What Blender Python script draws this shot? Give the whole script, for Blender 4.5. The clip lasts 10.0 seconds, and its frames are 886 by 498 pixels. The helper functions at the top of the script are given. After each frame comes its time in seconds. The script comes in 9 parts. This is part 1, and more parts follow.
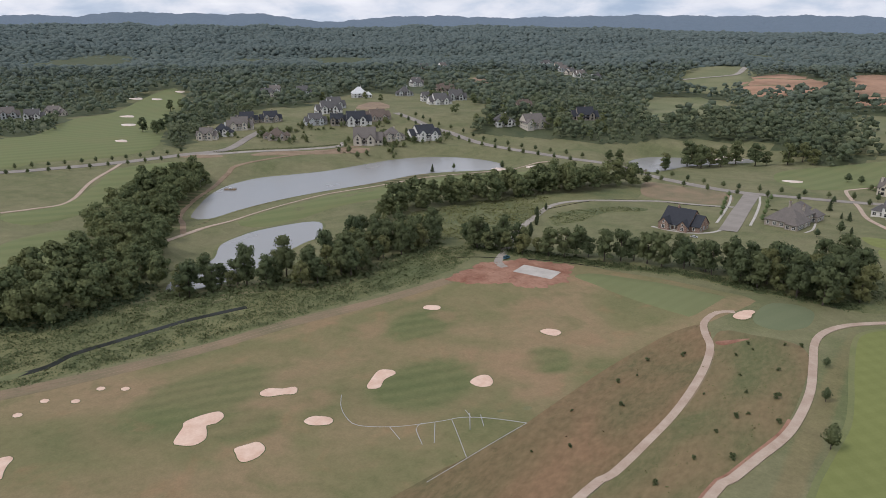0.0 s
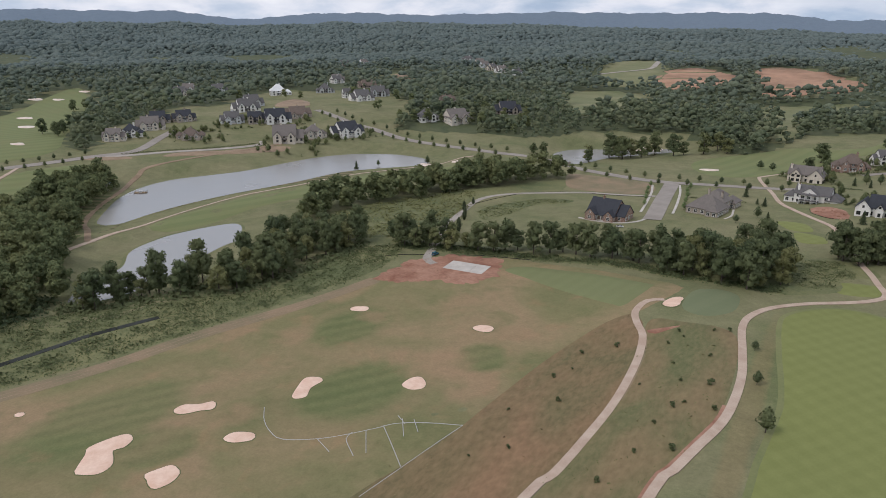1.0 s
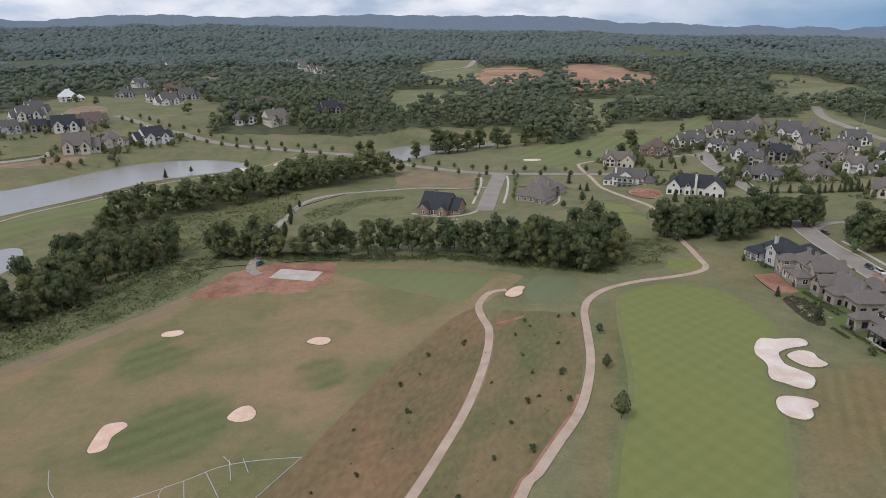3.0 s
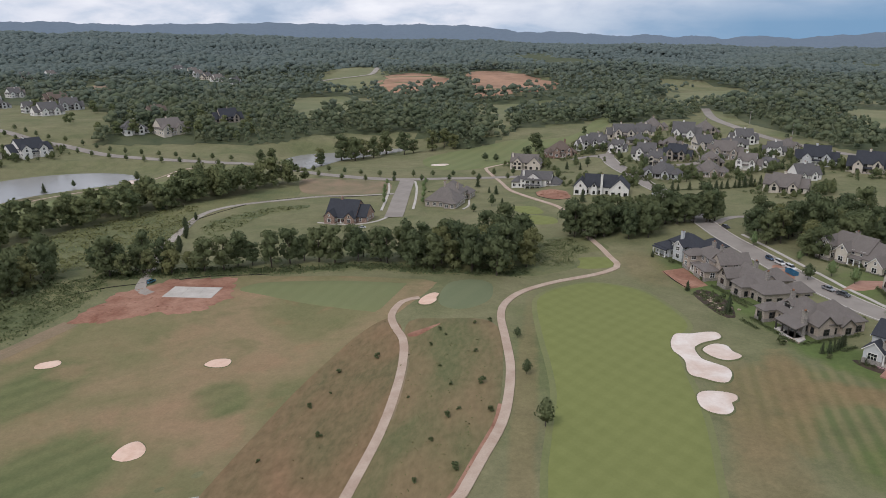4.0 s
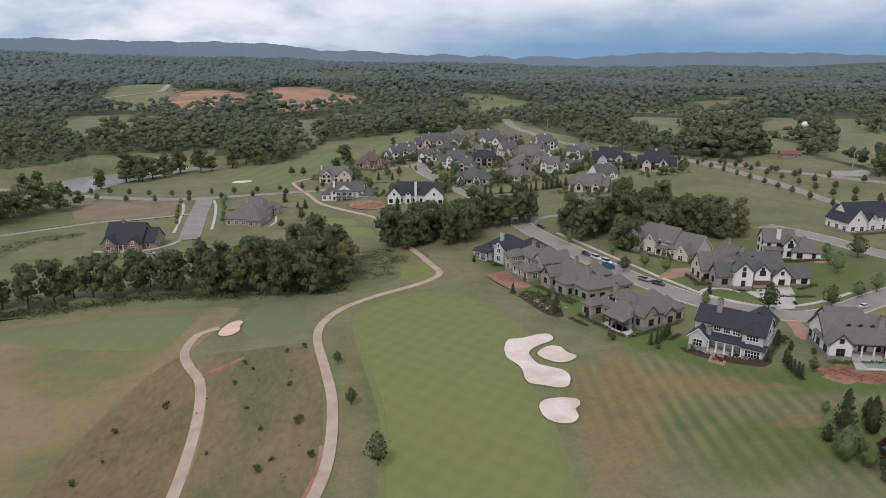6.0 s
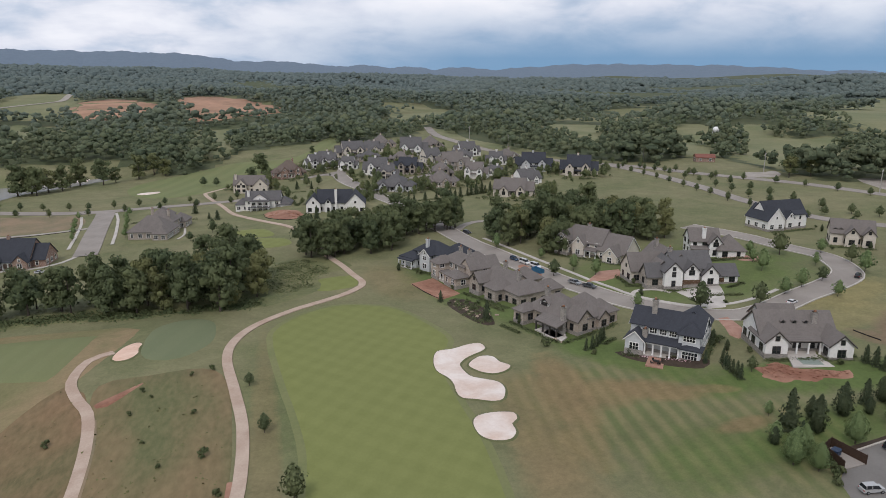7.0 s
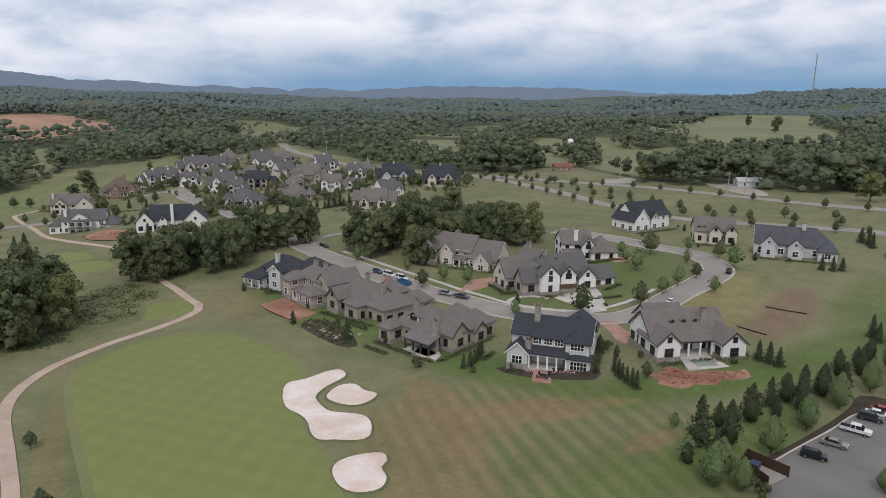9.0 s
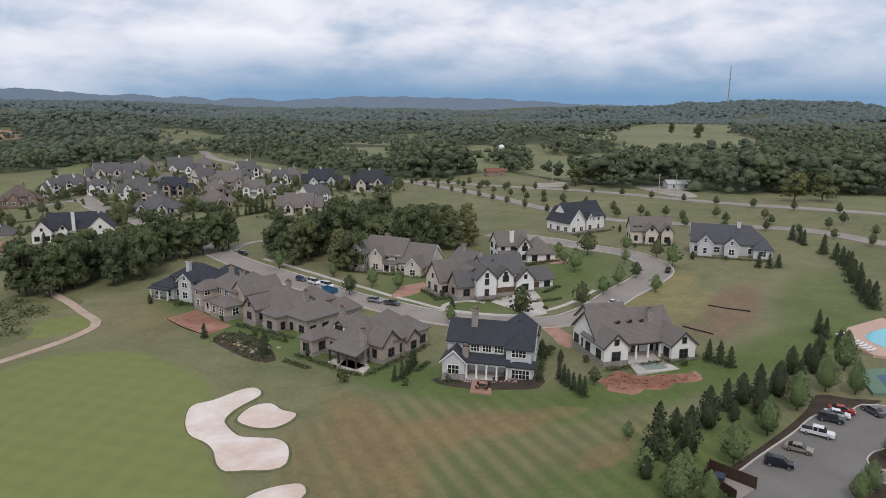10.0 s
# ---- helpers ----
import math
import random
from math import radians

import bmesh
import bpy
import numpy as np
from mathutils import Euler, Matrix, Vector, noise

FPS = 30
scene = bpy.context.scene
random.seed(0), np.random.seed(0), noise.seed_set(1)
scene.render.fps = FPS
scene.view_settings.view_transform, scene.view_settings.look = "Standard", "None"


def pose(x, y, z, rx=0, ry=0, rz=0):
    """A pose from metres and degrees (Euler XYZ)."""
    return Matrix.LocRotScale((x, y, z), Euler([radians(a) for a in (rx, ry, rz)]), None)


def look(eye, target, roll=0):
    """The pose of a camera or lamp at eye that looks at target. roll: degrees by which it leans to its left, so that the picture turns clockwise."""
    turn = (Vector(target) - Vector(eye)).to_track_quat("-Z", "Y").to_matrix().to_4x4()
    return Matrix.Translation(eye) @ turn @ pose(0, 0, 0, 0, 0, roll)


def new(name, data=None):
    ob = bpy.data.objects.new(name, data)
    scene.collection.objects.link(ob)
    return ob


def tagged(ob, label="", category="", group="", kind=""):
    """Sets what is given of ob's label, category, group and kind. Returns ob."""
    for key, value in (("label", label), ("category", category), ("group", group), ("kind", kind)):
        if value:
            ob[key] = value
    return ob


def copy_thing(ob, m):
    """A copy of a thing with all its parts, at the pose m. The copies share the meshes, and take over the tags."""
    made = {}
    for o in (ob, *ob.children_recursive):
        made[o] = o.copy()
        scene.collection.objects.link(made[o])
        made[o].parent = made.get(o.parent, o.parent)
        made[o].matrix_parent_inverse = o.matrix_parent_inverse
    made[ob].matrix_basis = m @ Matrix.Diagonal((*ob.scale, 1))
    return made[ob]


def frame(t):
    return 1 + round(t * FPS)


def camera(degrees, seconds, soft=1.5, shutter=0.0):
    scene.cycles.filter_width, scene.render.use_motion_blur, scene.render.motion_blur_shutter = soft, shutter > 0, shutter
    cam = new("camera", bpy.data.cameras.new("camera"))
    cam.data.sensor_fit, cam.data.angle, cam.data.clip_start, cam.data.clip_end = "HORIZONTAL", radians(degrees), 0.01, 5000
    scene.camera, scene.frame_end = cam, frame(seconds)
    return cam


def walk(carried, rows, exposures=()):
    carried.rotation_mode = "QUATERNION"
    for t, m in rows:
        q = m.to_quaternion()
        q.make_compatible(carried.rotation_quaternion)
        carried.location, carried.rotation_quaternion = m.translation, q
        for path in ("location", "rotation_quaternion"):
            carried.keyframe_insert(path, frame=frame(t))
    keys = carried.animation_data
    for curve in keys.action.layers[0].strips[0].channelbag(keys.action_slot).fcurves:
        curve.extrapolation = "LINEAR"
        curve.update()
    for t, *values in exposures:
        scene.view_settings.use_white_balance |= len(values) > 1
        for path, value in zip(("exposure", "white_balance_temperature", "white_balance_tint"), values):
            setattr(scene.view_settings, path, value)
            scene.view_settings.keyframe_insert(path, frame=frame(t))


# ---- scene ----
import collections

cam = camera(66.30, 10.0, 0.8)
PLAN = 1.35      # metres to a unit of the plan, after the lengths of the parked cars


def plan(x, y, z):
    return (x * PLAN, y * PLAN, z * PLAN)


PATH = [
    (0, look(plan(-0.00, -0.00, 90.00), plan(-57.38, 75.90, 59.22), -0.03)),
    (0.5, look(plan(-2.25, 3.35, 88.48), plan(-55.43, 82.20, 57.57), -0.05)),
    (1, look(plan(-4.30, 7.01, 86.90), plan(-52.90, 88.69, 55.84), -0.15)),
    (1.5, look(plan(-6.23, 10.88, 85.26), plan(-49.82, 95.29, 54.03), -0.21)),
    (2, look(plan(-7.90, 14.76, 83.61), plan(-46.11, 101.71, 52.32), -0.25)),
    (2.5, look(plan(-9.39, 18.81, 81.89), plan(-42.00, 108.09, 50.83), -0.29)),
    (4, look(plan(-12.67, 32.22, 76.56), plan(-26.44, 126.78, 47.08), -0.18)),
    (4.5, look(plan(-13.08, 37.04, 74.57), plan(-20.47, 132.50, 45.71), -0.15)),
    (5, look(plan(-13.15, 42.35, 72.54), plan(-13.15, 138.30, 44.36), -0.03)),
    (5.5, look(plan(-12.96, 47.27, 70.52), plan(-6.29, 143.17, 42.98), 0.06)),
    (7, look(plan(-10.08, 63.09, 64.20), plan(13.76, 156.89, 39.02), 0.25)),
    (7.5, look(plan(-8.63, 68.08, 62.11), plan(19.69, 160.83, 37.71), 0.36)),
    (8, look(plan(-6.55, 73.41, 59.89), plan(26.76, 164.71, 36.31), 0.41)),
    (8.5, look(plan(-4.40, 78.30, 57.66), plan(33.37, 168.04, 34.88), 0.49)),
    (9, look(plan(-1.77, 83.45, 55.38), plan(40.94, 171.18, 33.48), 0.59)),
    (9.5, look(plan(0.98, 88.27, 53.11), plan(48.02, 173.96, 32.03), 0.66)),
    (10, look(plan(4.34, 93.50, 50.71), plan(55.86, 176.78, 30.49), 0.74)),
]
walk(cam, PATH)
# ---- sky, sun and exposure ----
SUN_ELEVATION, SUN_AZIMUTH = 52.0, 215.0      # degrees; azimuth clockwise from +y


def link(tree, a, b):
    tree.links.new(a, b)


def math_node(tree, op, a, b=None, clamp=False):
    n = tree.nodes.new("ShaderNodeMath")
    n.operation, n.use_clamp = op, clamp
    for k, v in enumerate((a, b)):
        if v is None:
            continue
        if isinstance(v, (int, float)):
            n.inputs[k].default_value = v
        else:
            link(tree, v, n.inputs[k])
    return n.outputs[0]


def make_sky():
    world = bpy.data.worlds.new("overcast_sky")
    world.use_nodes = True
    t = world.node_tree
    t.nodes.clear()
    sky = t.nodes.new("ShaderNodeTexSky")
    sky.sky_type, sky.sun_disc = "NISHITA", False
    sky.sun_elevation, sky.sun_rotation = radians(SUN_ELEVATION), radians(SUN_AZIMUTH)
    sky.air_density, sky.dust_density = 1.3, 0.6
    place = t.nodes.new("ShaderNodeTexCoord")
    cut = t.nodes.new("ShaderNodeSeparateXYZ")
    link(t, place.outputs["Generated"], cut.inputs[0])
    up = math_node(t, "ADD", math_node(t, "MAXIMUM", cut.outputs[2], 0.0), 0.34)
    flat = t.nodes.new("ShaderNodeCombineXYZ")
    link(t, math_node(t, "DIVIDE", cut.outputs[0], up), flat.inputs[0])
    link(t, math_node(t, "DIVIDE", cut.outputs[1], up), flat.inputs[1])

    def clouds(scale, detail, offset):
        m = t.nodes.new("ShaderNodeMapping")
        m.inputs["Location"].default_value = (offset, offset * 0.4, 0)
        link(t, flat.outputs[0], m.inputs[0])
        n = t.nodes.new("ShaderNodeTexNoise")
        n.inputs["Scale"].default_value, n.inputs["Detail"].default_value = scale, detail
        n.inputs["Roughness"].default_value, n.inputs["Distortion"].default_value = 0.55, 0.3
        link(t, m.outputs[0], n.inputs["Vector"])
        return n.outputs["Fac"]

    def ramp(fac, stops):
        r = t.nodes.new("ShaderNodeValToRGB")
        e = r.color_ramp.elements
        e[0].position, e[0].color = stops[0][0], (*stops[0][1], 1)
        e[1].position, e[1].color = stops[-1][0], (*stops[-1][1], 1)
        for p, c in stops[1:-1]:
            e.new(p).color = (*c, 1)
        link(t, fac, r.inputs[0])
        return r.outputs[0]

    lumps = math_node(t, "ADD", math_node(t, "MULTIPLY", clouds(1.5, 5, 3.1), 0.6), math_node(t, "MULTIPLY", clouds(4.2, 7, 5.3), 0.4))
    bank = ramp(lumps, [(0.36, (0.40, 0.51, 0.64)), (0.45, (0.56, 0.65, 0.75)), (0.52, (0.74, 0.79, 0.85)), (0.60, (0.86, 0.90, 0.93)), (0.70, (0.94, 0.96, 0.97))])
    cover = ramp(clouds(0.30, 5, 7.7), [(0.20, (0, 0, 0)), (0.34, (1, 1, 1))])
    # thin cover near the far right horizon, where the blue-grey rain sky shows
    low = math_node(t, "SUBTRACT", 1.0, math_node(t, "MULTIPLY", math_node(t, "SUBTRACT", cut.outputs[2], 0.02), 13.0), True)
    east = math_node(t, "MULTIPLY", math_node(t, "ADD", cut.outputs[0], 0.15), 2.4, True)
    rain = math_node(t, "MULTIPLY", math_node(t, "MULTIPLY", low, east), 0.95)
    mix = t.nodes.new("ShaderNodeMixRGB")
    link(t, cover, mix.inputs[0])
    sc = t.nodes.new("ShaderNodeMixRGB")
    sc.blend_type, sc.inputs[0].default_value, sc.inputs[2].default_value = "MULTIPLY", 1.0, (0.085, 0.085, 0.085, 1)
    link(t, sky.outputs[0], sc.inputs[1])
    link(t, sc.outputs[0], mix.inputs[1])
    link(t, bank, mix.inputs[2])
    mix2 = t.nodes.new("ShaderNodeMixRGB")
    link(t, rain, mix2.inputs[0])
    link(t, mix.outputs[0], mix2.inputs[1])
    mix2.inputs[2].default_value = (0.175, 0.335, 0.51, 1)
    back = t.nodes.new("ShaderNodeBackground")
    back.inputs[1].default_value = 1.0
    link(t, mix2.outputs[0], back.inputs[0])
    out = t.nodes.new("ShaderNodeOutputWorld")
    link(t, back.outputs[0], out.inputs[0])
    scene.world = world


make_sky()
sun = new("sun", bpy.data.lights.new("sun", "SUN"))
sun.data.energy, sun.data.angle, sun.data.color = 1.3, radians(14), (1.0, 0.955, 0.89)
_a, _e = radians(SUN_AZIMUTH), radians(SUN_ELEVATION)
sun.matrix_world = look((0, 0, 0), (-math.sin(_a) * math.cos(_e), -math.cos(_a) * math.cos(_e), -math.sin(_e)))
scene.view_settings.exposure = 0.0
scene.view_settings.use_white_balance = True
scene.view_settings.white_balance_temperature, scene.view_settings.white_balance_tint = 6400, 16
# ---- materials ----
def shader(name, rough=0.8, metal=0.0, spec=0.3):
    m = bpy.data.materials.new(name)
    m.use_nodes = True
    b = m.node_tree.nodes["Principled BSDF"]
    b.inputs["Roughness"].default_value, b.inputs["Metallic"].default_value = rough, metal
    b.inputs["Specular IOR Level"].default_value = spec
    return m, m.node_tree, b


def coords(t, scale=(1, 1, 1), turn=0.0):
    c, m = t.nodes.new("ShaderNodeTexCoord"), t.nodes.new("ShaderNodeMapping")
    m.inputs["Scale"].default_value, m.inputs["Rotation"].default_value = scale, (0, 0, radians(turn))
    link(t, c.outputs["Object"], m.inputs[0])
    return m.outputs[0]


def noise_fac(t, vec, scale, detail=4, rough=0.6, distort=0.0):
    n = t.nodes.new("ShaderNodeTexNoise")
    n.inputs["Scale"].default_value, n.inputs["Detail"].default_value = scale, detail
    n.inputs["Roughness"].default_value, n.inputs["Distortion"].default_value = rough, distort
    link(t, vec, n.inputs["Vector"])
    return n.outputs["Fac"]


def ramp_of(t, fac, stops):
    r = t.nodes.new("ShaderNodeValToRGB")
    e = r.color_ramp.elements
    e[0].position, e[0].color = stops[0][0], (*stops[0][1], 1)
    e[1].position, e[1].color = stops[-1][0], (*stops[-1][1], 1)
    for p, c in stops[1:-1]:
        e.new(p).color = (*c, 1)
    link(t, fac, r.inputs[0])
    return r.outputs[0]


def mixed(t, fac, a, b, how="MIX"):
    n = t.nodes.new("ShaderNodeMixRGB")
    n.blend_type = how
    for k, v in enumerate((fac, a, b)):
        if isinstance(v, (int, float)):
            n.inputs[k].default_value = v
        elif isinstance(v, tuple):
            n.inputs[k].default_value = (*v, 1)
        else:
            link(t, v, n.inputs[k])
    return n.outputs[0]


def bumped(t, b, fac, strength, distance):
    n = t.nodes.new("ShaderNodeBump")
    n.inputs["Strength"].default_value, n.inputs["Distance"].default_value = strength, distance
    link(t, fac, n.inputs["Height"])
    link(t, n.outputs[0], b.inputs["Normal"])


def surface(name, fine, broad, fine_scale, broad_scale, rough=0.85, bump=0.3, depth=0.05, amount=0.6, spec=0.25, stretch=(1, 1, 1), turn=0.0):
    """Two colours of fine grain, tinted by two colours of broad patches. Sizes in 1/metre."""
    m, t, b = shader(name, rough, 0.0, spec)
    v = coords(t, stretch, turn)
    f = noise_fac(t, v, fine_scale, 5, 0.65)
    g = noise_fac(t, v, broad_scale, 4, 0.55, 0.4)
    col = mixed(t, amount, ramp_of(t, f, [(0.32, fine[0]), (0.68, fine[1])]), ramp_of(t, g, [(0.35, broad[0]), (0.65, broad[1])]))
    link(t, col, b.inputs["Base Color"])
    bumped(t, b, f, bump, depth)
    return m


def stripes(t, turn, width, soft=0.12):
    """0 to 1 in mown bands of that width in metres."""
    v = coords(t, (1, 1, 1), turn)
    cut = t.nodes.new("ShaderNodeSeparateXYZ")
    link(t, v, cut.inputs[0])
    s = math_node(t, "SINE", math_node(t, "MULTIPLY", cut.outputs[0], math.pi / width))
    return math_node(t, "ADD", math_node(t, "MULTIPLY", s, 0.5 / (soft * 4)), 0.5, True)


def mown(name, dark, light, turn, width, cross=None, worn=None, worn_amount=0.0, contrast=0.5):
    """Turf with mowing bands, one way or crossed, and worn patches."""
    m, t, b = shader(name, 0.9, 0.0, 0.15)
    v = coords(t)
    s = stripes(t, turn, width)
    if cross is not None:
        a, c = s, stripes(t, cross, width)
        s = math_node(t, "ADD", math_node(t, "MULTIPLY", a, 0.5), math_node(t, "MULTIPLY", c, 0.5))
    fuzz = noise_fac(t, v, 0.35, 4, 0.6)
    s = math_node(t, "ADD", math_node(t, "MULTIPLY", s, contrast), math_node(t, "MULTIPLY", fuzz, 1.0 - contrast), True)
    col = mixed(t, s, dark, light)
    if worn:
        w = noise_fac(t, v, 0.035, 5, 0.6, 0.5)
        w = math_node(t, "MULTIPLY", math_node(t, "SUBTRACT", w, 0.45), 4.0, True)
        col = mixed(t, math_node(t, "MULTIPLY", w, worn_amount), col, worn)
    grain = noise_fac(t, v, 2.2, 4, 0.7)
    col = mixed(t, 0.35, col, mixed(t, grain, (0.05, 0.06, 0.03), (0.30, 0.30, 0.18)), "OVERLAY")
    link(t, col, b.inputs["Base Color"])
    bumped(t, b, grain, 0.25, 0.04)
    return m


RANGE_GREENS = [(-107, 133, 13, 17), (-86, 164, 8, 10), (-133, 164, 10, 14), (-128, 88, 9, 10), (-152, 92, 16, 22)]


def range_turf():
    """Thin, sown turf: green and bare red-brown soil in broad blotches."""
    m, t, b = shader("range_turf", 0.92, 0.0, 0.12)
    v = coords(t)
    big = noise_fac(t, v, 0.018, 5, 0.55, 0.8)
    mid = noise_fac(t, v, 0.07, 5, 0.62, 0.4)
    grain = noise_fac(t, v, 1.6, 5, 0.7)
    col = ramp_of(t, big, [(0.32, (0.160, 0.168, 0.084)), (0.45, (0.214, 0.196, 0.106)), (0.58, (0.280, 0.218, 0.134)), (0.75, (0.335, 0.230, 0.155))])
    red = math_node(t, "MULTIPLY", math_node(t, "SUBTRACT", mid, 0.56), 5.0, True)
    col = mixed(t, math_node(t, "MULTIPLY", red, 0.5), col, (0.34, 0.205, 0.130))
    green = math_node(t, "MULTIPLY", math_node(t, "SUBTRACT", 0.45, mid), 5.0, True)
    col = mixed(t, math_node(t, "MULTIPLY", green, 0.5), col, (0.115, 0.145, 0.062))
    # watered target greens, with a dry ring round each
    cut = t.nodes.new("ShaderNodeSeparateXYZ")
    link(t, v, cut.inputs[0])
    for gx, gy, rx, ry in RANGE_GREENS:
        dx = math_node(t, "MULTIPLY", math_node(t, "SUBTRACT", cut.outputs[0], gx), 1 / rx)
        dy = math_node(t, "MULTIPLY", math_node(t, "SUBTRACT", cut.outputs[1], gy), 1 / ry)
        d = math_node(t, "SQRT", math_node(t, "ADD", math_node(t, "MULTIPLY", dx, dx), math_node(t, "MULTIPLY", dy, dy)))
        d = math_node(t, "ADD", d, math_node(t, "MULTIPLY", math_node(t, "SUBTRACT", mid, 0.5), 0.7))
        ring = math_node(t, "SUBTRACT", 1.0, math_node(t, "MULTIPLY", math_node(t, "ABSOLUTE", math_node(t, "SUBTRACT", d, 1.35)), 3.0), True)
        core = math_node(t, "MULTIPLY", math_node(t, "SUBTRACT", 1.1, d), 3.0, True)
        col = mixed(t, math_node(t, "MULTIPLY", ring, 0.35), col, (0.29, 0.215, 0.135))
        mowing = stripes(t, 35, 3.0, 0.25)
        col = mixed(t, math_node(t, "MULTIPLY", core, 0.62), col, mixed(t, mowing, (0.108, 0.142, 0.062), (0.150, 0.176, 0.080)))
    for gx, gy, rx, ry in ((-123.7, 108.3, 6, 8), (-93, 155, 10, 12), (-84, 184, 9, 6), (-131, 174, 7, 6), (-105, 156, 6, 6), (-80, 148, 6, 12), (-173, 139, 6, 18), (-146, 150, 7, 9), (-112, 196, 9, 12), (-153, 190, 7, 18), (-142, 214, 13, 10), (-164, 152, 5, 24), (-108, 232, 10, 5)):
        dx = math_node(t, "MULTIPLY", math_node(t, "SUBTRACT", cut.outputs[0], gx), 1 / rx)
        dy = math_node(t, "MULTIPLY", math_node(t, "SUBTRACT", cut.outputs[1], gy), 1 / ry)
        d = math_node(t, "ADD", math_node(t, "MULTIPLY", dx, dx), math_node(t, "MULTIPLY", dy, dy))
        d = math_node(t, "SUBTRACT", math_node(t, "ADD", 1.1, math_node(t, "MULTIPLY", math_node(t, "SUBTRACT", mid, 0.5), 3.0)), d, True)
        col = mixed(t, math_node(t, "MULTIPLY", d, 0.55), col, (0.335, 0.225, 0.150))
    patch_tone = noise_fac(t, v, 0.35, 5, 0.7, 0.4)
    col = mixed(t, 0.35, col, mixed(t, patch_tone, (0.15, 0.18, 0.1), (0.85, 0.82, 0.8)), "OVERLAY")
    col = mixed(t, 0.4, col, mixed(t, grain, (0.06, 0.06, 0.04), (0.62, 0.6, 0.5)), "OVERLAY")
    link(t, col, b.inputs["Base Color"])
    bumped(t, b, grain, 0.3, 0.05)
    return m


def lit_through(t, b, colour, share=0.32):
    """Leaves let some light through."""
    out = t.nodes["Material Output"]
    tr, mx = t.nodes.new("ShaderNodeBsdfTranslucent"), t.nodes.new("ShaderNodeMixShader")
    link(t, colour, tr.inputs[0])
    mx.inputs[0].default_value = share
    link(t, b.outputs[0], mx.inputs[1])
    link(t, tr.outputs[0], mx.inputs[2])
    link(t, mx.outputs[0], out.inputs[0])


def leaf(name, dark, light, warm):
    """Foliage: each clump its own tone, each tree its own hue."""
    m, t, b = shader(name, 0.75, 0.0, 0.2)
    info, geo = t.nodes.new("ShaderNodeObjectInfo"), t.nodes.new("ShaderNodeNewGeometry")
    col = mixed(t, geo.outputs["Random Per Island"], dark, light)
    col = mixed(t, math_node(t, "MULTIPLY", info.outputs["Random"], 0.75), col, warm)
    v = coords(t)
    n = noise_fac(t, v, 2.2, 4, 0.7)
    bumped(t, b, n, 0.5, 0.12)
    col = mixed(t, 0.3, col, mixed(t, n, (0.2, 0.22, 0.15), (0.8, 0.8, 0.7)), "OVERLAY")
    link(t, col, b.inputs["Base Color"])
    lit_through(t, b, col)
    return m


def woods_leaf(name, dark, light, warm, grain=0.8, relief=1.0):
    """Foliage of joined woods: the hue drifts over the land from tree to tree; shade in the gaps between clumps and
    light on their tips are painted by noise.
    """
    m, t, b = shader(name, 0.85, 0.0, 0.1)
    geo = t.nodes.new("ShaderNodeNewGeometry")
    v = coords(t)
    col = mixed(t, geo.outputs["Random Per Island"], dark, light)
    f = noise_fac(t, v, 0.045, 4, 0.75)
    col = mixed(t, math_node(t, "MULTIPLY", math_node(t, "SUBTRACT", f, 0.46), 3.0, True), col, warm)
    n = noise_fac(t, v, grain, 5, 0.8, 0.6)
    # bump hollows coloured dark like shaded gaps, bump tops coloured brighter
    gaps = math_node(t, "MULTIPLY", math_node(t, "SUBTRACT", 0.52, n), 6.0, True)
    lit_tips = math_node(t, "MULTIPLY", math_node(t, "SUBTRACT", n, 0.53), 6.0, True)
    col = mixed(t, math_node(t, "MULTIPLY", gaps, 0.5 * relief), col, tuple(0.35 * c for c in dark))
    col = mixed(t, math_node(t, "MULTIPLY", lit_tips, 0.55 * relief), col, tuple(1.35 * c for c in light))
    bumped(t, b, n, relief, 1.1 / grain)
    link(t, col, b.inputs["Base Color"])
    lit_through(t, b, col)
    return m


def plain(name, colour, rough=0.6, metal=0.0, spec=0.4, vary=0.12, scale=3.0, bump=0.0):
    m, t, b = shader(name, rough, metal, spec)
    v = coords(t)
    n = noise_fac(t, v, scale, 4, 0.6)
    dark = tuple(c * (1 - vary * 1.5) for c in colour)
    lite = tuple(min(1, c * (1 + vary)) for c in colour)
    link(t, ramp_of(t, n, [(0.3, dark), (0.7, lite)]), b.inputs["Base Color"])
    if bump:
        bumped(t, b, n, bump, 0.02)
    return m


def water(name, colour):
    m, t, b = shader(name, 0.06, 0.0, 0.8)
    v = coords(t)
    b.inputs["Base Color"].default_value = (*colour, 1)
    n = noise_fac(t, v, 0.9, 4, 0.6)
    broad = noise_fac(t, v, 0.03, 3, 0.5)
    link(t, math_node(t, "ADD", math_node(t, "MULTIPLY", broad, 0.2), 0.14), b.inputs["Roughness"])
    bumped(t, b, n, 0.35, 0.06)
    return m


LAWN_GREEN, WORN, BARE, DRY = (0.102, 0.146, 0.048), (0.240, 0.172, 0.100), (0.205, 0.150, 0.105), (0.262, 0.222, 0.112)
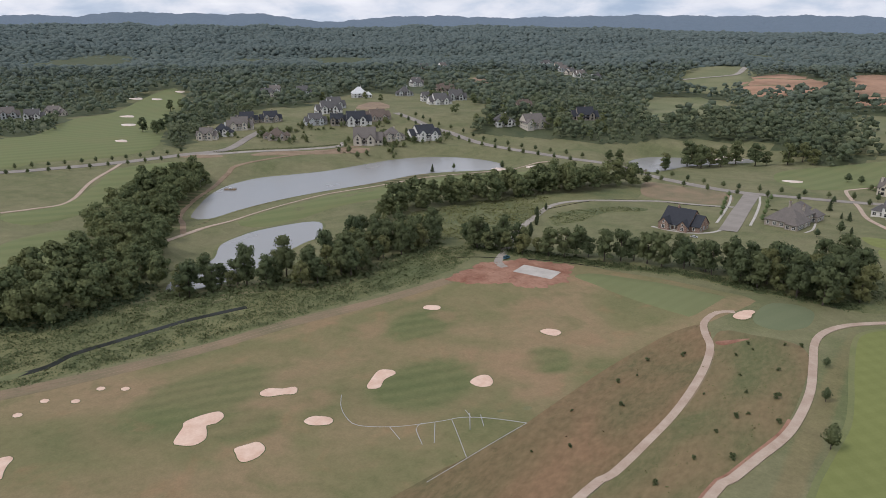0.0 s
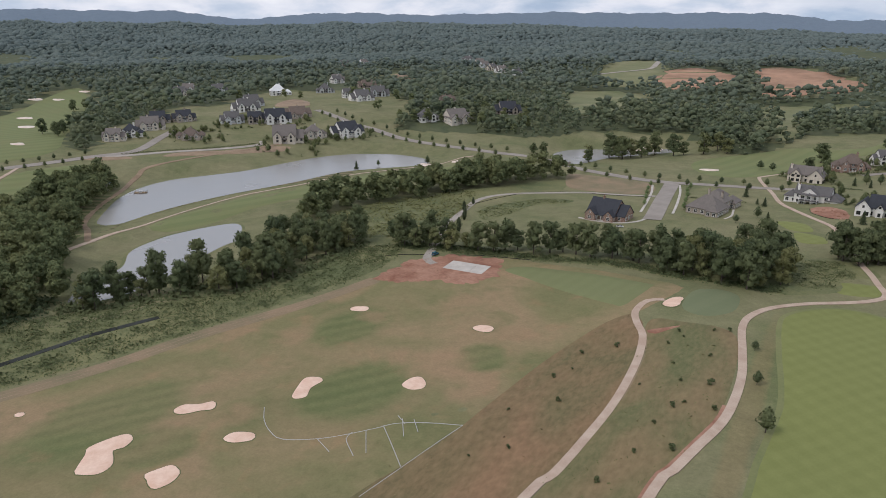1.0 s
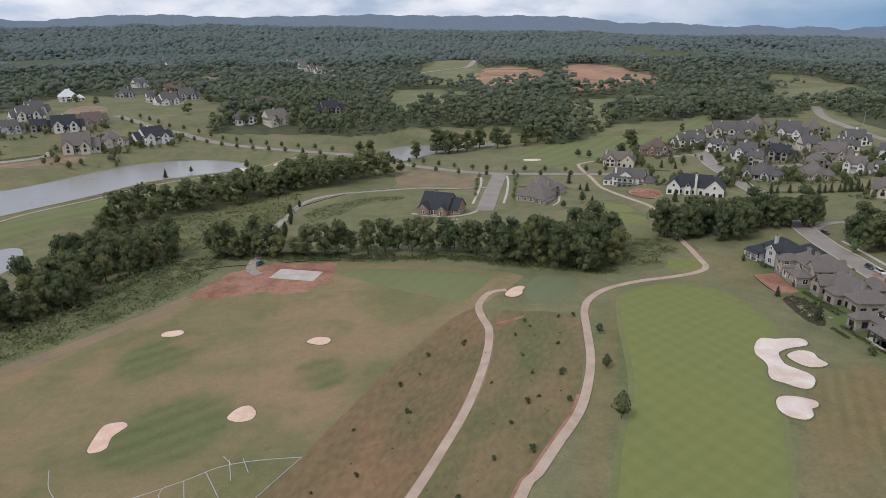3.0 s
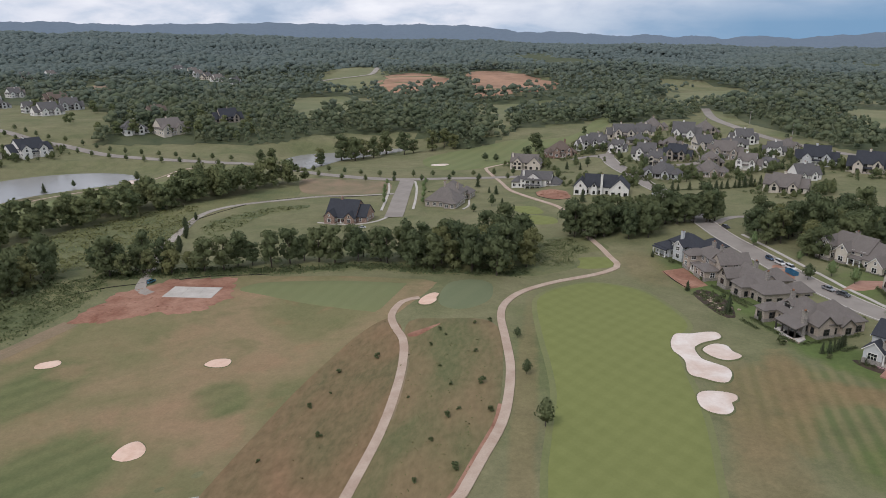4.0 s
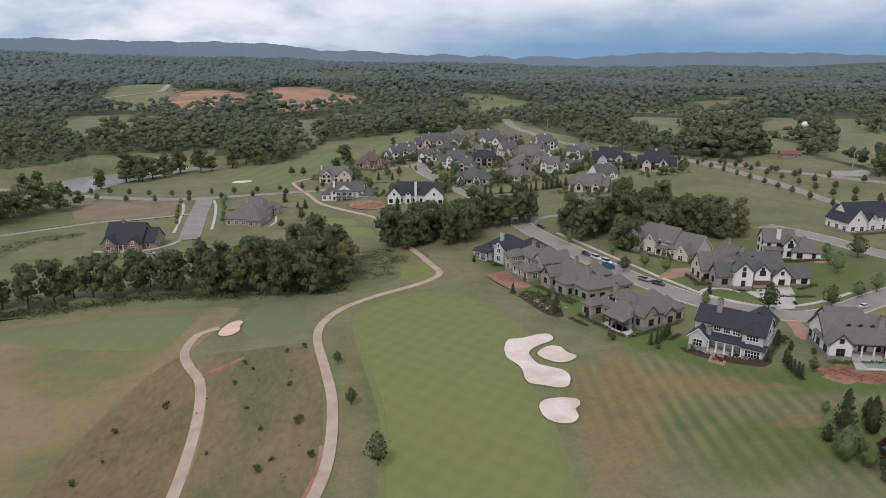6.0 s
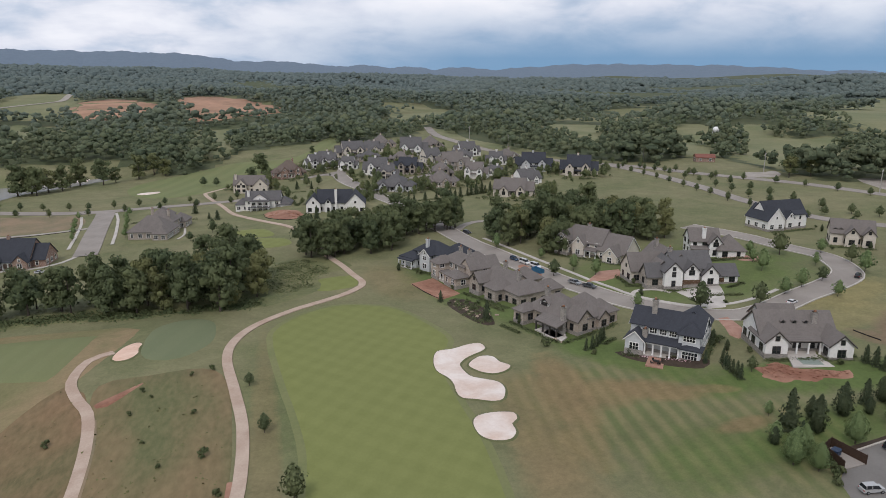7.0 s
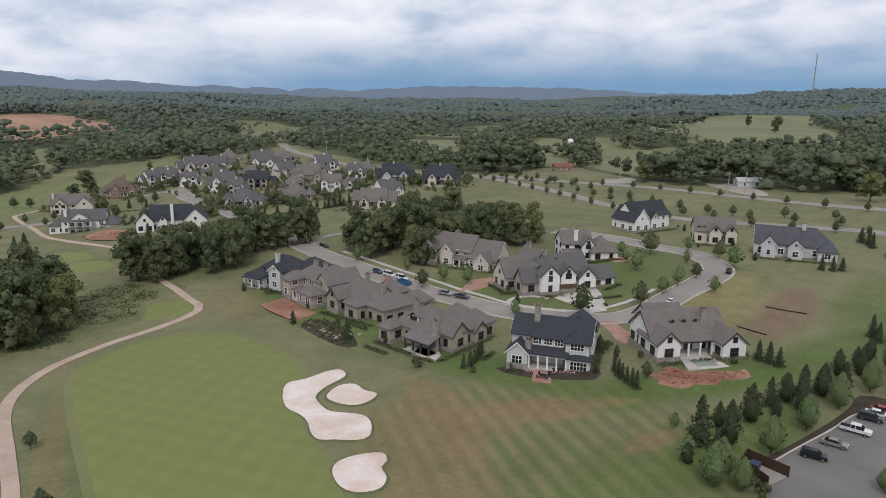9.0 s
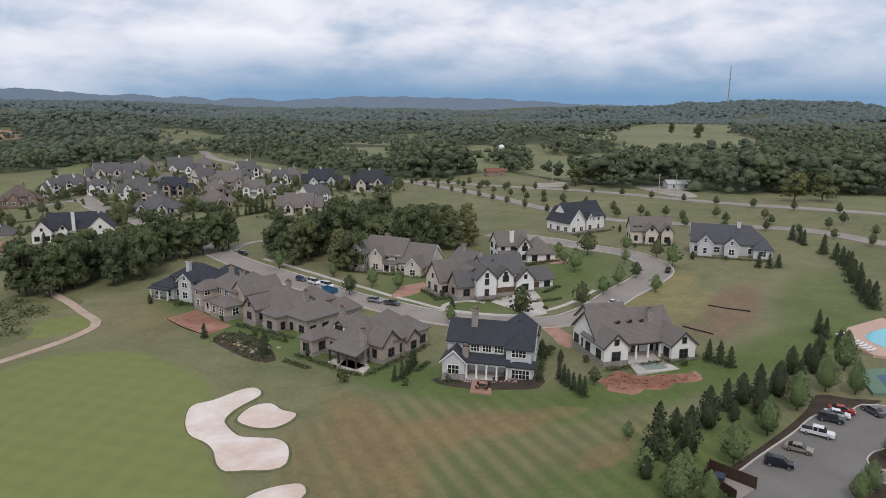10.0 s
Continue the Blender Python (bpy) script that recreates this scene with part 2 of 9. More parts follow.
# stains of the turf: centre, half length, half width, turn, colour, share
STAINS = [(63, 189, 25, 8, -62, LAWN_GREEN, 0.85), (90, 164, 30, 8, -10, LAWN_GREEN, 0.9), (126, 162, 24, 8, 2, LAWN_GREEN, 0.75), (160, 176, 36, 12, 28, LAWN_GREEN, 0.6),
          (46, 244, 44, 13, -73, LAWN_GREEN, 0.8), (112, 238, 42, 30, 10, LAWN_GREEN, 0.75), (77, 146, 22, 7, 12, LAWN_GREEN, 0.75), (56, 146, 15, 9, 30, LAWN_GREEN, 0.6),
          (0, 205, 20, 50, 0, LAWN_GREEN, 0.25), (33, 165, 26, 7, 80, WORN, 0.5), (28, 130, 40, 8, 80, WORN, 0.4), (135, 203, 22, 8, 18, DRY, 0.75), (128, 190, 18, 6, 20, DRY, 0.6), (137, 184, 24, 6.5, 27, BARE, 1.0), (118, 177, 4, 7, 0, BARE, 0.7),
          (44, 178, 18, 6, 80, WORN, 0.8), (50, 173, 9, 7, 0, WORN, 0.7), (60, 170.5, 10, 5, -36, WORN, 0.9), (69, 167, 6, 2.2, -30, WORN, 0.6), (66, 152.5, 6, 2.6, 5, WORN, 0.8), (40, 160, 14, 4, 78, WORN, 0.5), (-14, 160, 3, 70, 0, WORN, 0.4), (25, 262, 9, 20, 10, WORN, 0.35)]


def course_turf():
    """The grass of the course: broad drifts, greener watered lawns, worn ground, and mowing bands in the rough."""
    m, t, b = shader("course_turf", 0.92, 0.0, 0.12)
    v = coords(t)
    broad = noise_fac(t, v, 0.030, 5, 0.6, 0.4)
    mid = noise_fac(t, v, 0.16, 5, 0.65, 0.5)
    fine = noise_fac(t, v, 1.1, 5, 0.72)
    col = mixed(t, 0.55, ramp_of(t, fine, [(0.32, (0.112, 0.124, 0.062)), (0.68, (0.212, 0.208, 0.114))]), ramp_of(t, broad, [(0.35, (0.138, 0.152, 0.082)), (0.65, (0.250, 0.222, 0.146))]))
    cut = t.nodes.new("ShaderNodeSeparateXYZ")
    link(t, v, cut.inputs[0])
    x, y = cut.outputs[0], cut.outputs[1]
    fray = math_node(t, "MULTIPLY", math_node(t, "SUBTRACT", mid, 0.5), 1.5)

    def spot(cx, cy, rx, ry, turn, sharp):
        ca, sa = math.cos(radians(turn)), math.sin(radians(turn))
        u = math_node(t, "ADD", math_node(t, "MULTIPLY", x, ca / rx), math_node(t, "ADD", math_node(t, "MULTIPLY", y, sa / rx), -(cx * ca + cy * sa) / rx))
        w = math_node(t, "ADD", math_node(t, "MULTIPLY", x, -sa / ry), math_node(t, "ADD", math_node(t, "MULTIPLY", y, ca / ry), -(cy * ca - cx * sa) / ry))
        d = math_node(t, "ADD", math_node(t, "MULTIPLY", u, u), math_node(t, "MULTIPLY", w, w))
        return math_node(t, "MULTIPLY", math_node(t, "SUBTRACT", math_node(t, "ADD", 1.15, fray), d), sharp, True)

    # mowing bands
    bands = stripes(t, 9, 1.55, 0.2)
    where = math_node(t, "MULTIPLY", spot(56, 160, 34, 24, -50, 1.4), math_node(t, "MULTIPLY", math_node(t, "ADD", mid, 0.1), 0.62))
    col = mixed(t, where, col, mixed(t, bands, (0.084, 0.114, 0.036), (0.192, 0.172, 0.084)))
    for cx, cy, rx, ry, turn, colour, share in STAINS:
        tone = mixed(t, fine, tuple(0.62 * c for c in colour), tuple(1.32 * c for c in colour))
        col = mixed(t, math_node(t, "MULTIPLY", spot(cx, cy, rx, ry, turn, 1.3), share), col, tone)
    again = math_node(t, "MULTIPLY", where, 0.34)
    col = mixed(t, again, col, mixed(t, bands, (0.066, 0.098, 0.028), (0.222, 0.186, 0.094)))
    col = mixed(t, 0.45, col, mixed(t, mid, (0.08, 0.09, 0.05), (0.80, 0.78, 0.70)), "OVERLAY")
    speck = noise_fac(t, v, 3.2, 4, 0.75)
    col = mixed(t, 0.28, col, mixed(t, speck, (0.05, 0.06, 0.03), (0.9, 0.9, 0.8)), "OVERLAY")
    link(t, col, b.inputs["Base Color"])
    bumped(t, b, fine, 0.35, 0.06)
    return m


GRASS = course_turf()
RANGE = range_turf()
MEADOW = surface("dry_meadow", ((0.080, 0.068, 0.033), (0.272, 0.186, 0.104)), ((0.105, 0.108, 0.044), (0.258, 0.146, 0.080)), 0.8, 0.05, bump=0.6, depth=0.15, stretch=(1, 0.45, 1), turn=-20)
GREEN_MEADOW = surface("green_brown_meadow", ((0.085, 0.084, 0.037), (0.238, 0.190, 0.100)), ((0.102, 0.118, 0.046), (0.240, 0.154, 0.084)), 0.8, 0.06, bump=0.6, depth=0.15, stretch=(1, 0.45, 1), turn=-20)
WEEDS = surface("creek_weeds", ((0.080, 0.098, 0.042), (0.185, 0.192, 0.082)), ((0.090, 0.108, 0.048), (0.205, 0.190, 0.090)), 0.8, 0.045, bump=0.9, depth=0.35)
FAIRWAY = mown("fairway_turf", (0.200, 0.220, 0.078), (0.270, 0.290, 0.110), 38, 2.2, -42, None, 0.0, 0.3)
LAWN_BANDS = mown("banded_lawn", (0.105, 0.130, 0.055), (0.235, 0.220, 0.120), 40, 3.6, None, (0.24, 0.18, 0.11), 0.3, 0.8)
BANK_BANDS = mown("banded_bank", (0.105, 0.108, 0.054), (0.245, 0.208, 0.125), 62, 3.4, None, (0.24, 0.18, 0.12), 0.4, 0.8)
FRINGE = surface("fringe_turf", ((0.130, 0.145, 0.058), (0.205, 0.212, 0.088)), ((0.140, 0.158, 0.062), (0.205, 0.200, 0.090)), 1.1, 0.06)
FAR_FAIRWAY = mown("far_fairway_turf", (0.178, 0.210, 0.096), (0.232, 0.252, 0.120), 20, 6.0, None, (0.24, 0.225, 0.115), 0.5, 0.45)
GREEN = mown("putting_green_turf", (0.182, 0.208, 0.122), (0.210, 0.232, 0.138), 20, 4.0, None, None, 0.0, 0.35)
TEE_TURF = mown("tee_turf", (0.205, 0.226, 0.112), (0.235, 0.252, 0.128), 10, 3.0, None, (0.2, 0.19, 0.1), 0.4, 0.3)
PASTURE = surface("pasture", ((0.110, 0.128, 0.055), (0.205, 0.205, 0.098)), ((0.120, 0.140, 0.062), (0.225, 0.205, 0.112)), 0.5, 0.02)
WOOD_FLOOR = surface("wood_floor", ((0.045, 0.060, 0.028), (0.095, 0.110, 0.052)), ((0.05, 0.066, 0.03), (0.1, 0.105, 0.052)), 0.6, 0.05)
WHITE_SAND = surface("white_sand", ((0.58, 0.48, 0.415), (0.74, 0.65, 0.58)), ((0.57, 0.41, 0.32), (0.77, 0.70, 0.64)), 1.4, 0.16, bump=0.2, depth=0.03)
PINK_SAND = surface("pink_sand", ((0.62, 0.42, 0.31), (0.76, 0.56, 0.44)), ((0.62, 0.40, 0.30), (0.76, 0.57, 0.46)), 1.5, 0.3, bump=0.2, depth=0.03)
SAND_LIP = surface("bunker_lip", ((0.075, 0.090, 0.036), (0.145, 0.150, 0.070)), ((0.09, 0.10, 0.04), (0.15, 0.14, 0.07)), 2.0, 0.3, bump=0.5, depth=0.1)
RED_SOIL = surface("red_soil", ((0.17, 0.075, 0.048), (0.38, 0.195, 0.128)), ((0.19, 0.080, 0.050), (0.40, 0.235, 0.165)), 0.9, 0.12, bump=0.7, depth=0.15)
CLAY = surface("graded_clay", ((0.25, 0.135, 0.085), (0.42, 0.25, 0.165)), ((0.20, 0.125, 0.075), (0.46, 0.27, 0.175)), 0.12, 0.02, bump=0.5, depth=0.2)
PATH_CONCRETE = surface("path_concrete", ((0.36, 0.268, 0.205), (0.51, 0.395, 0.310)), ((0.37, 0.265, 0.200), (0.50, 0.395, 0.315)), 2.5, 0.25, 0.85, 0.15, 0.01)
CONCRETE = surface("pale_concrete", ((0.40, 0.365, 0.325), (0.54, 0.50, 0.455)), ((0.39, 0.355, 0.315), (0.54, 0.50, 0.45)), 2.0, 0.2, 0.85, 0.1, 0.01)
ASPHALT = surface("worn_asphalt", ((0.235, 0.208, 0.182), (0.315, 0.285, 0.252)), ((0.23, 0.20, 0.175), (0.32, 0.285, 0.25)), 3.0, 0.12, 0.9, 0.2, 0.01)
DARK_ASPHALT = surface("lot_asphalt", ((0.150, 0.139, 0.126), (0.205, 0.191, 0.175)), ((0.145, 0.134, 0.121), (0.21, 0.196, 0.178)), 3.0, 0.12, 0.9, 0.2, 0.01)
GRAVEL = surface("pale_gravel", ((0.24, 0.21, 0.18), (0.42, 0.38, 0.33)), ((0.25, 0.22, 0.19), (0.40, 0.36, 0.31)), 1.6, 0.15, bump=0.5, depth=0.05)
DIRT = surface("brown_dirt", ((0.20, 0.135, 0.085), (0.33, 0.24, 0.165)), ((0.20, 0.14, 0.09), (0.31, 0.225, 0.15)), 1.2, 0.12, bump=0.5, depth=0.1)
DRY_TURF = surface("dry_brown_turf", ((0.165, 0.132, 0.078), (0.275, 0.205, 0.128)), ((0.150, 0.138, 0.076), (0.280, 0.195, 0.125)), 1.2, 0.07, bump=0.4, depth=0.08)
MULCH = surface("dark_mulch", ((0.030, 0.020, 0.013), (0.085, 0.060, 0.042)), ((0.035, 0.025, 0.016), (0.075, 0.055, 0.04)), 2.5, 0.4, bump=0.6, depth=0.08)
PAVERS = surface("red_brick_paving", ((0.30, 0.150, 0.105), (0.42, 0.25, 0.19)), ((0.30, 0.16, 0.11), (0.42, 0.26, 0.20)), 4.0, 0.4, 0.85, 0.3, 0.02)
# pale base colour stands in for part of the sky's reflection
POND = water("sky_toned_pond_water", (0.27, 0.262, 0.25))
CREEK_WATER = plain("creek_water", (0.020, 0.022, 0.017), 0.35, 0, 0.12, 0.3, 0.4)
# ---- lie of the land: heights at places of the plan (x, y, z) ----
LAND_COURSE = [(-10, 156, 1), (-42, 224, 2), (-97, 182, -4), (-119, 238, -4.5), (-94, 147, -5), (-121, 136, -6),
               (-121, 88, -4), (-70, 128, -1.5), (-130, 181, -5), (-134, 244, -4), (37, 191, 2.4), (35, 202, 3),
               (15, 262, 0.5), (30, 168, 3.4), (0, 0, 2), (0, 80, 3), (60, 60, 5), (-200, 100, -8), (-170, 170, -7),
               (-260, 250, -9), (-344, 231, -7), (-158, 324, -7), (-60, 270, -2), (-230, 320, -9.5)]
LAND_HOMES = [(65, 181, 4), (35, 252, 0.3), (58, 206, 2), (88, 172, 7), (99, 169, 7.5), (83, 139, 6.3), (110, 162, 8),
              (153, 225, 8.8), (107, 218, 5), (74, 228, 4.5), (172, 245, 8), (213, 245, 9), (187, 287, 8), (61, 308, 4),
              (287, 331, 10), (20, 347, 1), (50, 402, 2), (66, 382, 3), (117, 376, 6), (142, 533, 5), (160, 130, 9)]
LAND_FAR = [(-60, 850, -4), (-250, 880, -1), (-360, 950, 2), (-380, 1400, 34), (-60, 1250, 32), (-230, 1150, 24), (606, 621, 24), (324, 554, 9), (381, 508, 8), (300, 235, 13), (-108, 336, -6), (-134, 407, -9), (-50, 469, -6), (-68, 384, -4), (-304, 388, -9.5), (-318, 420, -5),
            (-522, 582, 10), (-411, 966, 12), (-58, 994, 14), (-111, 516, -9), (-700, 300, 4), (900, 500, 22),
            (700, 1100, 16), (-800, 1300, 18), (300, 900, 8), (1500, 1200, 30), (0, 1700, 20), (300, -300, 6),
            (-500, -200, -4), (1200, 0, 25), (-1500, 900, 20)]
LAND = np.array(LAND_COURSE + LAND_HOMES + LAND_FAR, float)


def land(x, y):
    """Height of the ground at a place, or at arrays of places."""
    x, y = np.asarray(x, float), np.asarray(y, float)
    soft = 12.0 ** 2 + (0.12 * np.hypot(LAND[:, 0], LAND[:, 1] - 100)) ** 2
    d2 = (x[..., None] - LAND[:, 0]) ** 2 + (y[..., None] - LAND[:, 1]) ** 2
    w = (soft / (d2 + soft)) ** 2
    z = (w * LAND[:, 2]).sum(-1) / w.sum(-1)
    far = np.clip((np.hypot(x, y) - 1400) / 1500, 0, 1)
    hill = 46 * np.exp(-(((x - 1990) / 420) ** 2 + ((y - 1450) / 420) ** 2))
    rolls = np.clip((np.hypot(x, y) - 1100) / 900, 0, 1) * (16 * np.sin(x / 260 + 1.3) * np.sin(y / 330 + 0.4) + 10 * np.sin(x / 140 - y / 190))
    return z + 15 * far * far * (3 - 2 * far) + hill + rolls


# ---- plan helpers ----
def ragged(line, amount, seed=0.0):
    """A closed outline with an uneven, frayed edge."""
    p = np.array(line, float)
    c, n = p.mean(0), len(p)
    a = np.arange(n) / n * math.tau
    w = np.sin(7 * a + seed) + 0.8 * np.sin(13 * a + 2.1 * seed + 1) + 0.7 * np.sin(23 * a + 3.7 * seed) + 0.5 * np.sin(41 * a + seed * 5)
    d = p - c
    return p + d / (np.hypot(d[:, 0], d[:, 1])[:, None] + 1e-9) * (w * amount)[:, None]



def smooth_line(pts, step=2.0, closed=False):
    """A rounded line through places of the plan, evenly stepped."""
    p = [np.array(q, float) for q in pts]
    n, out = len(p), []
    for i in range(n if closed else n - 1):
        a, b = (p[(i - 1) % n], p[i]) if closed or i else (2 * p[0] - p[1], p[0])
        c = p[(i + 1) % n]
        d = p[(i + 2) % n] if closed or i + 2 < n else 2 * c - b
        k = max(1, int(np.hypot(*(c - b)) / step))
        for u in np.arange(k) / k:
            out.append(0.5 * (2 * b + (c - a) * u + (2 * a - 5 * b + 4 * c - d) * u * u + (3 * b - a - 3 * c + d) * u ** 3))
    if not closed:
        out.append(p[-1])
    return np.array(out)


def inside(px, py, poly):
    """Which of the places lie within the outline."""
    px, py = np.asarray(px, float), np.asarray(py, float)
    hit = np.zeros(px.shape, bool)
    q = np.roll(poly, -1, 0)
    for (x0, y0), (x1, y1) in zip(poly, q):
        if y0 != y1:
            hit ^= ((y0 > py) != (y1 > py)) & (px < (x1 - x0) * (py - y0) / (y1 - y0) + x0)
    return hit


def gap_to(px, py, poly):
    """Distance of places to an outline; 0 within it."""
    px, py = np.asarray(px, float), np.asarray(py, float)
    best = np.full(px.shape, 1e9)
    for (x0, y0), (x1, y1) in zip(poly, np.roll(poly, -1, 0)):
        dx, dy = x1 - x0, y1 - y0
        u = np.clip(((px - x0) * dx + (py - y0) * dy) / (dx * dx + dy * dy + 1e-9), 0, 1)
        best = np.minimum(best, np.hypot(px - x0 - u * dx, py - y0 - u * dy))
    best[inside(px, py, poly)] = 0
    return best


POND_LONG = smooth_line([(-331, 206), (-351, 224), (-373, 249), (-385, 273), (-387, 298), (-377, 320), (-367, 344), (-363, 376), (-357, 409), (-342, 434), (-313, 449), (-285, 447), (-271, 436), (-272, 420), (-291, 396), (-305, 373), (-311, 333), (-321, 290), (-325, 257), (-324, 232), (-321, 211)], 4, True)
POND_SMALL = smooth_line([(-243, 136), (-255, 152), (-260, 170), (-276, 186), (-281, 203), (-281, 217), (-274, 239), (-265, 242), (-248, 224), (-246, 213), (-239, 187), (-231, 162), (-234, 143)], 3, True)
POND_FAR = smooth_line([(-202, 510), (-200, 535), (-186, 549), (-153, 562), (-127, 584), (-120, 575), (-139, 546), (-159, 521), (-170, 487), (-181, 483)], 4, True)
PONDS = [(POND_LONG, -9.4), (POND_SMALL, -9.6), (POND_FAR, -9.3)]

# ground sheet: close-set where the camera passes, wide towards the horizon
def spread(lo, hi, step, far):
    mid = np.arange(lo, hi + step, step)
    out, s = [far[1]], 0
    left, right, d = [mid[0]], [mid[-1]], step
    while left[-1] > far[0] or right[-1] < far[1]:
        d *= 1.12
        left.append(left[-1] - d), right.append(right[-1] + d)
    return np.concatenate([left[:0:-1], mid, right[1:]])


GX, GY = spread(-420, 300, 5.0, (-3500, 3500)), spread(-40, 520, 5.0, (-1500, 3500))
_gx, _gy = np.meshgrid(GX, GY)
GZ = land(_gx, _gy)
for _poly, _level in PONDS:
    _w = np.clip(1 - (gap_to(_gx, _gy, _poly) - 5) / 22, 0, 1)
    _w = _w * _w * (3 - 2 * _w)
    GZ = GZ * (1 - _w) + (_level - 0.12) * _w


def ground_z(x, y):
    """Height of the ground sheet at places."""
    x, y = np.asarray(x, float), np.asarray(y, float)
    i = np.clip(np.searchsorted(GX, x) - 1, 0, len(GX) - 2)
    j = np.clip(np.searchsorted(GY, y) - 1, 0, len(GY) - 2)
    u, v = (x - GX[i]) / (GX[i + 1] - GX[i]), (y - GY[j]) / (GY[j + 1] - GY[j])
    return (GZ[j, i] * (1 - u) + GZ[j, i + 1] * u) * (1 - v) + (GZ[j + 1, i] * (1 - u) + GZ[j + 1, i + 1] * u) * v


def mesh_of(name, verts, faces, material, smooth=False):
    me = bpy.data.meshes.new(name)
    me.from_pydata([tuple(map(float, v)) for v in verts], [], faces)
    me.materials.append(material)
    if smooth:
        me.polygons.foreach_set("use_smooth", np.ones(len(me.polygons), bool))
    me.update()
    return me


def make_ground():
    nx, ny = len(GX), len(GY)
    verts = np.stack([_gx.ravel(), _gy.ravel(), GZ.ravel()], 1)
    j, i = np.meshgrid(np.arange(ny - 1), np.arange(nx - 1), indexing="ij")
    a = (j * nx + i).ravel()
    faces = np.stack([a, a + 1, a + nx + 1, a + nx], 1).tolist()
    ob = new("ground", mesh_of("ground", verts, faces, GRASS, True))
    return tagged(ob, "rolling green and brown golf course rough", "ground", "", "structure")


make_ground()


def drape(name, outline, material, lift=0.08, step=6.0, label="", category="ground", level=None):
    """A patch of ground cover laid over the land within a closed outline."""
    from mathutils.geometry import delaunay_2d_cdt
    o = np.asarray(outline, float)
    lo, hi = o.min(0), o.max(0)
    xs, ys = np.meshgrid(np.arange(lo[0] + step / 2, hi[0], step), np.arange(lo[1] + step / 2, hi[1], step))
    xs, ys = xs.ravel(), ys.ravel()
    keep = inside(xs, ys, o)
    if keep.any():
        rim = np.min(np.hypot(xs[keep][:, None] - o[:, 0], ys[keep][:, None] - o[:, 1]), 1) > step * 0.35
        xs, ys = xs[keep][rim], ys[keep][rim]
    else:
        xs, ys = xs[:0], ys[:0]
    pts = [Vector(p) for p in o] + [Vector(p) for p in zip(xs, ys)]
    n = len(o)
    v, _, f, *_ = delaunay_2d_cdt(pts, [(k, (k + 1) % n) for k in range(n)], [], 1, 1e-4)
    v = np.array([tuple(p) for p in v])
    z = ground_z(v[:, 0], v[:, 1]) + lift if level is None else np.full(len(v), level)
    f = [tuple(q) for q in f]
    x, y = v[:, 0], v[:, 1]
    f = [q if (x[q[1]] - x[q[0]]) * (y[q[2]] - y[q[0]]) - (x[q[2]] - x[q[0]]) * (y[q[1]] - y[q[0]]) > 0 else q[::-1] for q in f]
    # the rim slopes down into the ground
    sides = collections.Counter(frozenset((q[k], q[k - 1])) for q in f for k in range(len(q)))
    rim_edges = [(q[k - 1], q[k]) for q in f for k in range(len(q)) if sides[frozenset((q[k], q[k - 1]))] == 1] if level is None else []
    out = np.zeros_like(v)
    for a, b in rim_edges:
        d = v[b] - v[a]
        d /= np.hypot(*d) + 1e-9
        out[a] += (d[1], -d[0])
        out[b] += (d[1], -d[0])
    out /= np.hypot(out[:, 0], out[:, 1])[:, None] + 1e-9
    verts = np.column_stack([v, z]).tolist()
    low = {}
    for p in {p for e in rim_edges for p in e}:
        low[p] = len(verts)
        foot = v[p] + out[p] * 0.55
        verts.append([foot[0], foot[1], float(ground_z(foot[0], foot[1])) - 0.06])
    f += [(b, a, low[a], low[b]) for a, b in rim_edges]
    me = mesh_of(name, verts, f, material)
    me.polygons.foreach_set("use_smooth", np.ones(len(me.polygons), bool))
    return tagged(new(name, me), label, category, "", "structure")


def grown(outline, by):
    """An outline moved outwards."""
    o = np.asarray(outline, float)
    t = np.roll(o, -1, 0) - np.roll(o, 1, 0)
    nrm = np.column_stack([t[:, 1], -t[:, 0]]) / (np.hypot(t[:, 0], t[:, 1])[:, None] + 1e-9)
    x, y = o[:, 0], o[:, 1]
    area = (x * np.roll(y, -1) - np.roll(x, -1) * y).sum()
    return o + nrm * by * (1 if area > 0 else -1)


def ribbon(name, line, width, material, lift=0.1, thick=0.0, label="", category="path", step=2.5, offset=0.0, closed=False):
    """A strip of paving along a rounded line, with edges that go down into the ground."""
    c = smooth_line(line, step, closed)
    t = np.gradient(c, axis=0)
    nrm = np.column_stack([-t[:, 1], t[:, 0]]) / (np.hypot(t[:, 0], t[:, 1])[:, None] + 1e-9)
    c = c + nrm * offset
    cross = np.array([-0.5, -0.5, -0.17, 0.17, 0.5, 0.5]) * width
    down = np.array([-0.35 - thick, 0, 0.02, 0.02, 0, -0.35 - thick])
    rows = []
    for k in range(6):
        p = c + nrm * cross[k]
        rows.append(np.column_stack([p, ground_z(p[:, 0], p[:, 1]) + lift + thick + down[k]]))
    n = len(c)
    verts = np.concatenate(rows)
    faces = [(k * n + i, k * n + i + 1, (k + 1) * n + i + 1, (k + 1) * n + i)[::-1] for k in range(5) for i in range(n - 1)]
    ob = new(name, mesh_of(name, verts, faces, material))
    return tagged(ob, label, category, "", "structure")
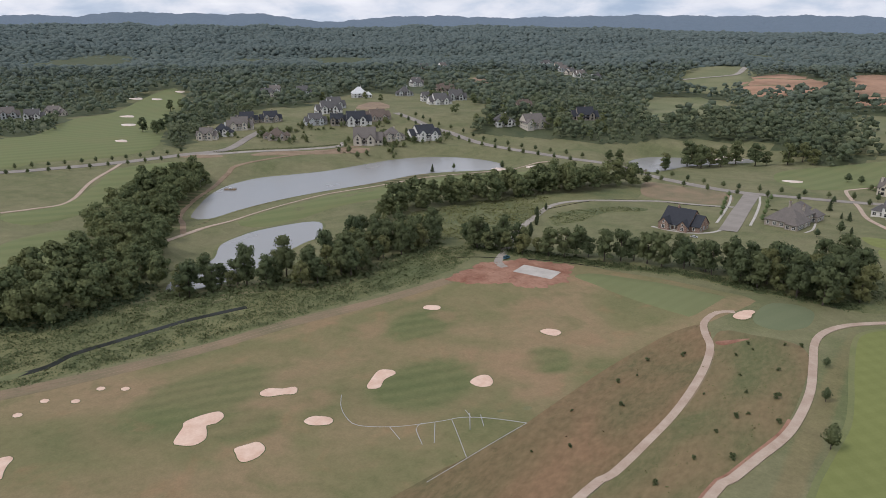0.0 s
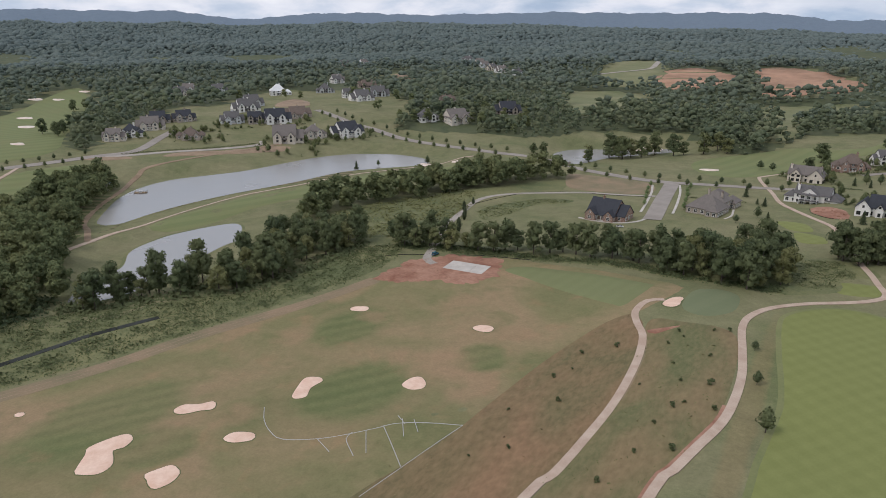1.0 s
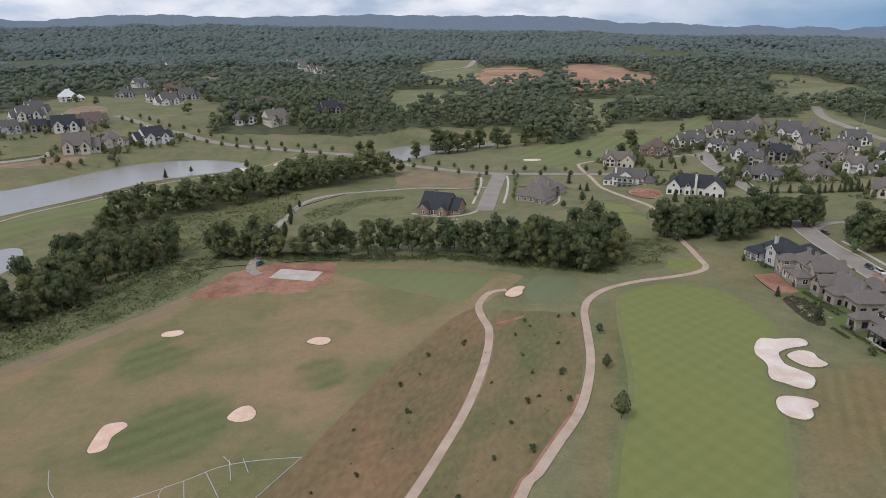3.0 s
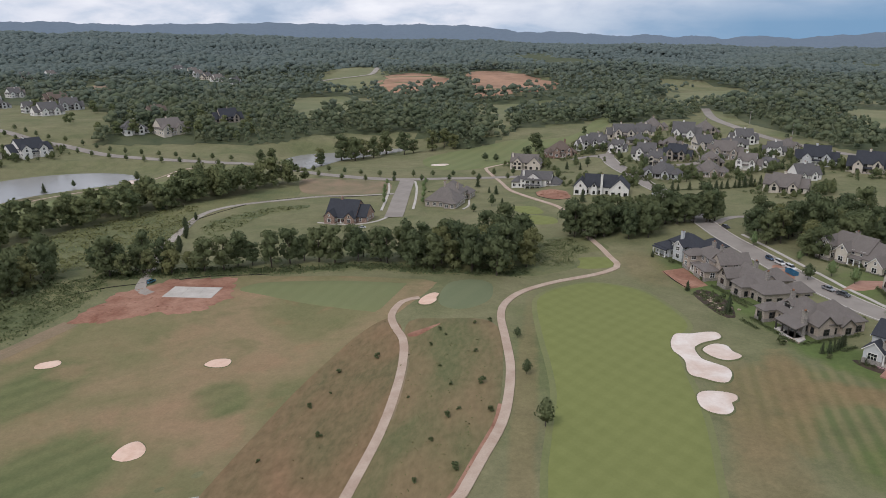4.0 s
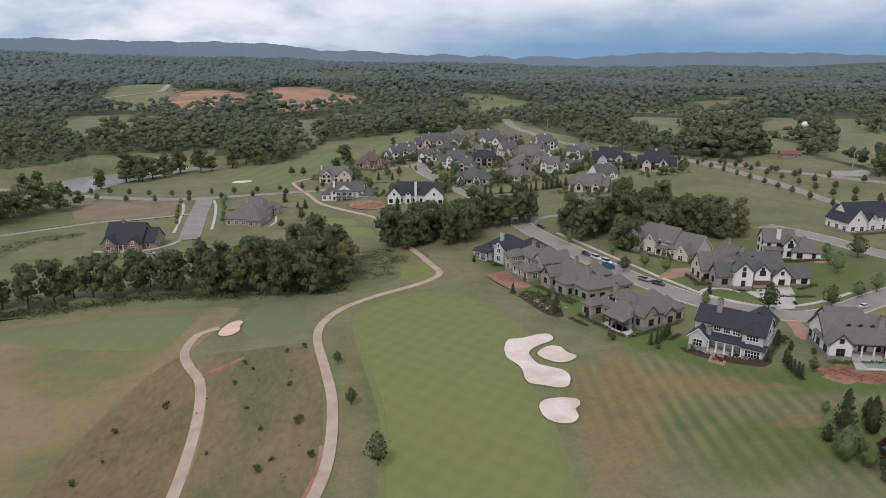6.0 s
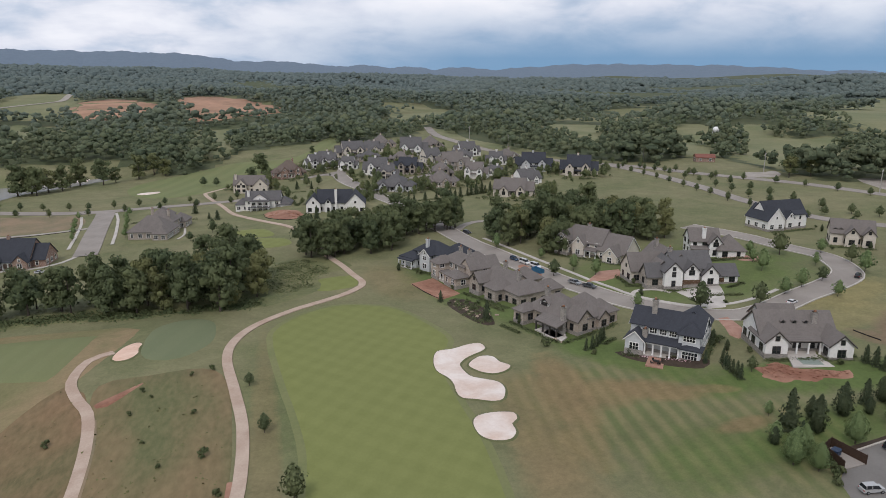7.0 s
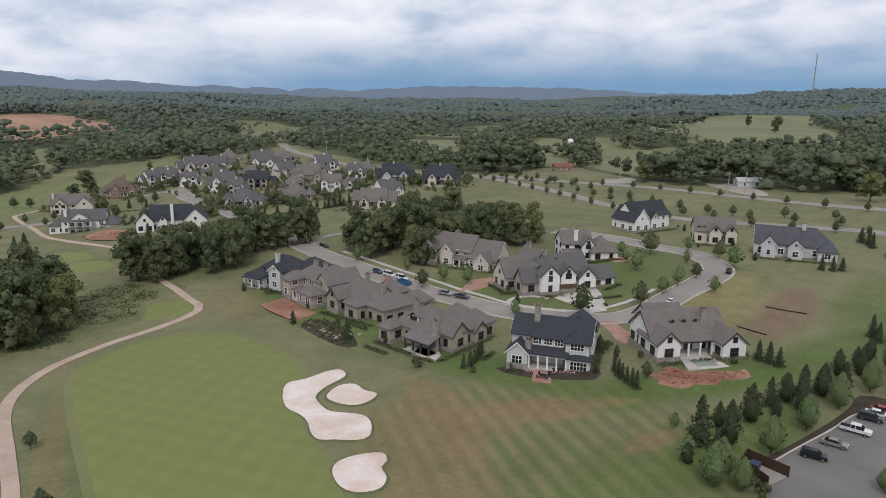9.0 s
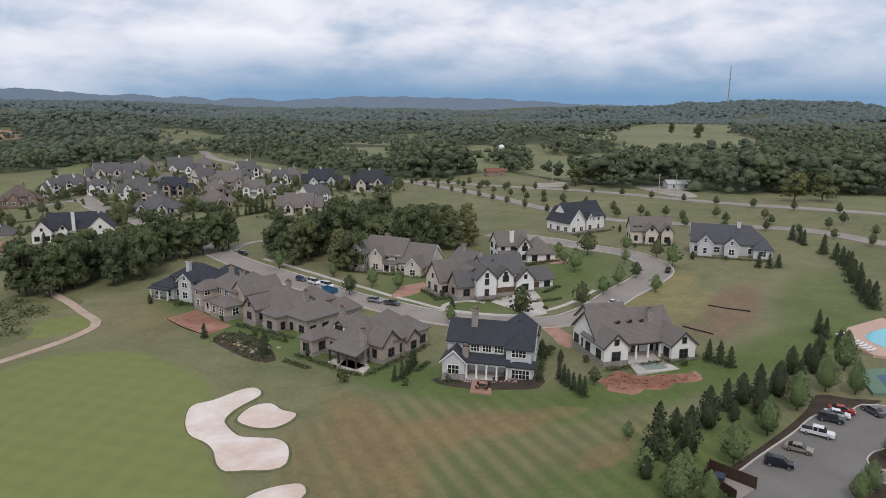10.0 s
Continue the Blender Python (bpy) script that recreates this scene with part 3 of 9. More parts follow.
# ---- golf course ----
for _poly, _level in PONDS:
    drape("pond_margin", grown(_poly, 1.6), WEEDS, 0.03, 8, "weedy green bank round a pond", "bank", _level - 0.06)
    drape("water", _poly, POND, 0, 10, "still pond, the sky's grey partly put into the water colour", "pond", _level)
drape("range_turf", np.concatenate([smooth_line([(-235, -40), (-215, 20), (-196, 58), (-190, 78), (-182, 100), (-175, 120), (-167, 148), (-157, 178), (-149, 203), (-125, 245), (-100, 250), (-78, 249), (-50, 243), (-45, 238), (-47, 226), (-51, 214), (-54, 205), (-61, 196), (-67, 175), (-70, 153), (-71, 128), (-75, 108), (-78, 97), (-85, 60), (-90, -40)], 5)]), RANGE, 0.11, 5, "thin green and red-brown practice range turf", "turf")
drape("meadow", smooth_line([(-54, 207), (-61, 196), (-67, 175), (-70, 153), (-71, 128), (-75, 108), (-78, 97), (-84, 60), (-88, 0), (-70, -30), (-52, 0), (-51, 60), (-48, 110), (-46, 129), (-44, 152), (-44, 164), (-45, 179), (-47, 192), (-50, 203)], 3, True), MEADOW, 0.15, 5, "dry reddish-brown meadow of thin grass", "meadow")
drape("meadow", smooth_line([(-47, 205), (-46, 190), (-44, 170), (-43, 152), (-44, 129), (-46, 108), (-49, 60), (-50, 10), (-40, -20), (-28, 10), (-28, 80), (-27, 115), (-26, 130), (-22, 145), (-20, 160), (-20, 178), (-22, 200), (-27, 208), (-38, 207)], 3, True), GREEN_MEADOW, 0.14, 5, "dry brown meadow between two cart paths", "meadow")
FAIRWAY_LINE = smooth_line([(-12, 219), (-11, 229), (-5, 238), (4, 244), (13, 243), (21, 237), (26, 221), (28, 208), (23, 198), (22, 180), (22, 164), (21, 150), (19, 134), (16, 100), (11, 60), (6, 10), (-12, 10), (-11, 80), (-9, 132), (-9, 140), (-8, 154), (-7, 168), (-8, 181), (-10, 197)], 3, True)
drape("fairway_fringe", grown(FAIRWAY_LINE, 1.3), FRINGE, 0.08, 5, "soft mown fringe of the fairway", "turf")
drape("fairway", FAIRWAY_LINE, FAIRWAY, 0.14, 5, "lime green fairway mown in a diamond pattern", "fairway")
drape("putting_green", smooth_line([(-41, 219.6), (-41.4, 230), (-39.5, 239), (-33, 243), (-28, 240), (-26.4, 233), (-27, 223), (-32.6, 215.6), (-38, 215.6)], 2, True), GREEN, 0.18, 4, "smooth blue-green putting green", "green")
drape("practice_tee", smooth_line([(-112, 236), (-104, 244), (-78, 244), (-57, 238), (-55, 234), (-58, 214), (-62, 213), (-79, 221), (-100, 231)], 2, True), TEE_TURF, 0.18, 5, "pale green flat practice tee", "tee")
drape("tee", smooth_line([(1, 268), (4, 272), (13, 273), (14, 268), (12, 262), (2, 260)], 1.5, True), FAIRWAY, 0.10, 3, "small bright green tee", "tee")

EDGE_LINE = [(-226, -20), (-212, 20), (-199, 58), (-192, 78), (-184, 100), (-177, 120), (-169, 148), (-159, 178), (-151, 203)]
ribbon("dirt_margin", EDGE_LINE, 6.5, DRY_TURF, 0.14, 0, "strip of dry brown turf along the range", "track", 4)
for _o in (-1.2, 0.9):
    ribbon("wheel_rut", EDGE_LINE, 0.3, DIRT, 0.17, 0, "worn wheel rut in dry brown turf", "track", 4, _o)
patch_red = [(-46.5, 197), (-42, 201), (-38.5, 204), (-40, 201.5), (-44, 196)]
drape("red_soil", smooth_line(patch_red, 1, True), RED_SOIL, 0.19, 1.5, "bare red soil wash beside the path", "soil")
BUNKERS_WHITE = [
    [(22, 197), (24, 202), (27.6, 202.6), (32.4, 204.4), (34.9, 204), (34.7, 200.8), (30.2, 197.8), (27.6, 195.2), (26.9, 192.8), (27.5, 188.2), (29, 186.6), (32.2, 184), (32.6, 180.6), (30.8, 176.2), (28.6, 175.6), (25.4, 177.4), (23.4, 178.4), (22.9, 181), (23.4, 185.2), (23, 188.4), (21.6, 192)],
    [(29, 193.4), (32.3, 197), (35.2, 196.6), (36, 193.4), (37.5, 191.1), (35.9, 189.1), (33.1, 188.1), (30.6, 189.6)],
    [(22.4, 167.9), (23.9, 170.4), (27.3, 171), (30.6, 170), (30.4, 167.6), (29, 166.3), (28.7, 163.4), (26.9, 161.3), (24.1, 161.7), (22.4, 164)]]
BUNKERS_PINK = [
    [(-136, 73), (-140, 78), (-142, 80), (-141, 85), (-139, 88), (-136, 87), (-135, 84), (-136, 82), (-133, 80), (-131, 78), (-131, 75), (-134, 73)],
    [(-120, 79), (-122, 80), (-121, 83), (-120, 85), (-118, 85), (-116, 84), (-115, 81), (-116, 78), (-118, 78)],
    [(-139, 101), (-139, 104), (-136, 106), (-134, 109), (-132, 108), (-131, 106), (-133, 104), (-135, 101), (-137, 100)],
    [(-118, 98), (-118, 101), (-115, 103), (-113, 103), (-112, 101), (-115, 98)],
    [(-119, 122), (-122, 128), (-123, 132), (-120, 134), (-118, 133), (-118, 131), (-118, 128), (-116, 124), (-117, 122)],
    [(-97, 141), (-97, 145), (-95, 147), (-92, 145), (-91, 142), (-93, 140), (-95, 140)],
    [(-97, 181), (-96, 184), (-93, 185), (-91, 184), (-91, 181), (-94, 180)],
    [(-142, 176), (-142, 178), (-138, 180), (-136, 178), (-137, 176), (-141, 175)],
    [(-163, 44), (-163, 45), (-162, 47), (-160, 47), (-158, 45), (-155, 43), (-153, 42), (-154, 41)],
    [(-47, 217.6), (-46.9, 221), (-45.6, 224.6), (-43.6, 226.6), (-42.2, 225.6), (-42.5, 222.6), (-42.2, 220), (-43.4, 217.2), (-45.4, 216.4)]]


def bunker(outline, material, label):
    o = smooth_line(outline, 0.8, True)
    drape("bunker_lip", grown(o, 0.14), SAND_LIP, 0.19, 2, "dark grass lip of a sand bunker", "bunker lip")
    drape("bunker", o, material, 0.23, 1.5, label, "bunker")


for _o in BUNKERS_WHITE:
    bunker(_o, WHITE_SAND, "white sand bunker with a pinkish stain")
for _o in BUNKERS_PINK:
    bunker(_o, PINK_SAND, "pale pink sand bunker in the range turf")
for _x, _y in [(-183, 57), (-186, 65), (-179, 70), (-181, 78), (-175, 82)]:
    bunker([(_x + 1.4 * math.cos(a) * 1.0, _y + 1.1 * math.sin(a)) for a in np.arange(7) * math.tau / 7], PINK_SAND, "small round pale sand target")

CART_PATH = [(-47.6, 222), (-52.2, 218.6), (-53.4, 209), (-50.6, 201), (-47, 194), (-44.7, 182), (-43.5, 167), (-43.2, 152), (-44.1, 138), (-45.6, 121), (-47.7, 111.6), (-50, 60), (-51, 10), (-50, -40)]
FAIRWAY_PATH = [(5, 315), (7, 299), (11.2, 284), (13.5, 274), (15.5, 266), (14.8, 262), (10, 256), (3.5, 250.8), (-7.4, 243), (-16.5, 233), (-21.3, 222), (-22.2, 211.5), (-20, 196), (-18, 181), (-17.7, 167), (-18.6, 155), (-21.4, 143), (-24, 132), (-26, 124), (-28, 80), (-28, 10), (-28, -40)]
ribbon("cart_path", CART_PATH, 2.2, PATH_CONCRETE, 0.2, 0, "pale concrete cart path beside the range", "path")
ribbon("path_verge", [(-18, 163), (-18.6, 155), (-21.4, 143), (-24, 132), (-26, 124), (-28, 80), (-28, 10)], 0.9, RED_SOIL, 0.165, 0, "worn red earth along a cart path", "verge", 2.5, -1.35)
ribbon("path_verge", [(-46.4, 191), (-44.7, 182), (-43.5, 167), (-43.2, 156)], 0.5, DRY_TURF, 0.165, 0, "trodden dry earth along a cart path", "verge", 2.5, 1.35)
ribbon("cart_path", FAIRWAY_PATH, 2.2, PATH_CONCRETE, 0.2, 0, "pale concrete cart path along the fairway", "path")
ribbon("cart_path", [(5, 315), (1, 330), (-3, 348), (-13, 367), (-22, 386), (-30, 405), (-37, 436), (-48, 476), (-46, 487), (-28, 510), (-15, 530)], 2.2, PATH_CONCRETE, 0.2, 0, "pale concrete cart path among lawns", "path")
ribbon("cart_path", [(-258, 105), (-271, 134), (-280, 143), (-294, 170), (-302, 197), (-305, 217), (-310, 257), (-312, 290), (-303, 324), (-292, 368), (-262, 427), (-240, 460)], 2.2, PATH_CONCRETE, 0.2, 0, "pale cart path round the pond", "path")
ribbon("dirt_track", [(-298, 180), (-322, 195), (-339, 204), (-363, 228), (-386, 258), (-404, 283), (-413, 308), (-404, 392), (-391, 448)], 3.0, DIRT, 0.2, 0, "reddish dirt track beside the pond", "track")
ribbon("cart_path", [(-400, 137), (-399, 153), (-402, 173), (-437, 204), (-462, 235), (-471, 245)], 2.2, PATH_CONCRETE, 0.2, 0, "pale cart path across a fairway", "path")
drape("red_soil", ragged(smooth_line([(-152, 207), (-150, 227), (-140, 240), (-123, 246), (-116, 242), (-113, 226), (-117, 216), (-132, 211), (-146, 203)], 0.7, True), 0.9, 1), RED_SOIL, 0.19, 4, "bare red soil round a new slab", "soil")
ribbon("gravel_road", [(-140, 228), (-146, 232), (-152, 247), (-167, 283), (-175, 314), (-180, 342), (-173, 361), (-153, 380), (-131, 395), (-93, 395)], 3.6, GRAVEL, 0.2, 0, "narrow pale gravel road", "road")

drape("banded_lawn", smooth_line([(-356, 199), (-397, 234), (-382, 252), (-360, 228), (-338, 203), (-310, 184), (-284, 143), (-309, 162)], 4, True), LAWN_BANDS, 0.12, 6, "lawn mown in pale bands beside the pond", "lawn")
drape("banded_bank", smooth_line([(-306, 190), (-321, 213), (-324, 246), (-321, 292), (-305, 341), (-295, 370), (-306, 378), (-321, 328), (-334, 277), (-327, 226)], 4, True), BANK_BANDS, 0.10, 6, "brown banded turf along the pond bank", "bank")

# ---- roads ----
ribbon("road", [(-520, 120), (-490, 172), (-480, 203), (-470, 241), (-461, 289), (-455, 320), (-478, 360), (-493, 386)], 7.0, ASPHALT, 0.25, 0, "grey asphalt road beyond the pond", "road", 5)
ribbon("road", [(-460, 529), (-436, 518), (-396, 502), (-367, 499), (-328, 487), (-295, 481), (-260, 476), (-229, 472), (-211, 473), (-179, 470), (-161, 457), (-140, 451), (-119, 445), (-101, 441), (-91, 440), (-60, 444), (-20, 452)], 7.0, ASPHALT, 0.25, 0, "grey asphalt avenue lined with young trees", "road", 5)
ribbon("road", [(-94, 439), (-87, 385), (-83, 353), (-82, 342)], 9.0, ASPHALT, 0.25, 0, "short wide grey asphalt street", "road", 4)
ribbon("road", [(30, 512), (32, 495), (33, 477), (37, 444), (41, 424), (44, 402), (49, 381), (52, 360), (56, 315), (59, 295), (64, 278), (68, 262), (71, 245), (75, 233), (80, 221), (87, 211), (95, 203), (102, 200), (112, 202), (125, 207), (137, 210), (148, 215), (154, 223), (158, 235), (155, 247), (153, 258), (151, 267), (143, 286)], 8.0, ASPHALT, 0.12, 0, "grey asphalt street between the homes", "road", 3)
ribbon("road", [(151, 766), (140, 683), (146, 624), (155, 573), (167, 532), (180, 500), (200, 466), (216, 435), (226, 407), (238, 380), (253, 352), (263, 324), (270, 297), (274, 270), (280, 245), (288, 225), (300, 180), (320, 120)], 8.0, ASPHALT, 0.2, 0, "grey highway past the fields", "road", 5)
ribbon("road", [(200, 470), (204, 417), (202, 363), (198, 323), (203, 281), (222, 256), (237, 236), (240, 220), (237, 200), (240, 170), (250, 120)], 7.0, ASPHALT, 0.2, 0, "grey avenue lined with young trees", "road", 4)
ribbon("road", [(34, 486), (27, 505), (19, 508), (8, 503)], 5.5, ASPHALT, 0.16, 0, "short grey asphalt lane in the village", "road", 3)
ribbon("road", [(39, 436), (52, 446), (66, 458), (84, 466), (92, 500), (84, 545), (66, 562), (48, 545), (36, 520), (33, 496)], 5.5, ASPHALT, 0.18, 0, "grey lane looping through the village", "road", 3)
for _s in (-8.0, 8.0):
    ribbon("pavement", [(-96, 432), (-91, 410), (-86, 380), (-83, 356)], 1.3, CONCRETE, 0.2, 0, "pale footpath beside a short street", "pavement", 3, _s)
ribbon("garden_path", [(-116, 331), (-106, 328.5), (-95, 330), (-88, 336), (-85, 343)], 1.6, CONCRETE, 0.16, 0, "pale drive before a brick house", "driveway", 2)
ribbon("garden_path", [(-50, 356), (-48, 364), (-49, 378)], 1.0, CONCRETE, 0.16, 0, "pale path beside a taupe house", "path", 2)
# ---- far fields, clearings and bare ground ----
FAR_FAIRWAY_LINE = smooth_line([(-502, 177), (-504, 199), (-487, 246), (-497, 285), (-553, 328), (-688, 435), (-873, 543), (-834, 479), (-735, 379), (-712, 326), (-629, 253), (-625, 225)], 8, True)
FIELD_LINE = smooth_line([(-358, 1072), (-367, 1127), (-384, 1231), (-313, 1282), (-278, 1178), (-297, 1093)], 15, True)
CLAY_LINE_A = smooth_line([(-261, 1065), (-258, 1131), (-232, 1196), (-178, 1112), (-145, 1041), (-186, 1006), (-227, 1003)], 15, True)
CLAY_LINE_B = smooth_line([(-135, 1165), (-116, 1210), (-38, 1120), (-4, 1068), (4, 1001), (-27, 1001), (-80, 967), (-110, 999)], 15, True)
STRIP_LINE = smooth_line([(-94, 502), (-94, 540), (-53, 576), (-32, 588), (-5, 584), (18, 605), (40, 700), (49, 708), (45, 654), (32, 602), (17, 571), (-5, 554), (-24, 509), (-46, 487), (-72, 474)], 6, True)
PASTURE_A = smooth_line([(270, 800), (330, 734), (372, 692), (352, 664), (292, 640), (262, 580), (238, 594), (246, 660), (260, 724)], 12, True)
PASTURE_B = smooth_line([(557, 705), (746, 800), (890, 1016), (1190, 911), (957, 774), (640, 520), (560, 470), (530, 560)], 18, True)
PASTURE_C = smooth_line([(382, 680), (416, 665), (363, 585), (300, 490), (272, 500), (297, 545)], 10, True)
PASTURE_E = smooth_line([(429, 640), (460, 617), (425, 560), (462, 545), (400, 465), (345, 405), (305, 420), (300, 465), (352, 540)], 10, True)
PASTURE_F = smooth_line([(150, 740), (164, 716), (158, 660), (174, 600), (190, 548), (176, 540), (158, 600), (146, 650), (144, 700)], 10, True)
PASTURE_G = smooth_line([(-330, 880), (-267, 925), (-209, 870), (-215, 780), (-240, 690), (-285, 740)], 12, True)
PASTURE_H = smooth_line([(-85, 862), (20, 885), (22, 838), (-20, 800), (-36, 740), (-40, 640), (-50, 598), (-66, 608), (-70, 720)], 12, True)
PASTURE_D = smooth_line([(292, 215), (300, 262), (335, 275), (372, 240), (370, 190), (320, 170)], 8, True)
HAZE_FIELD = smooth_line([(136, 932), (265, 1020), (255, 969), (129, 890)], 12, True)
SCAR = smooth_line([(-655, 1010), (-610, 930), (-575, 880), (-592, 850), (-640, 890), (-668, 960)], 12, True)


def opened_to_camera(outline, share=1.13):
    """An outline drawn in on the camera's side, so trees leave the clearing in view."""
    o = np.asarray(outline, float)
    near = inside(o[:, 0] * 1.015, o[:, 1] * 1.015, o) & ~inside(o[:, 0] * 0.985, o[:, 1] * 0.985, o)
    soft = np.convolve(np.concatenate([near[-4:], near, near[:4]]).astype(float), np.ones(9) / 9, "valid")
    return o / (1 + (share - 1) * soft)[:, None]


FIELD_LINE, HAZE_FIELD = (opened_to_camera(o) for o in (FIELD_LINE, HAZE_FIELD))
CLAY_LINE_A, CLAY_LINE_B = (opened_to_camera(o, 1.05) for o in (CLAY_LINE_A, CLAY_LINE_B))
PASTURE_B, PASTURE_C, PASTURE_E, PASTURE_G = (opened_to_camera(o, 1.05) for o in (PASTURE_B, PASTURE_C, PASTURE_E, PASTURE_G))
CLEARINGS = [SCAR, FAR_FAIRWAY_LINE, FIELD_LINE, CLAY_LINE_A, CLAY_LINE_B, STRIP_LINE, PASTURE_A, PASTURE_B, PASTURE_C, PASTURE_D, PASTURE_E, PASTURE_F, PASTURE_G, PASTURE_H, HAZE_FIELD]
drape("far_fairway", FAR_FAIRWAY_LINE, FAR_FAIRWAY, 0.16, 14, "distant mown fairway between woods", "fairway")
drape("field", FIELD_LINE, PASTURE, 0.3, 30, "distant green field with a pale track", "field")
ribbon("farm_track", [(-359, 1088), (-328, 1113), (-297, 1152), (-308, 1246), (-313, 1282)], 9.0, GRAVEL, 0.9, 0, "pale track across a field", "track", 20)
drape("bare_clay", ragged(CLAY_LINE_A, 5, 2), CLAY, 0.3, 30, "graded bare red-brown clay", "soil")
drape("bare_clay", ragged(CLAY_LINE_B, 5, 3), CLAY, 0.3, 30, "graded bare orange clay hillside", "soil")
drape("far_fairway", STRIP_LINE, FAR_FAIRWAY, 0.16, 10, "green fairway beside the homes", "fairway")
for _o in (PASTURE_A, PASTURE_B, PASTURE_C, PASTURE_D, PASTURE_E, PASTURE_F, PASTURE_G, PASTURE_H, HAZE_FIELD):
    drape("pasture", ragged(_o, 5, float(_o[0][0])), PASTURE, 0.2, 15, "pale green pasture on a slope", "field")
drape("fairway", smooth_line([(-300, 214), (-303, 253), (-302, 300), (-284, 356), (-252, 418), (-222, 440), (-214, 424), (-253, 377), (-268, 328), (-281, 271), (-283, 223)], 5, True), FAR_FAIRWAY, 0.14, 10, "green fairway along the pond", "fairway")
drape("fairway", smooth_line([(-337, 112), (-348, 136), (-343, 148), (-319, 142), (-295, 118), (-297, 97)], 5, True), FAR_FAIRWAY, 0.14, 8, "bright green fairway beyond the trees", "fairway")
drape("fairway", smooth_line([(-394, 135), (-398, 168), (-429, 203), (-456, 235), (-442, 276), (-400, 236), (-378, 180), (-367, 140)], 5, True), FAR_FAIRWAY, 0.22, 8, "green fairway beside a pale path", "fairway")
for _x, _y, _r in [(-689, 370, 9), (-625, 336, 9), (-538, 281, 6), (-827, 459, 10), (-800, 470, 8), (-838, 527, 8), (-268, 425, 6), (-245, 433, 5), (-222, 445, 5), (-150, 560, 8), (-140, 575, 8), (-82, 497, 6)]:
    drape("bunker", smooth_line([(_x + _r * math.cos(a) * (1 + 0.3 * math.sin(3 * a + _x)), _y + 0.6 * _r * math.sin(a)) for a in np.arange(8) * math.tau / 8], 2, True), WHITE_SAND, 0.6, 6, "white sand bunker on a distant fairway", "bunker")

# ---- homes ----
def shingles(name, colour):
    m, t, b = shader(name, 0.85, 0.0, 0.25)
    v = coords(t)
    n = noise_fac(t, v, 2.6, 4, 0.7)
    streak = noise_fac(t, coords(t, (0.9, 0.9, 0.12)), 0.7, 3, 0.6)
    cut = t.nodes.new("ShaderNodeSeparateXYZ")
    link(t, v, cut.inputs[0])
    course = math_node(t, "FRACT", math_node(t, "MULTIPLY", cut.outputs[2], 6.0))
    dark, lite = tuple(c * 0.86 for c in colour), tuple(c * 1.13 for c in colour)
    col = ramp_of(t, math_node(t, "ADD", math_node(t, "MULTIPLY", n, 0.6), math_node(t, "MULTIPLY", streak, 0.4)), [(0.36, dark), (0.64, lite)])
    col = mixed(t, math_node(t, "MULTIPLY", math_node(t, "LESS_THAN", course, 0.18), 0.35), col, tuple(c * 0.5 for c in colour))
    link(t, col, b.inputs["Base Color"])
    bumped(t, b, n, 0.35, 0.03)
    return m


def masonry(name, tones, mortar, across=0.46, high=0.16):
    """Coursed stone or brick, with joints."""
    m, t, b = shader(name, 0.88, 0.0, 0.2)
    c = t.nodes.new("ShaderNodeTexCoord")
    cut, put = t.nodes.new("ShaderNodeSeparateXYZ"), t.nodes.new("ShaderNodeCombineXYZ")
    link(t, c.outputs["Object"], cut.inputs[0])
    link(t, math_node(t, "ADD", cut.outputs[0], cut.outputs[1]), put.inputs[0])
    link(t, cut.outputs[2], put.inputs[1])
    br = t.nodes.new("ShaderNodeTexBrick")
    br.inputs["Scale"].default_value, br.inputs["Brick Width"].default_value, br.inputs["Row Height"].default_value = 1.0, across, high
    br.inputs["Mortar Size"].default_value = 0.012
    br.inputs["Color1"].default_value, br.inputs["Color2"].default_value, br.inputs["Mortar"].default_value = (*tones[0], 1), (*tones[1], 1), (*mortar, 1)
    link(t, put.outputs[0], br.inputs["Vector"])
    n = noise_fac(t, c.outputs["Object"], 1.2, 4, 0.65)
    col = mixed(t, 0.4, br.outputs["Color"], mixed(t, n, (0.25, 0.24, 0.22), (0.75, 0.74, 0.72)), "OVERLAY")
    link(t, col, b.inputs["Base Color"])
    bumped(t, b, br.outputs["Fac"], -0.3, 0.02)
    return m


ROOF_TAUPE = shingles("taupe_shingles", (0.168, 0.148, 0.134))
ROOF_GREY = shingles("grey_shingles", (0.118, 0.112, 0.110))
ROOF_DARK = shingles("charcoal_shingles", (0.045, 0.048, 0.057))
ROOF_SLATE = shingles("slate_shingles", (0.088, 0.090, 0.098))
ROOF_BROWN = shingles("brown_shingles", (0.150, 0.115, 0.095))
WALL_WHITE = plain("white_painted_brick", (0.76, 0.74, 0.70), 0.75, 0, 0.3, 0.06, 1.5, 0.1)
WALL_CREAM = plain("cream_stucco", (0.60, 0.54, 0.46), 0.85, 0, 0.2, 0.08, 1.5, 0.1)
WALL_GREY = plain("pale_grey_siding", (0.52, 0.53, 0.53), 0.7, 0, 0.3, 0.07, 1.8, 0.1)
WALL_TAN = masonry("tan_brick", ((0.33, 0.265, 0.215), (0.43, 0.36, 0.30)), (0.46, 0.41, 0.36), 0.24, 0.08)
WALL_STONE = masonry("taupe_stone", ((0.27, 0.23, 0.195), (0.40, 0.35, 0.30)), (0.45, 0.41, 0.36))
WALL_BRICK = masonry("red_brown_brick", ((0.20, 0.115, 0.085), (0.30, 0.17, 0.125)), (0.38, 0.33, 0.29), 0.24, 0.08)
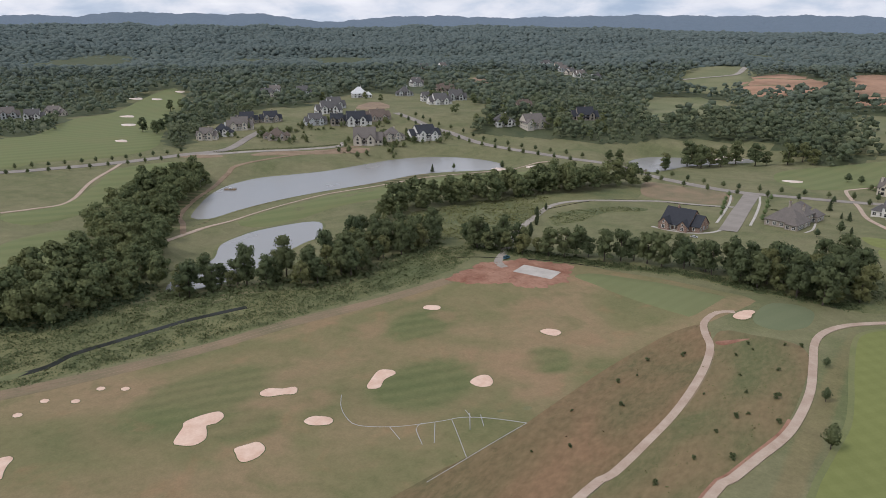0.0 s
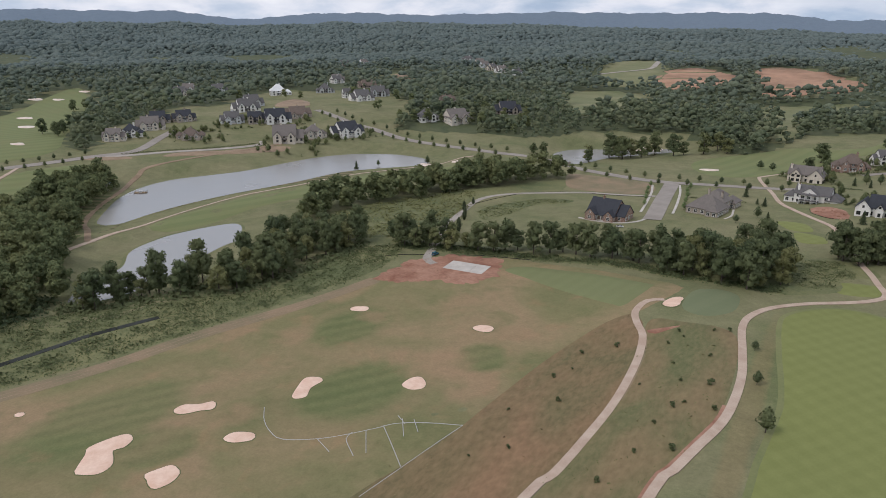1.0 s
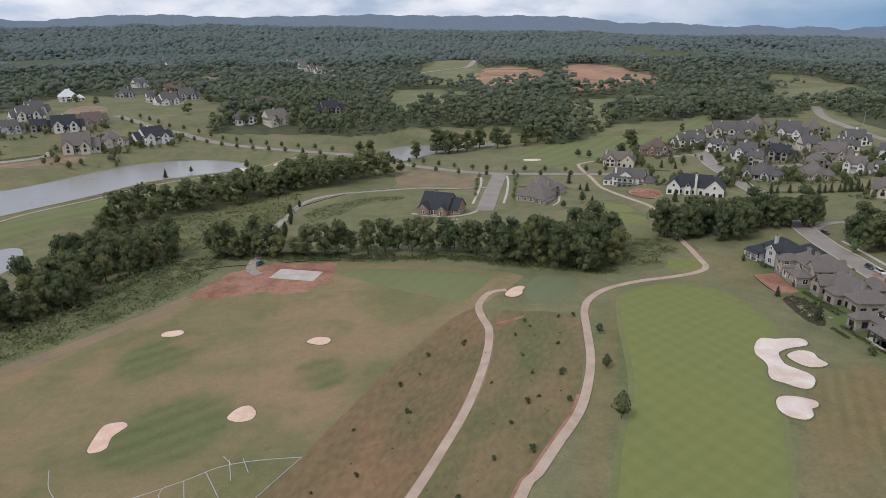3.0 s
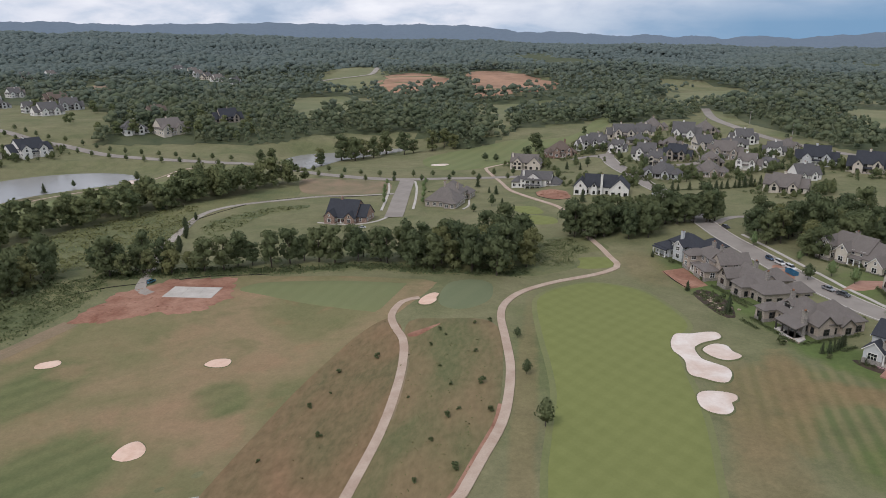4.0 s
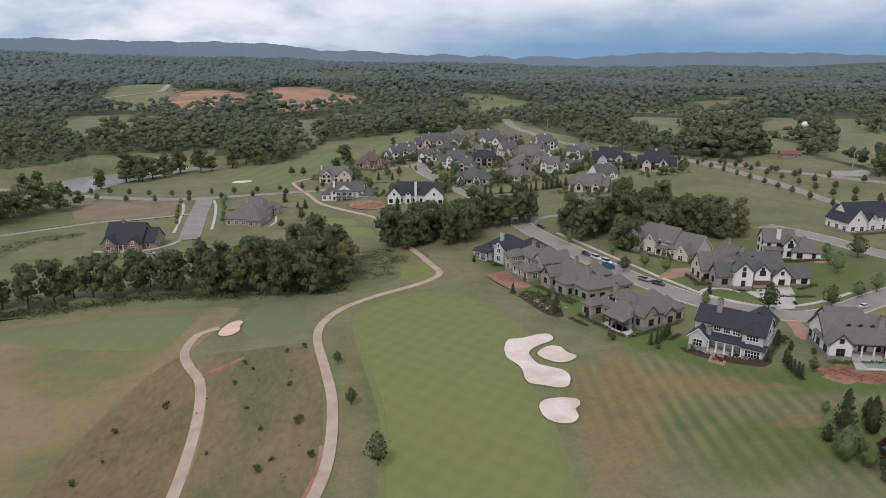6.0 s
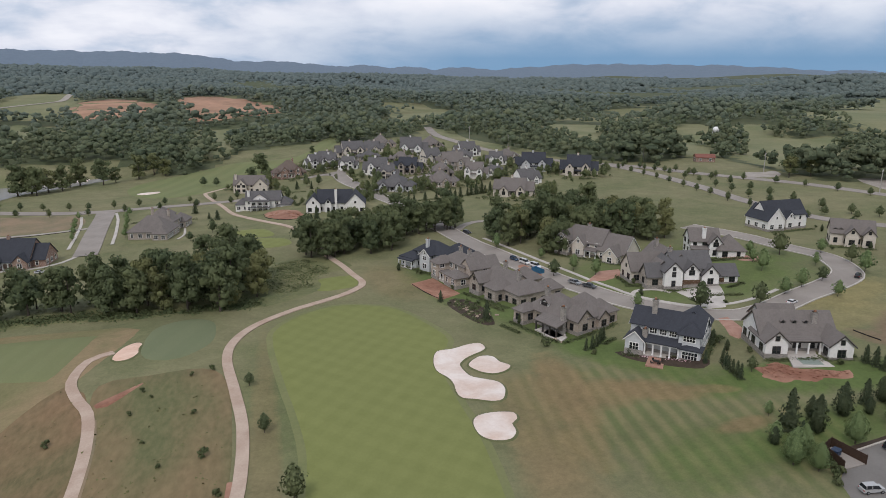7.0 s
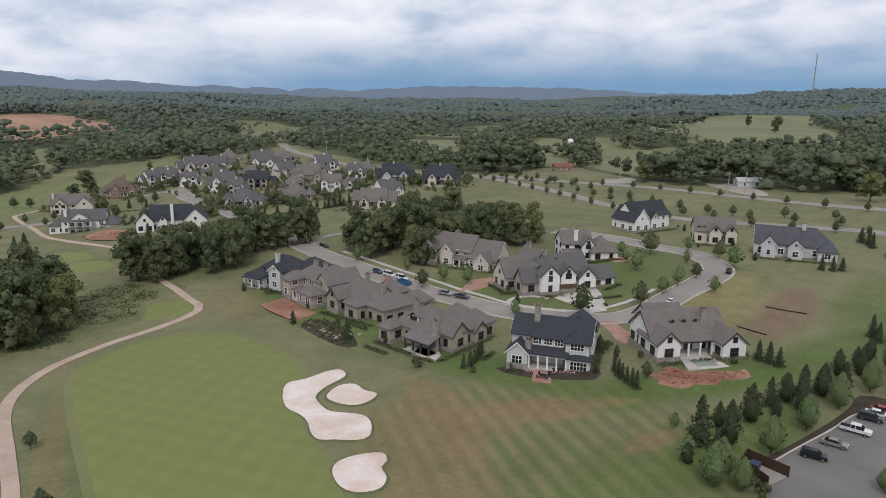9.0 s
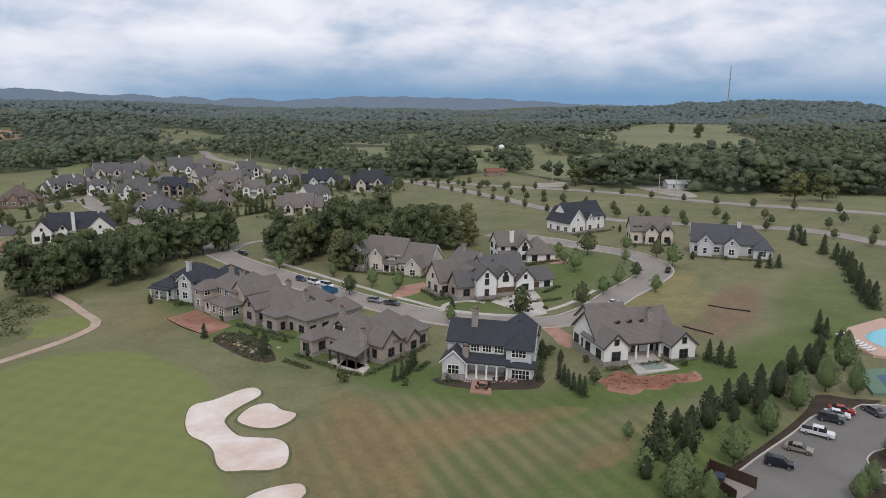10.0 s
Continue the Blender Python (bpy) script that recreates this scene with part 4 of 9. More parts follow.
BASE_STONE = masonry("grey_base_stone", ((0.20, 0.185, 0.17), (0.34, 0.31, 0.28)), (0.36, 0.33, 0.30))
TRIM = plain("white_trim_paint", (0.78, 0.77, 0.74), 0.55, 0, 0.4, 0.04)
DARK_TRIM = plain("bronze_trim", (0.055, 0.048, 0.042), 0.5, 0, 0.4, 0.1)
WOOD_DOOR = plain("stained_wood_door", (0.12, 0.070, 0.040), 0.5, 0, 0.4, 0.2, 6)
FLUE = plain("clay_flue", (0.30, 0.16, 0.10), 0.8, 0, 0.2, 0.15)


def glass_dark():
    m, t, b = shader("window_glass", 0.08, 0.0, 0.6)
    b.inputs["Base Color"].default_value = (0.018, 0.021, 0.024, 1)
    return m


GLASS = glass_dark()


class Solid:
    """Gathers boxes and prisms for one mesh."""

    def __init__(self):
        self.v, self.f = [], []

    def box(self, x0, x1, y0, y1, z0, z1):
        s = len(self.v)
        self.v += [(x, y, z) for z in (z0, z1) for x, y in ((x0, y0), (x1, y0), (x1, y1), (x0, y1))]
        self.f += [tuple(s + k for k in q) for q in ((3, 2, 1, 0), (4, 5, 6, 7), (0, 1, 5, 4), (1, 2, 6, 5), (2, 3, 7, 6), (3, 0, 4, 7))]
        return self

    def prism(self, profile, along, a0, a1):
        """A profile of (across, up), drawn along x or y from a0 to a1."""
        s, n = len(self.v), len(profile)
        put = (lambda c, a, z: (a, c, z)) if along == "x" else (lambda c, a, z: (c, a, z))
        self.v += [put(c, a, z) for a in (a0, a1) for c, z in profile]
        self.f += [tuple(range(s, s + n))[::-1], tuple(range(s + n, s + 2 * n))]
        self.f += [(s + k, s + (k + 1) % n, s + n + (k + 1) % n, s + n + k) for k in range(n)]
        return self

    def hip(self, x0, x1, y0, y1, ze, pitch, thick=0.2):
        s = len(self.v)
        w, d = x1 - x0, y1 - y0
        zr = ze + min(w, d) / 2 * pitch
        if w >= d:
            r0, r1 = (x0 + d / 2, (y0 + y1) / 2, zr), (x1 - d / 2, (y0 + y1) / 2, zr)
        else:
            r0, r1 = ((x0 + x1) / 2, y0 + w / 2, zr), ((x0 + x1) / 2, y1 - w / 2, zr)
        ring = [(x0, y0), (x1, y0), (x1, y1), (x0, y1)]
        self.v += [(x, y, ze - thick) for x, y in ring] + [(x, y, ze) for x, y in ring] + [r0, r1]
        q = [(3, 2, 1, 0)] + [(k, (k + 1) % 4, 4 + (k + 1) % 4, 4 + k) for k in range(4)]
        q += [(4, 5, 9, 8), (5, 6, 9), (6, 7, 8, 9), (7, 4, 8)] if w >= d else [(4, 5, 8), (5, 6, 9, 8), (6, 7, 9), (7, 4, 8, 9)]
        self.f += [tuple(s + k for k in p) for p in q]
        return self

    def mesh(self, name, material):
        me = mesh_of(name, self.v, self.f, material)
        bm = bmesh.new()
        bm.from_mesh(me)
        bmesh.ops.recalc_face_normals(bm, faces=bm.faces)
        bm.to_mesh(me)
        bm.free()
        return me


def part(name, solid, material, parent, label="", m=None):
    me = solid if isinstance(solid, bpy.types.Mesh) else solid.mesh(name, material)
    ob = new(name, me)
    ob.parent = parent
    if m is not None:
        ob.matrix_basis = m
    return tagged(ob, label)


OPENINGS, HOUSE_SPOTS = {}, []


def lattice(xs, zs, solid, front, back, pane_front=None):
    """One connected sheet of bars: cells between the breaks are bars, or panes set back."""
    v, f, mats, at = [], [], [], {}

    def vert(*p):
        if p not in at:
            at[p] = len(v)
            v.append(p)
        return at[p]

    nx, nz = len(xs) - 1, len(zs) - 1
    for i in range(nx):
        for k in range(nz):
            x0, x1, z0, z1 = xs[i], xs[i + 1], zs[k], zs[k + 1]
            y = front if solid(i, k) else pane_front
            if y is None:
                continue
            f.append((vert(x0, y, z0), vert(x1, y, z0), vert(x1, y, z1), vert(x0, y, z1)))
            mats.append(0 if solid(i, k) else 1)
            if not solid(i, k):
                continue
            f.append((vert(x0, back, z1), vert(x1, back, z1), vert(x1, back, z0), vert(x0, back, z0)))
            mats.append(0)
            for di, dk, a, b in ((-1, 0, (x0, z1), (x0, z0)), (1, 0, (x1, z0), (x1, z1)), (0, -1, (x0, z0), (x1, z0)), (0, 1, (x1, z1), (x0, z1))):
                p, q = i + di, k + dk
                within = 0 <= p < nx and 0 <= q < nz
                if within and solid(p, q):
                    continue
                deep = pane_front if within and pane_front is not None else back
                f.append((vert(a[0], deep, a[1]), vert(b[0], deep, b[1]), vert(b[0], y, b[1]), vert(a[0], y, a[1])))
                mats.append(0)
    return v, f, mats


def window_meshes(w, h, trim, panes, glazed):
    key = (round(w, 1), round(h, 1), trim.name, panes, glazed)
    if key not in OPENINGS:
        xs = [-w / 2 - 0.12, -w / 2]
        for k in range(1, panes):
            xs += [-w / 2 + w * k / panes - 0.045, -w / 2 + w * k / panes + 0.045]
        xs += [w / 2, w / 2 + 0.12]
        zs = [-0.12, 0, h * 0.52 - 0.03, h * 0.52 + 0.03, h, h + 0.14]
        bar = lambda i, k: i % 2 == 0 or k % 2 == 0
        v, f, mats = lattice(xs, zs, bar, -0.08, 0.04, -0.02 if glazed else None)
        me = mesh_of("window", v, f, trim)
        if glazed:
            me.materials.append(GLASS)
            me.polygons.foreach_set("material_index", mats)
        p = None if glazed else Solid().box(-w / 2 - 0.01, w / 2 + 0.01, -0.025, 0.02, 0, h).mesh("pane", GLASS)
        OPENINGS[key] = (me, p)
    return OPENINGS[key]


def window(parent, x, y, z, turn, w, h, trim, panes=2, glazed=False):
    frame_mesh, pane_mesh = window_meshes(w, h, trim, panes, glazed)
    ob = part("window", frame_mesh, None, parent, "", pose(x, y, z, 0, 0, turn))
    if pane_mesh:
        part("pane", pane_mesh, None, ob, "dark reflective window pane")
    return ob


def garage_door(parent, x, y, turn, w=2.7, h=2.3):
    s = Solid()
    for k in range(4):
        s.box(-w / 2, w / 2, -0.05, 0.03, k * h / 4 + 0.015, (k + 1) * h / 4 - 0.015)
    part("garage_door", s, WOOD_DOOR, parent, "dark stained garage door", pose(x, y, 0, 0, 0, turn))


def roof_of(s, wing, over=0.45, thick=0.22):
    x0, x1, y0, y1, eave, axis, kind, pitch = wing
    if kind == "hip":
        return s.hip(x0 - over, x1 + over, y0 - over, y1 + over, eave - over * pitch + 0.25, pitch)
    c0, c1, a0, a1 = (y0, y1, x0, x1) if axis == "x" else (x0, x1, y0, y1)
    mid, top, low = (c0 + c1) / 2, eave + (c1 - c0) / 2 * pitch + 0.2, eave - over * pitch + 0.2
    return s.prism([(c0 - over, low), (mid, top), (c1 + over, low), (c1 + over, low - thick), (mid, top - thick * 1.25), (c0 - over, low - thick)], axis, a0 - over * 0.7, a1 + over * 0.7)


def wall_of(s, wing, deep=1.6):
    x0, x1, y0, y1, eave, axis, kind, pitch = wing
    if kind == "hip":
        return s.box(x0, x1, y0, y1, -deep, eave)
    c0, c1, a0, a1 = (y0, y1, x0, x1) if axis == "x" else (x0, x1, y0, y1)
    return s.prism([(c0, -deep), (c1, -deep), (c1, eave), ((c0 + c1) / 2, eave + (c1 - c0) / 2 * pitch), (c0, eave)], axis, a0, a1)


def covered(wings, i, x, y):
    return any(k != i and w[0] - 0.05 < x < w[1] + 0.05 and w[2] - 0.05 < y < w[3] + 0.05 for k, w in enumerate(wings))


def house(label, x, y, heading, wall, roof, wings, chimneys=(), porches=(), dormers=(), garages=(), trim=TRIM, plinth=None, group="", spacing=2.9, storeys_at=5.0, name="house", z=None, roofs=None, walls=None, skip=(), far=False, extra=(), posts_of=None, dormers_of=None):
    """A home of gabled or hipped wings, in its own frame: x along its front, y into it, z up from the ground."""
    root = new(name)
    HOUSE_SPOTS.append((x, y))
    base = float(ground_z(x, y)) if z is None else z
    root.matrix_basis = pose(x, y, base, 0, 0, heading)
    for i, wing in enumerate(wings):
        part("wall", wall_of(Solid(), wing), (walls or {}).get(i, wall), root)
        part("roof", roof_of(Solid(), wing), (roofs or {}).get(i, roof), root)
        x0, x1, y0, y1, eave, axis, kind, pitch = wing
        if plinth:
            s = Solid().box(x0 - 0.08, x1 + 0.08, y0 - 0.08, y1 + 0.08, -1.6, 0.95)
            part("plinth", s, plinth, root, "stone base course")
        if kind == "gable":
            # barge boards along the gable ends
            c0, c1, ends = (y0, y1, (x0, x1)) if axis == "x" else (x0, x1, (y0, y1))
            mid, top, low, o = (c0 + c1) / 2, eave + (c1 - c0) / 2 * pitch + 0.02, eave - 0.45 * pitch + 0.02, 0.45
            for e, d in zip(ends, (-1, 1)):
                cx, cy = (e + d * 0.6, mid) if axis == "x" else (mid, e + d * 0.6)
                if covered(wings, i, cx, cy) or far:
                    continue
                s = Solid().prism([(c0 - o, low), (mid, top), (c1 + o, low), (c1 + o, low - 0.24), (mid, top - 0.3), (c0 - o, low - 0.24)], axis, *sorted((e + d * 0.325, e + d * 0.37)))
                part("bargeboard", s, trim, root)
        if i in skip:
            continue
        rows = [0.95] if eave < storeys_at else [0.95, 3.75]
        for zr in rows:
            for side in (0, 1, 3) if far else range(4):
                a0, a1 = (x0, x1) if side in (0, 2) else (y0, y1)
                n = max(1, int((a1 - a0) / spacing))
                for k in range(n):
                    a = a0 + (k + 0.5) * (a1 - a0) / n
                    px, py, turn = ((a, y0, 0), (x1, a, 90), (a, y1, 180), (x0, a, -90))[side]
                    ox, oy = ((0, -0.5), (0.5, 0), (0, 0.5), (-0.5, 0))[side]
                    if covered(wings, i, px + ox, py + oy) or any(g[0] - 1.9 < px < g[0] + 1.9 and abs(py - g[1]) < 0.6 and zr < 2 for g in garages):
                        continue
                    wide = 1.5 if (k + side + i) % 3 else 0.95
                    window(root, px, py, zr, turn, wide, 1.55 if zr < 2 else 1.3, trim, 2 if wide > 1.2 else 1, far)
        if kind == "gable" and (wing[5] == "y") and (x1 - x0) * pitch / 2 > 1.6:
            for yy, turn in ((y0, 0), (y1, 180)):
                if not covered(wings, i, (x0 + x1) / 2, yy + (-0.5 if turn == 0 else 0.5)):
                    window(root, (x0 + x1) / 2, yy, eave + 0.15, turn, 0.7, 0.9, trim, 1, far)
    for cx, cy, top in chimneys:
        s = Solid().box(cx - 0.55, cx + 0.55, cy - 0.45, cy + 0.45, 0, top).box(cx - 0.66, cx + 0.66, cy - 0.56, cy + 0.56, top - 0.25, top)
        ch = part("chimney", s, BASE_STONE if plinth else wall, root, "stone chimney with a clay flue")
        part("flue", Solid().box(cx - 0.2, cx + 0.2, cy - 0.2, cy + 0.2, top, top + 0.45), FLUE, ch)
    for px0, px1, py0, py1, h, rise, posts in porches:
        part("porch_roof", Solid().prism([(py0 - 0.3, h), (py1, h + rise), (py1, h + rise - 0.25), (py0 - 0.3, h - 0.25)], "x", px0 - 0.3, px1 + 0.3), roof, root)
        part("porch_floor", Solid().box(px0, px1, py0 - 0.2, py1, -1.2, 0.25), CONCRETE, root)
        part("beam", Solid().box(px0, px1, py0, py0 + 0.25, h - 0.6, h - 0.26), trim, root)
        for k in range(posts):
            cx = px0 + 0.15 + (px1 - px0 - 0.3) * k / max(1, posts - 1)
            part("column", Solid().box(cx - 0.15, cx + 0.15, py0, py0 + 0.3, 0.25, h - 0.6).box(cx - 0.21, cx + 0.21, py0 - 0.06, py0 + 0.36, 0.25, 0.5).box(cx - 0.21, cx + 0.21, py0 - 0.06, py0 + 0.36, h - 0.75, h - 0.6), posts_of or trim, root)
    for ex, ey, ez, turn, ew, eh, panes in extra:
        window(root, ex, ey, ez, turn, ew, eh, trim, panes)
    for dx, dy, dz, dw, dh in dormers:
        d = part("dormer", Solid().box(dx - dw / 2, dx + dw / 2, dy, dy + 3, dz - 0.6, dz + dh), dormers_of or trim, root, "small roof dormer")
        part("dormer_roof", Solid().prism([(dx - dw / 2 - 0.2, dz + dh - 0.1), (dx, dz + dh + dw * 0.4), (dx + dw / 2 + 0.2, dz + dh - 0.1), (dx + dw / 2 + 0.2, dz + dh - 0.25), (dx, dz + dh + dw * 0.4 - 0.2), (dx - dw / 2 - 0.2, dz + dh - 0.25)], "y", dy - 0.2, dy + 3), roof, d)
        window(root, dx, dy, dz + 0.1, 0, dw * 0.7, dh * 0.75, trim, 2 if dw > 1.3 else 1)
    for gx, gy, turn in garages:
        garage_door(root, gx, gy, turn)
    return tagged(root, label, "house", group)


ROW, ACROSS = "homes along the fairway", "homes across the street"
# two-storey dark-roofed home with an arcaded porch
house("two-storey pale grey house with charcoal roof and porch", 63.8, 189.3, -44, WALL_GREY, ROOF_DARK,
      [(0.3, 15.6, 2.8, 10.6, 6.1, "x", "gable", 0.7), (0, 4.0, -0.2, 5, 3.4, "y", "gable", 0.95), (11.0, 15.4, 1.2, 6, 6.0, "y", "hip", 0.85), (4.4, 10.6, 2.2, 4.0, 6.0, "x", "gable", 0.5), (11.6, 15.8, 0.1, 3, 3.0, "x", "hip", 0.3), (9, 15.6, 10, 15, 5.8, "y", "gable", 0.75)],
      chimneys=[(4.7, 5.6, 11.2), (3.9, 1.2, 5.6)], porches=[(4.1, 11.5, 0.1, 2.4, 3.3, 1.0, 5)], plinth=BASE_STONE, group=ROW, z=4.4, spacing=2.1, skip=(1, 2, 3, 4),
      extra=[(5.4, 2.2, 4.55, 0, 1.45, 1.1, 3), (7.5, 2.2, 4.55, 0, 1.45, 1.1, 3), (9.6, 2.2, 4.55, 0, 1.45, 1.1, 3), (13.2, 1.2, 4.4, 0, 2.4, 1.2, 4), (13.7, 0.1, 0.95, 0, 3.0, 1.5, 5), (2.0, -0.2, 0.95, 0, 1.9, 1.5, 3),
             (15.8, 1.5, 0.95, 90, 1.2, 1.5, 2), (0, 2.4, 0.95, -90, 1.2, 1.5, 2), (5.4, 2.8, 0.4, 0, 1.3, 2.1, 2), (7.5, 2.8, 0.4, 0, 1.6, 2.2, 2), (9.6, 2.8, 0.4, 0, 1.3, 2.1, 2), (15.4, 3.4, 4.4, 90, 1.0, 1.2, 2)])
# long taupe brick home with a covered terrace
house("taupe brick house with broad brown shingle roofs", 47.8, 216.8, -68.3, WALL_TAN, ROOF_TAUPE,
      [(1, 13, 3.5, 11, 3.8, "x", "hip", 0.88), (0, 3.4, -0.2, 5, 3.6, "y", "hip", 0.75), (10, 16.4, 9, 20, 3.9, "y", "hip", 0.78), (12.6, 16.6, 5.6, 10.6, 3.8, "x", "gable", 0.95), (0, 6, 9, 16, 3.6, "y", "hip", 0.8), (4, 11, 14, 21, 3.6, "x", "hip", 0.8), (14, 17.2, 12.4, 16, 3.4, "x", "gable", 0.9)],
      chimneys=[(4.6, 7.0, 9.0), (13.9, 3.2, 7.2)], porches=[(7.6, 14.8, 0.2, 3.6, 2.9, 1.1, 4)], dormers_of=TRIM, dormers=[(6.0, 4.6, 5.0, 2.8, 0.9)], plinth=BASE_STONE, group=ROW, trim=DARK_TRIM, z=2.8)
# taupe home with a timbered gable
house("taupe stone house with many gables beside a garden", 44.1, 246.4, -72.6, WALL_STONE, ROOF_TAUPE,
      [(2, 15, 4.5, 12, 4.1, "x", "gable", 0.85), (0.2, 5.0, 0.5, 8, 3.8, "y", "gable", 0.98), (9.2, 14.4, -0.4, 6, 4.2, "y", "hip", 0.8), (14.2, 21.2, 2.4, 12.6, 4.2, "x", "hip", 0.72), (4, 11, 11, 19, 4.0, "y", "hip", 0.8), (15, 20, 12, 19, 3.6, "y", "hip", 0.85)],
      chimneys=[(7.2, 8.3, 9.4), (15.2, 7.0, 8.8)], porches=[(5.2, 9.0, 2.2, 4.6, 3.2, 0.5, 3)], plinth=BASE_STONE, group=ROW, trim=DARK_TRIM, z=1.9)
# tan home with a balcony
house("two-storey tan brick house with a white balcony", 37.7, 265.4, -74.5, WALL_TAN, ROOF_TAUPE,
      [(0.2, 13, 4.2, 11, 5.6, "x", "hip", 0.72), (0, 4.2, -0.2, 6, 5.2, "y", "hip", 0.8), (10.4, 16, 4.5, 15, 5.6, "y", "gable", 0.95), (8.4, 15.4, -0.3, 5, 3.2, "x", "hip", 0.5), (2, 9, 10, 17, 5.2, "y", "hip", 0.72)],
      chimneys=[(5.2, 7.6, 10.0), (9.6, 8, 9.8)], porches=[(4.3, 8.4, 0.4, 3.5, 2.8, 0.2, 3)], plinth=BASE_STONE, group=ROW, z=1.2)
house("grey house with dark charcoal roofs beside tall trees", 31, 279.5, -56, WALL_GREY, ROOF_DARK,
      [(2.5, 14, 3, 11.5, 5.5, "x", "hip", 0.72), (-1.0, 6, 0, 7, 3.4, "x", "hip", 0.55), (7.6, 12, 0.2, 6, 5.6, "y", "gable", 0.85), (9, 16, 9, 18, 4.6, "y", "hip", 0.72), (12, 17, 2, 9, 3.4, "y", "hip", 0.7)],
      chimneys=[(7.2, 4.6, 9.6)], porches=[(-0.6, 5.6, -1.6, 0.1, 3.0, 0.3, 3)], group=ROW, z=1.2, trim=TRIM)
# white home round a new pool
house("white stucco house with taupe roof round a pool", 87.1, 173.6, -16, WALL_WHITE, ROOF_TAUPE,
      [(0.1, 16, 3.4, 12.2, 4.0, "x", "gable", 0.86), (0, 4.6, 0, 8, 3.7, "y", "gable", 0.95), (12.4, 17.2, -1.5, 8, 3.6, "y", "gable", 0.9), (4, 12, 12, 19, 3.6, "x", "gable", 0.85)],
      chimneys=[(12.0, 5.6, 8.3)], porches=[(4.7, 12.3, 1.6, 3.8, 3.4, 0.7, 4)], posts_of=TRIM, dormers_of=ROOF_TAUPE, dormers=[(5.4, 5.3, 5.75, 0.8, 0.6), (7.8, 5.3, 5.75, 0.8, 0.6), (10.2, 5.3, 5.75, 0.8, 0.6)], plinth=BASE_STONE, group=ROW, trim=DARK_TRIM, z=7.0)
house("cream stone house with clustered gables near a wood", 82.6, 272.1, -56, WALL_CREAM, ROOF_TAUPE,
      [(0, 5, 0, 9, 5.4, "y", "gable", 1.1), (3, 16, 3, 12, 5.0, "x", "gable", 0.95), (6.5, 10.5, 0.8, 6, 4.8, "y", "gable", 1.1), (15, 25, 2, 12, 3.6, "x", "gable", 0.95), (19, 24, -1.5, 6, 3.4, "y", "gable", 1.0)],
      chimneys=[(8.5, 8, 10.2)], porches=[(10.6, 15, 1.2, 3.2, 2.9, 0.7, 3)], plinth=BASE_STONE, group=ACROSS, z=4.4)
house("tan brick house with a steep end gable", 90.3, 240.4, -94.6, WALL_CREAM, ROOF_TAUPE,
      [(0, 7.4, 0, 13, 4.0, "y", "gable", 1.15), (-7, 10, 9, 18, 4.4, "x", "gable", 1.0), (7.2, 11.5, 3, 12, 3.5, "x", "gable", 0.9)],
      chimneys=[(-3, 12.5, 10.6)], plinth=BASE_STONE, group=ACROSS, z=4.8, trim=DARK_TRIM, walls={2: BASE_STONE})
house("white house with grey roof and a garage court", 95.2, 224.4, -10, WALL_WHITE, ROOF_GREY,
      [(0, 5.2, 0, 10, 5.4, "y", "gable", 1.0), (3.5, 15, 3.0, 12, 5.4, "x", "gable", 0.85), (11.6, 16.6, 1.6, 10, 3.8, "y", "gable", 1.05), (16, 23, 3.2, 9.2, 3.0, "x", "gable", 0.85), (6.2, 10.6, 1.4, 5, 5.0, "y", "gable", 1.0), (-4.5, 0.3, 1.5, 7, 3.6, "x", "gable", 1.1)],
      chimneys=[(4.0, 7.5, 10.4)], garages=[(7.2, 1.4, 0), (9.7, 1.4, 0), (17.6, 3.2, 0)], plinth=BASE_STONE, group=ACROSS, z=5.2, trim=DARK_TRIM, walls={5: WALL_STONE})
house("white house with brown roofs on a lawn", 118.8, 246.5, -18, WALL_WHITE, ROOF_TAUPE,
      [(0, 9.5, 3.5, 11, 5.2, "x", "gable", 0.9), (5.6, 9.6, 1.5, 8, 5.0, "y", "gable", 1.2), (8, 16.5, 0, 8.5, 3.2, "x", "hip", 0.95)],
      chimneys=[(4.4, 4.4, 9.2)], porches=[(0.2, 5.4, 1.4, 3.6, 2.9, 0.7, 4)], group=ACROSS, z=6.8, trim=DARK_TRIM)
house("white house with steep navy-black roofs", 165.0, 268.5, 3, WALL_WHITE, ROOF_DARK,
      [(2, 20, 3, 12.5, 4.6, "x", "gable", 1.15), (0, 7.5, 0.5, 12, 4.4, "y", "gable", 1.15), (9.2, 12.6, 1.4, 6, 4.6, "y", "gable", 1.2), (13.2, 18.5, 2.0, 6, 5.6, "x", "gable", 0.5)],
      group=ACROSS, plinth=BASE_STONE, z=8.0)
house("cream house with dormers behind a lawn", 170.9, 245.7, -36, WALL_CREAM, ROOF_TAUPE,
      [(0, 13, 2.5, 10, 4.4, "x", "gable", 1.05), (4.2, 8, 0, 6, 4.6, "y", "gable", 1.1), (9.4, 13, 0.6, 7, 4.6, "y", "gable", 1.1)],
      dormers=[(1.3, 3.2, 4.6, 1.1, 1.0), (3.0, 3.2, 4.6, 1.1, 1.0)], group=ACROSS, z=8.2, trim=DARK_TRIM)
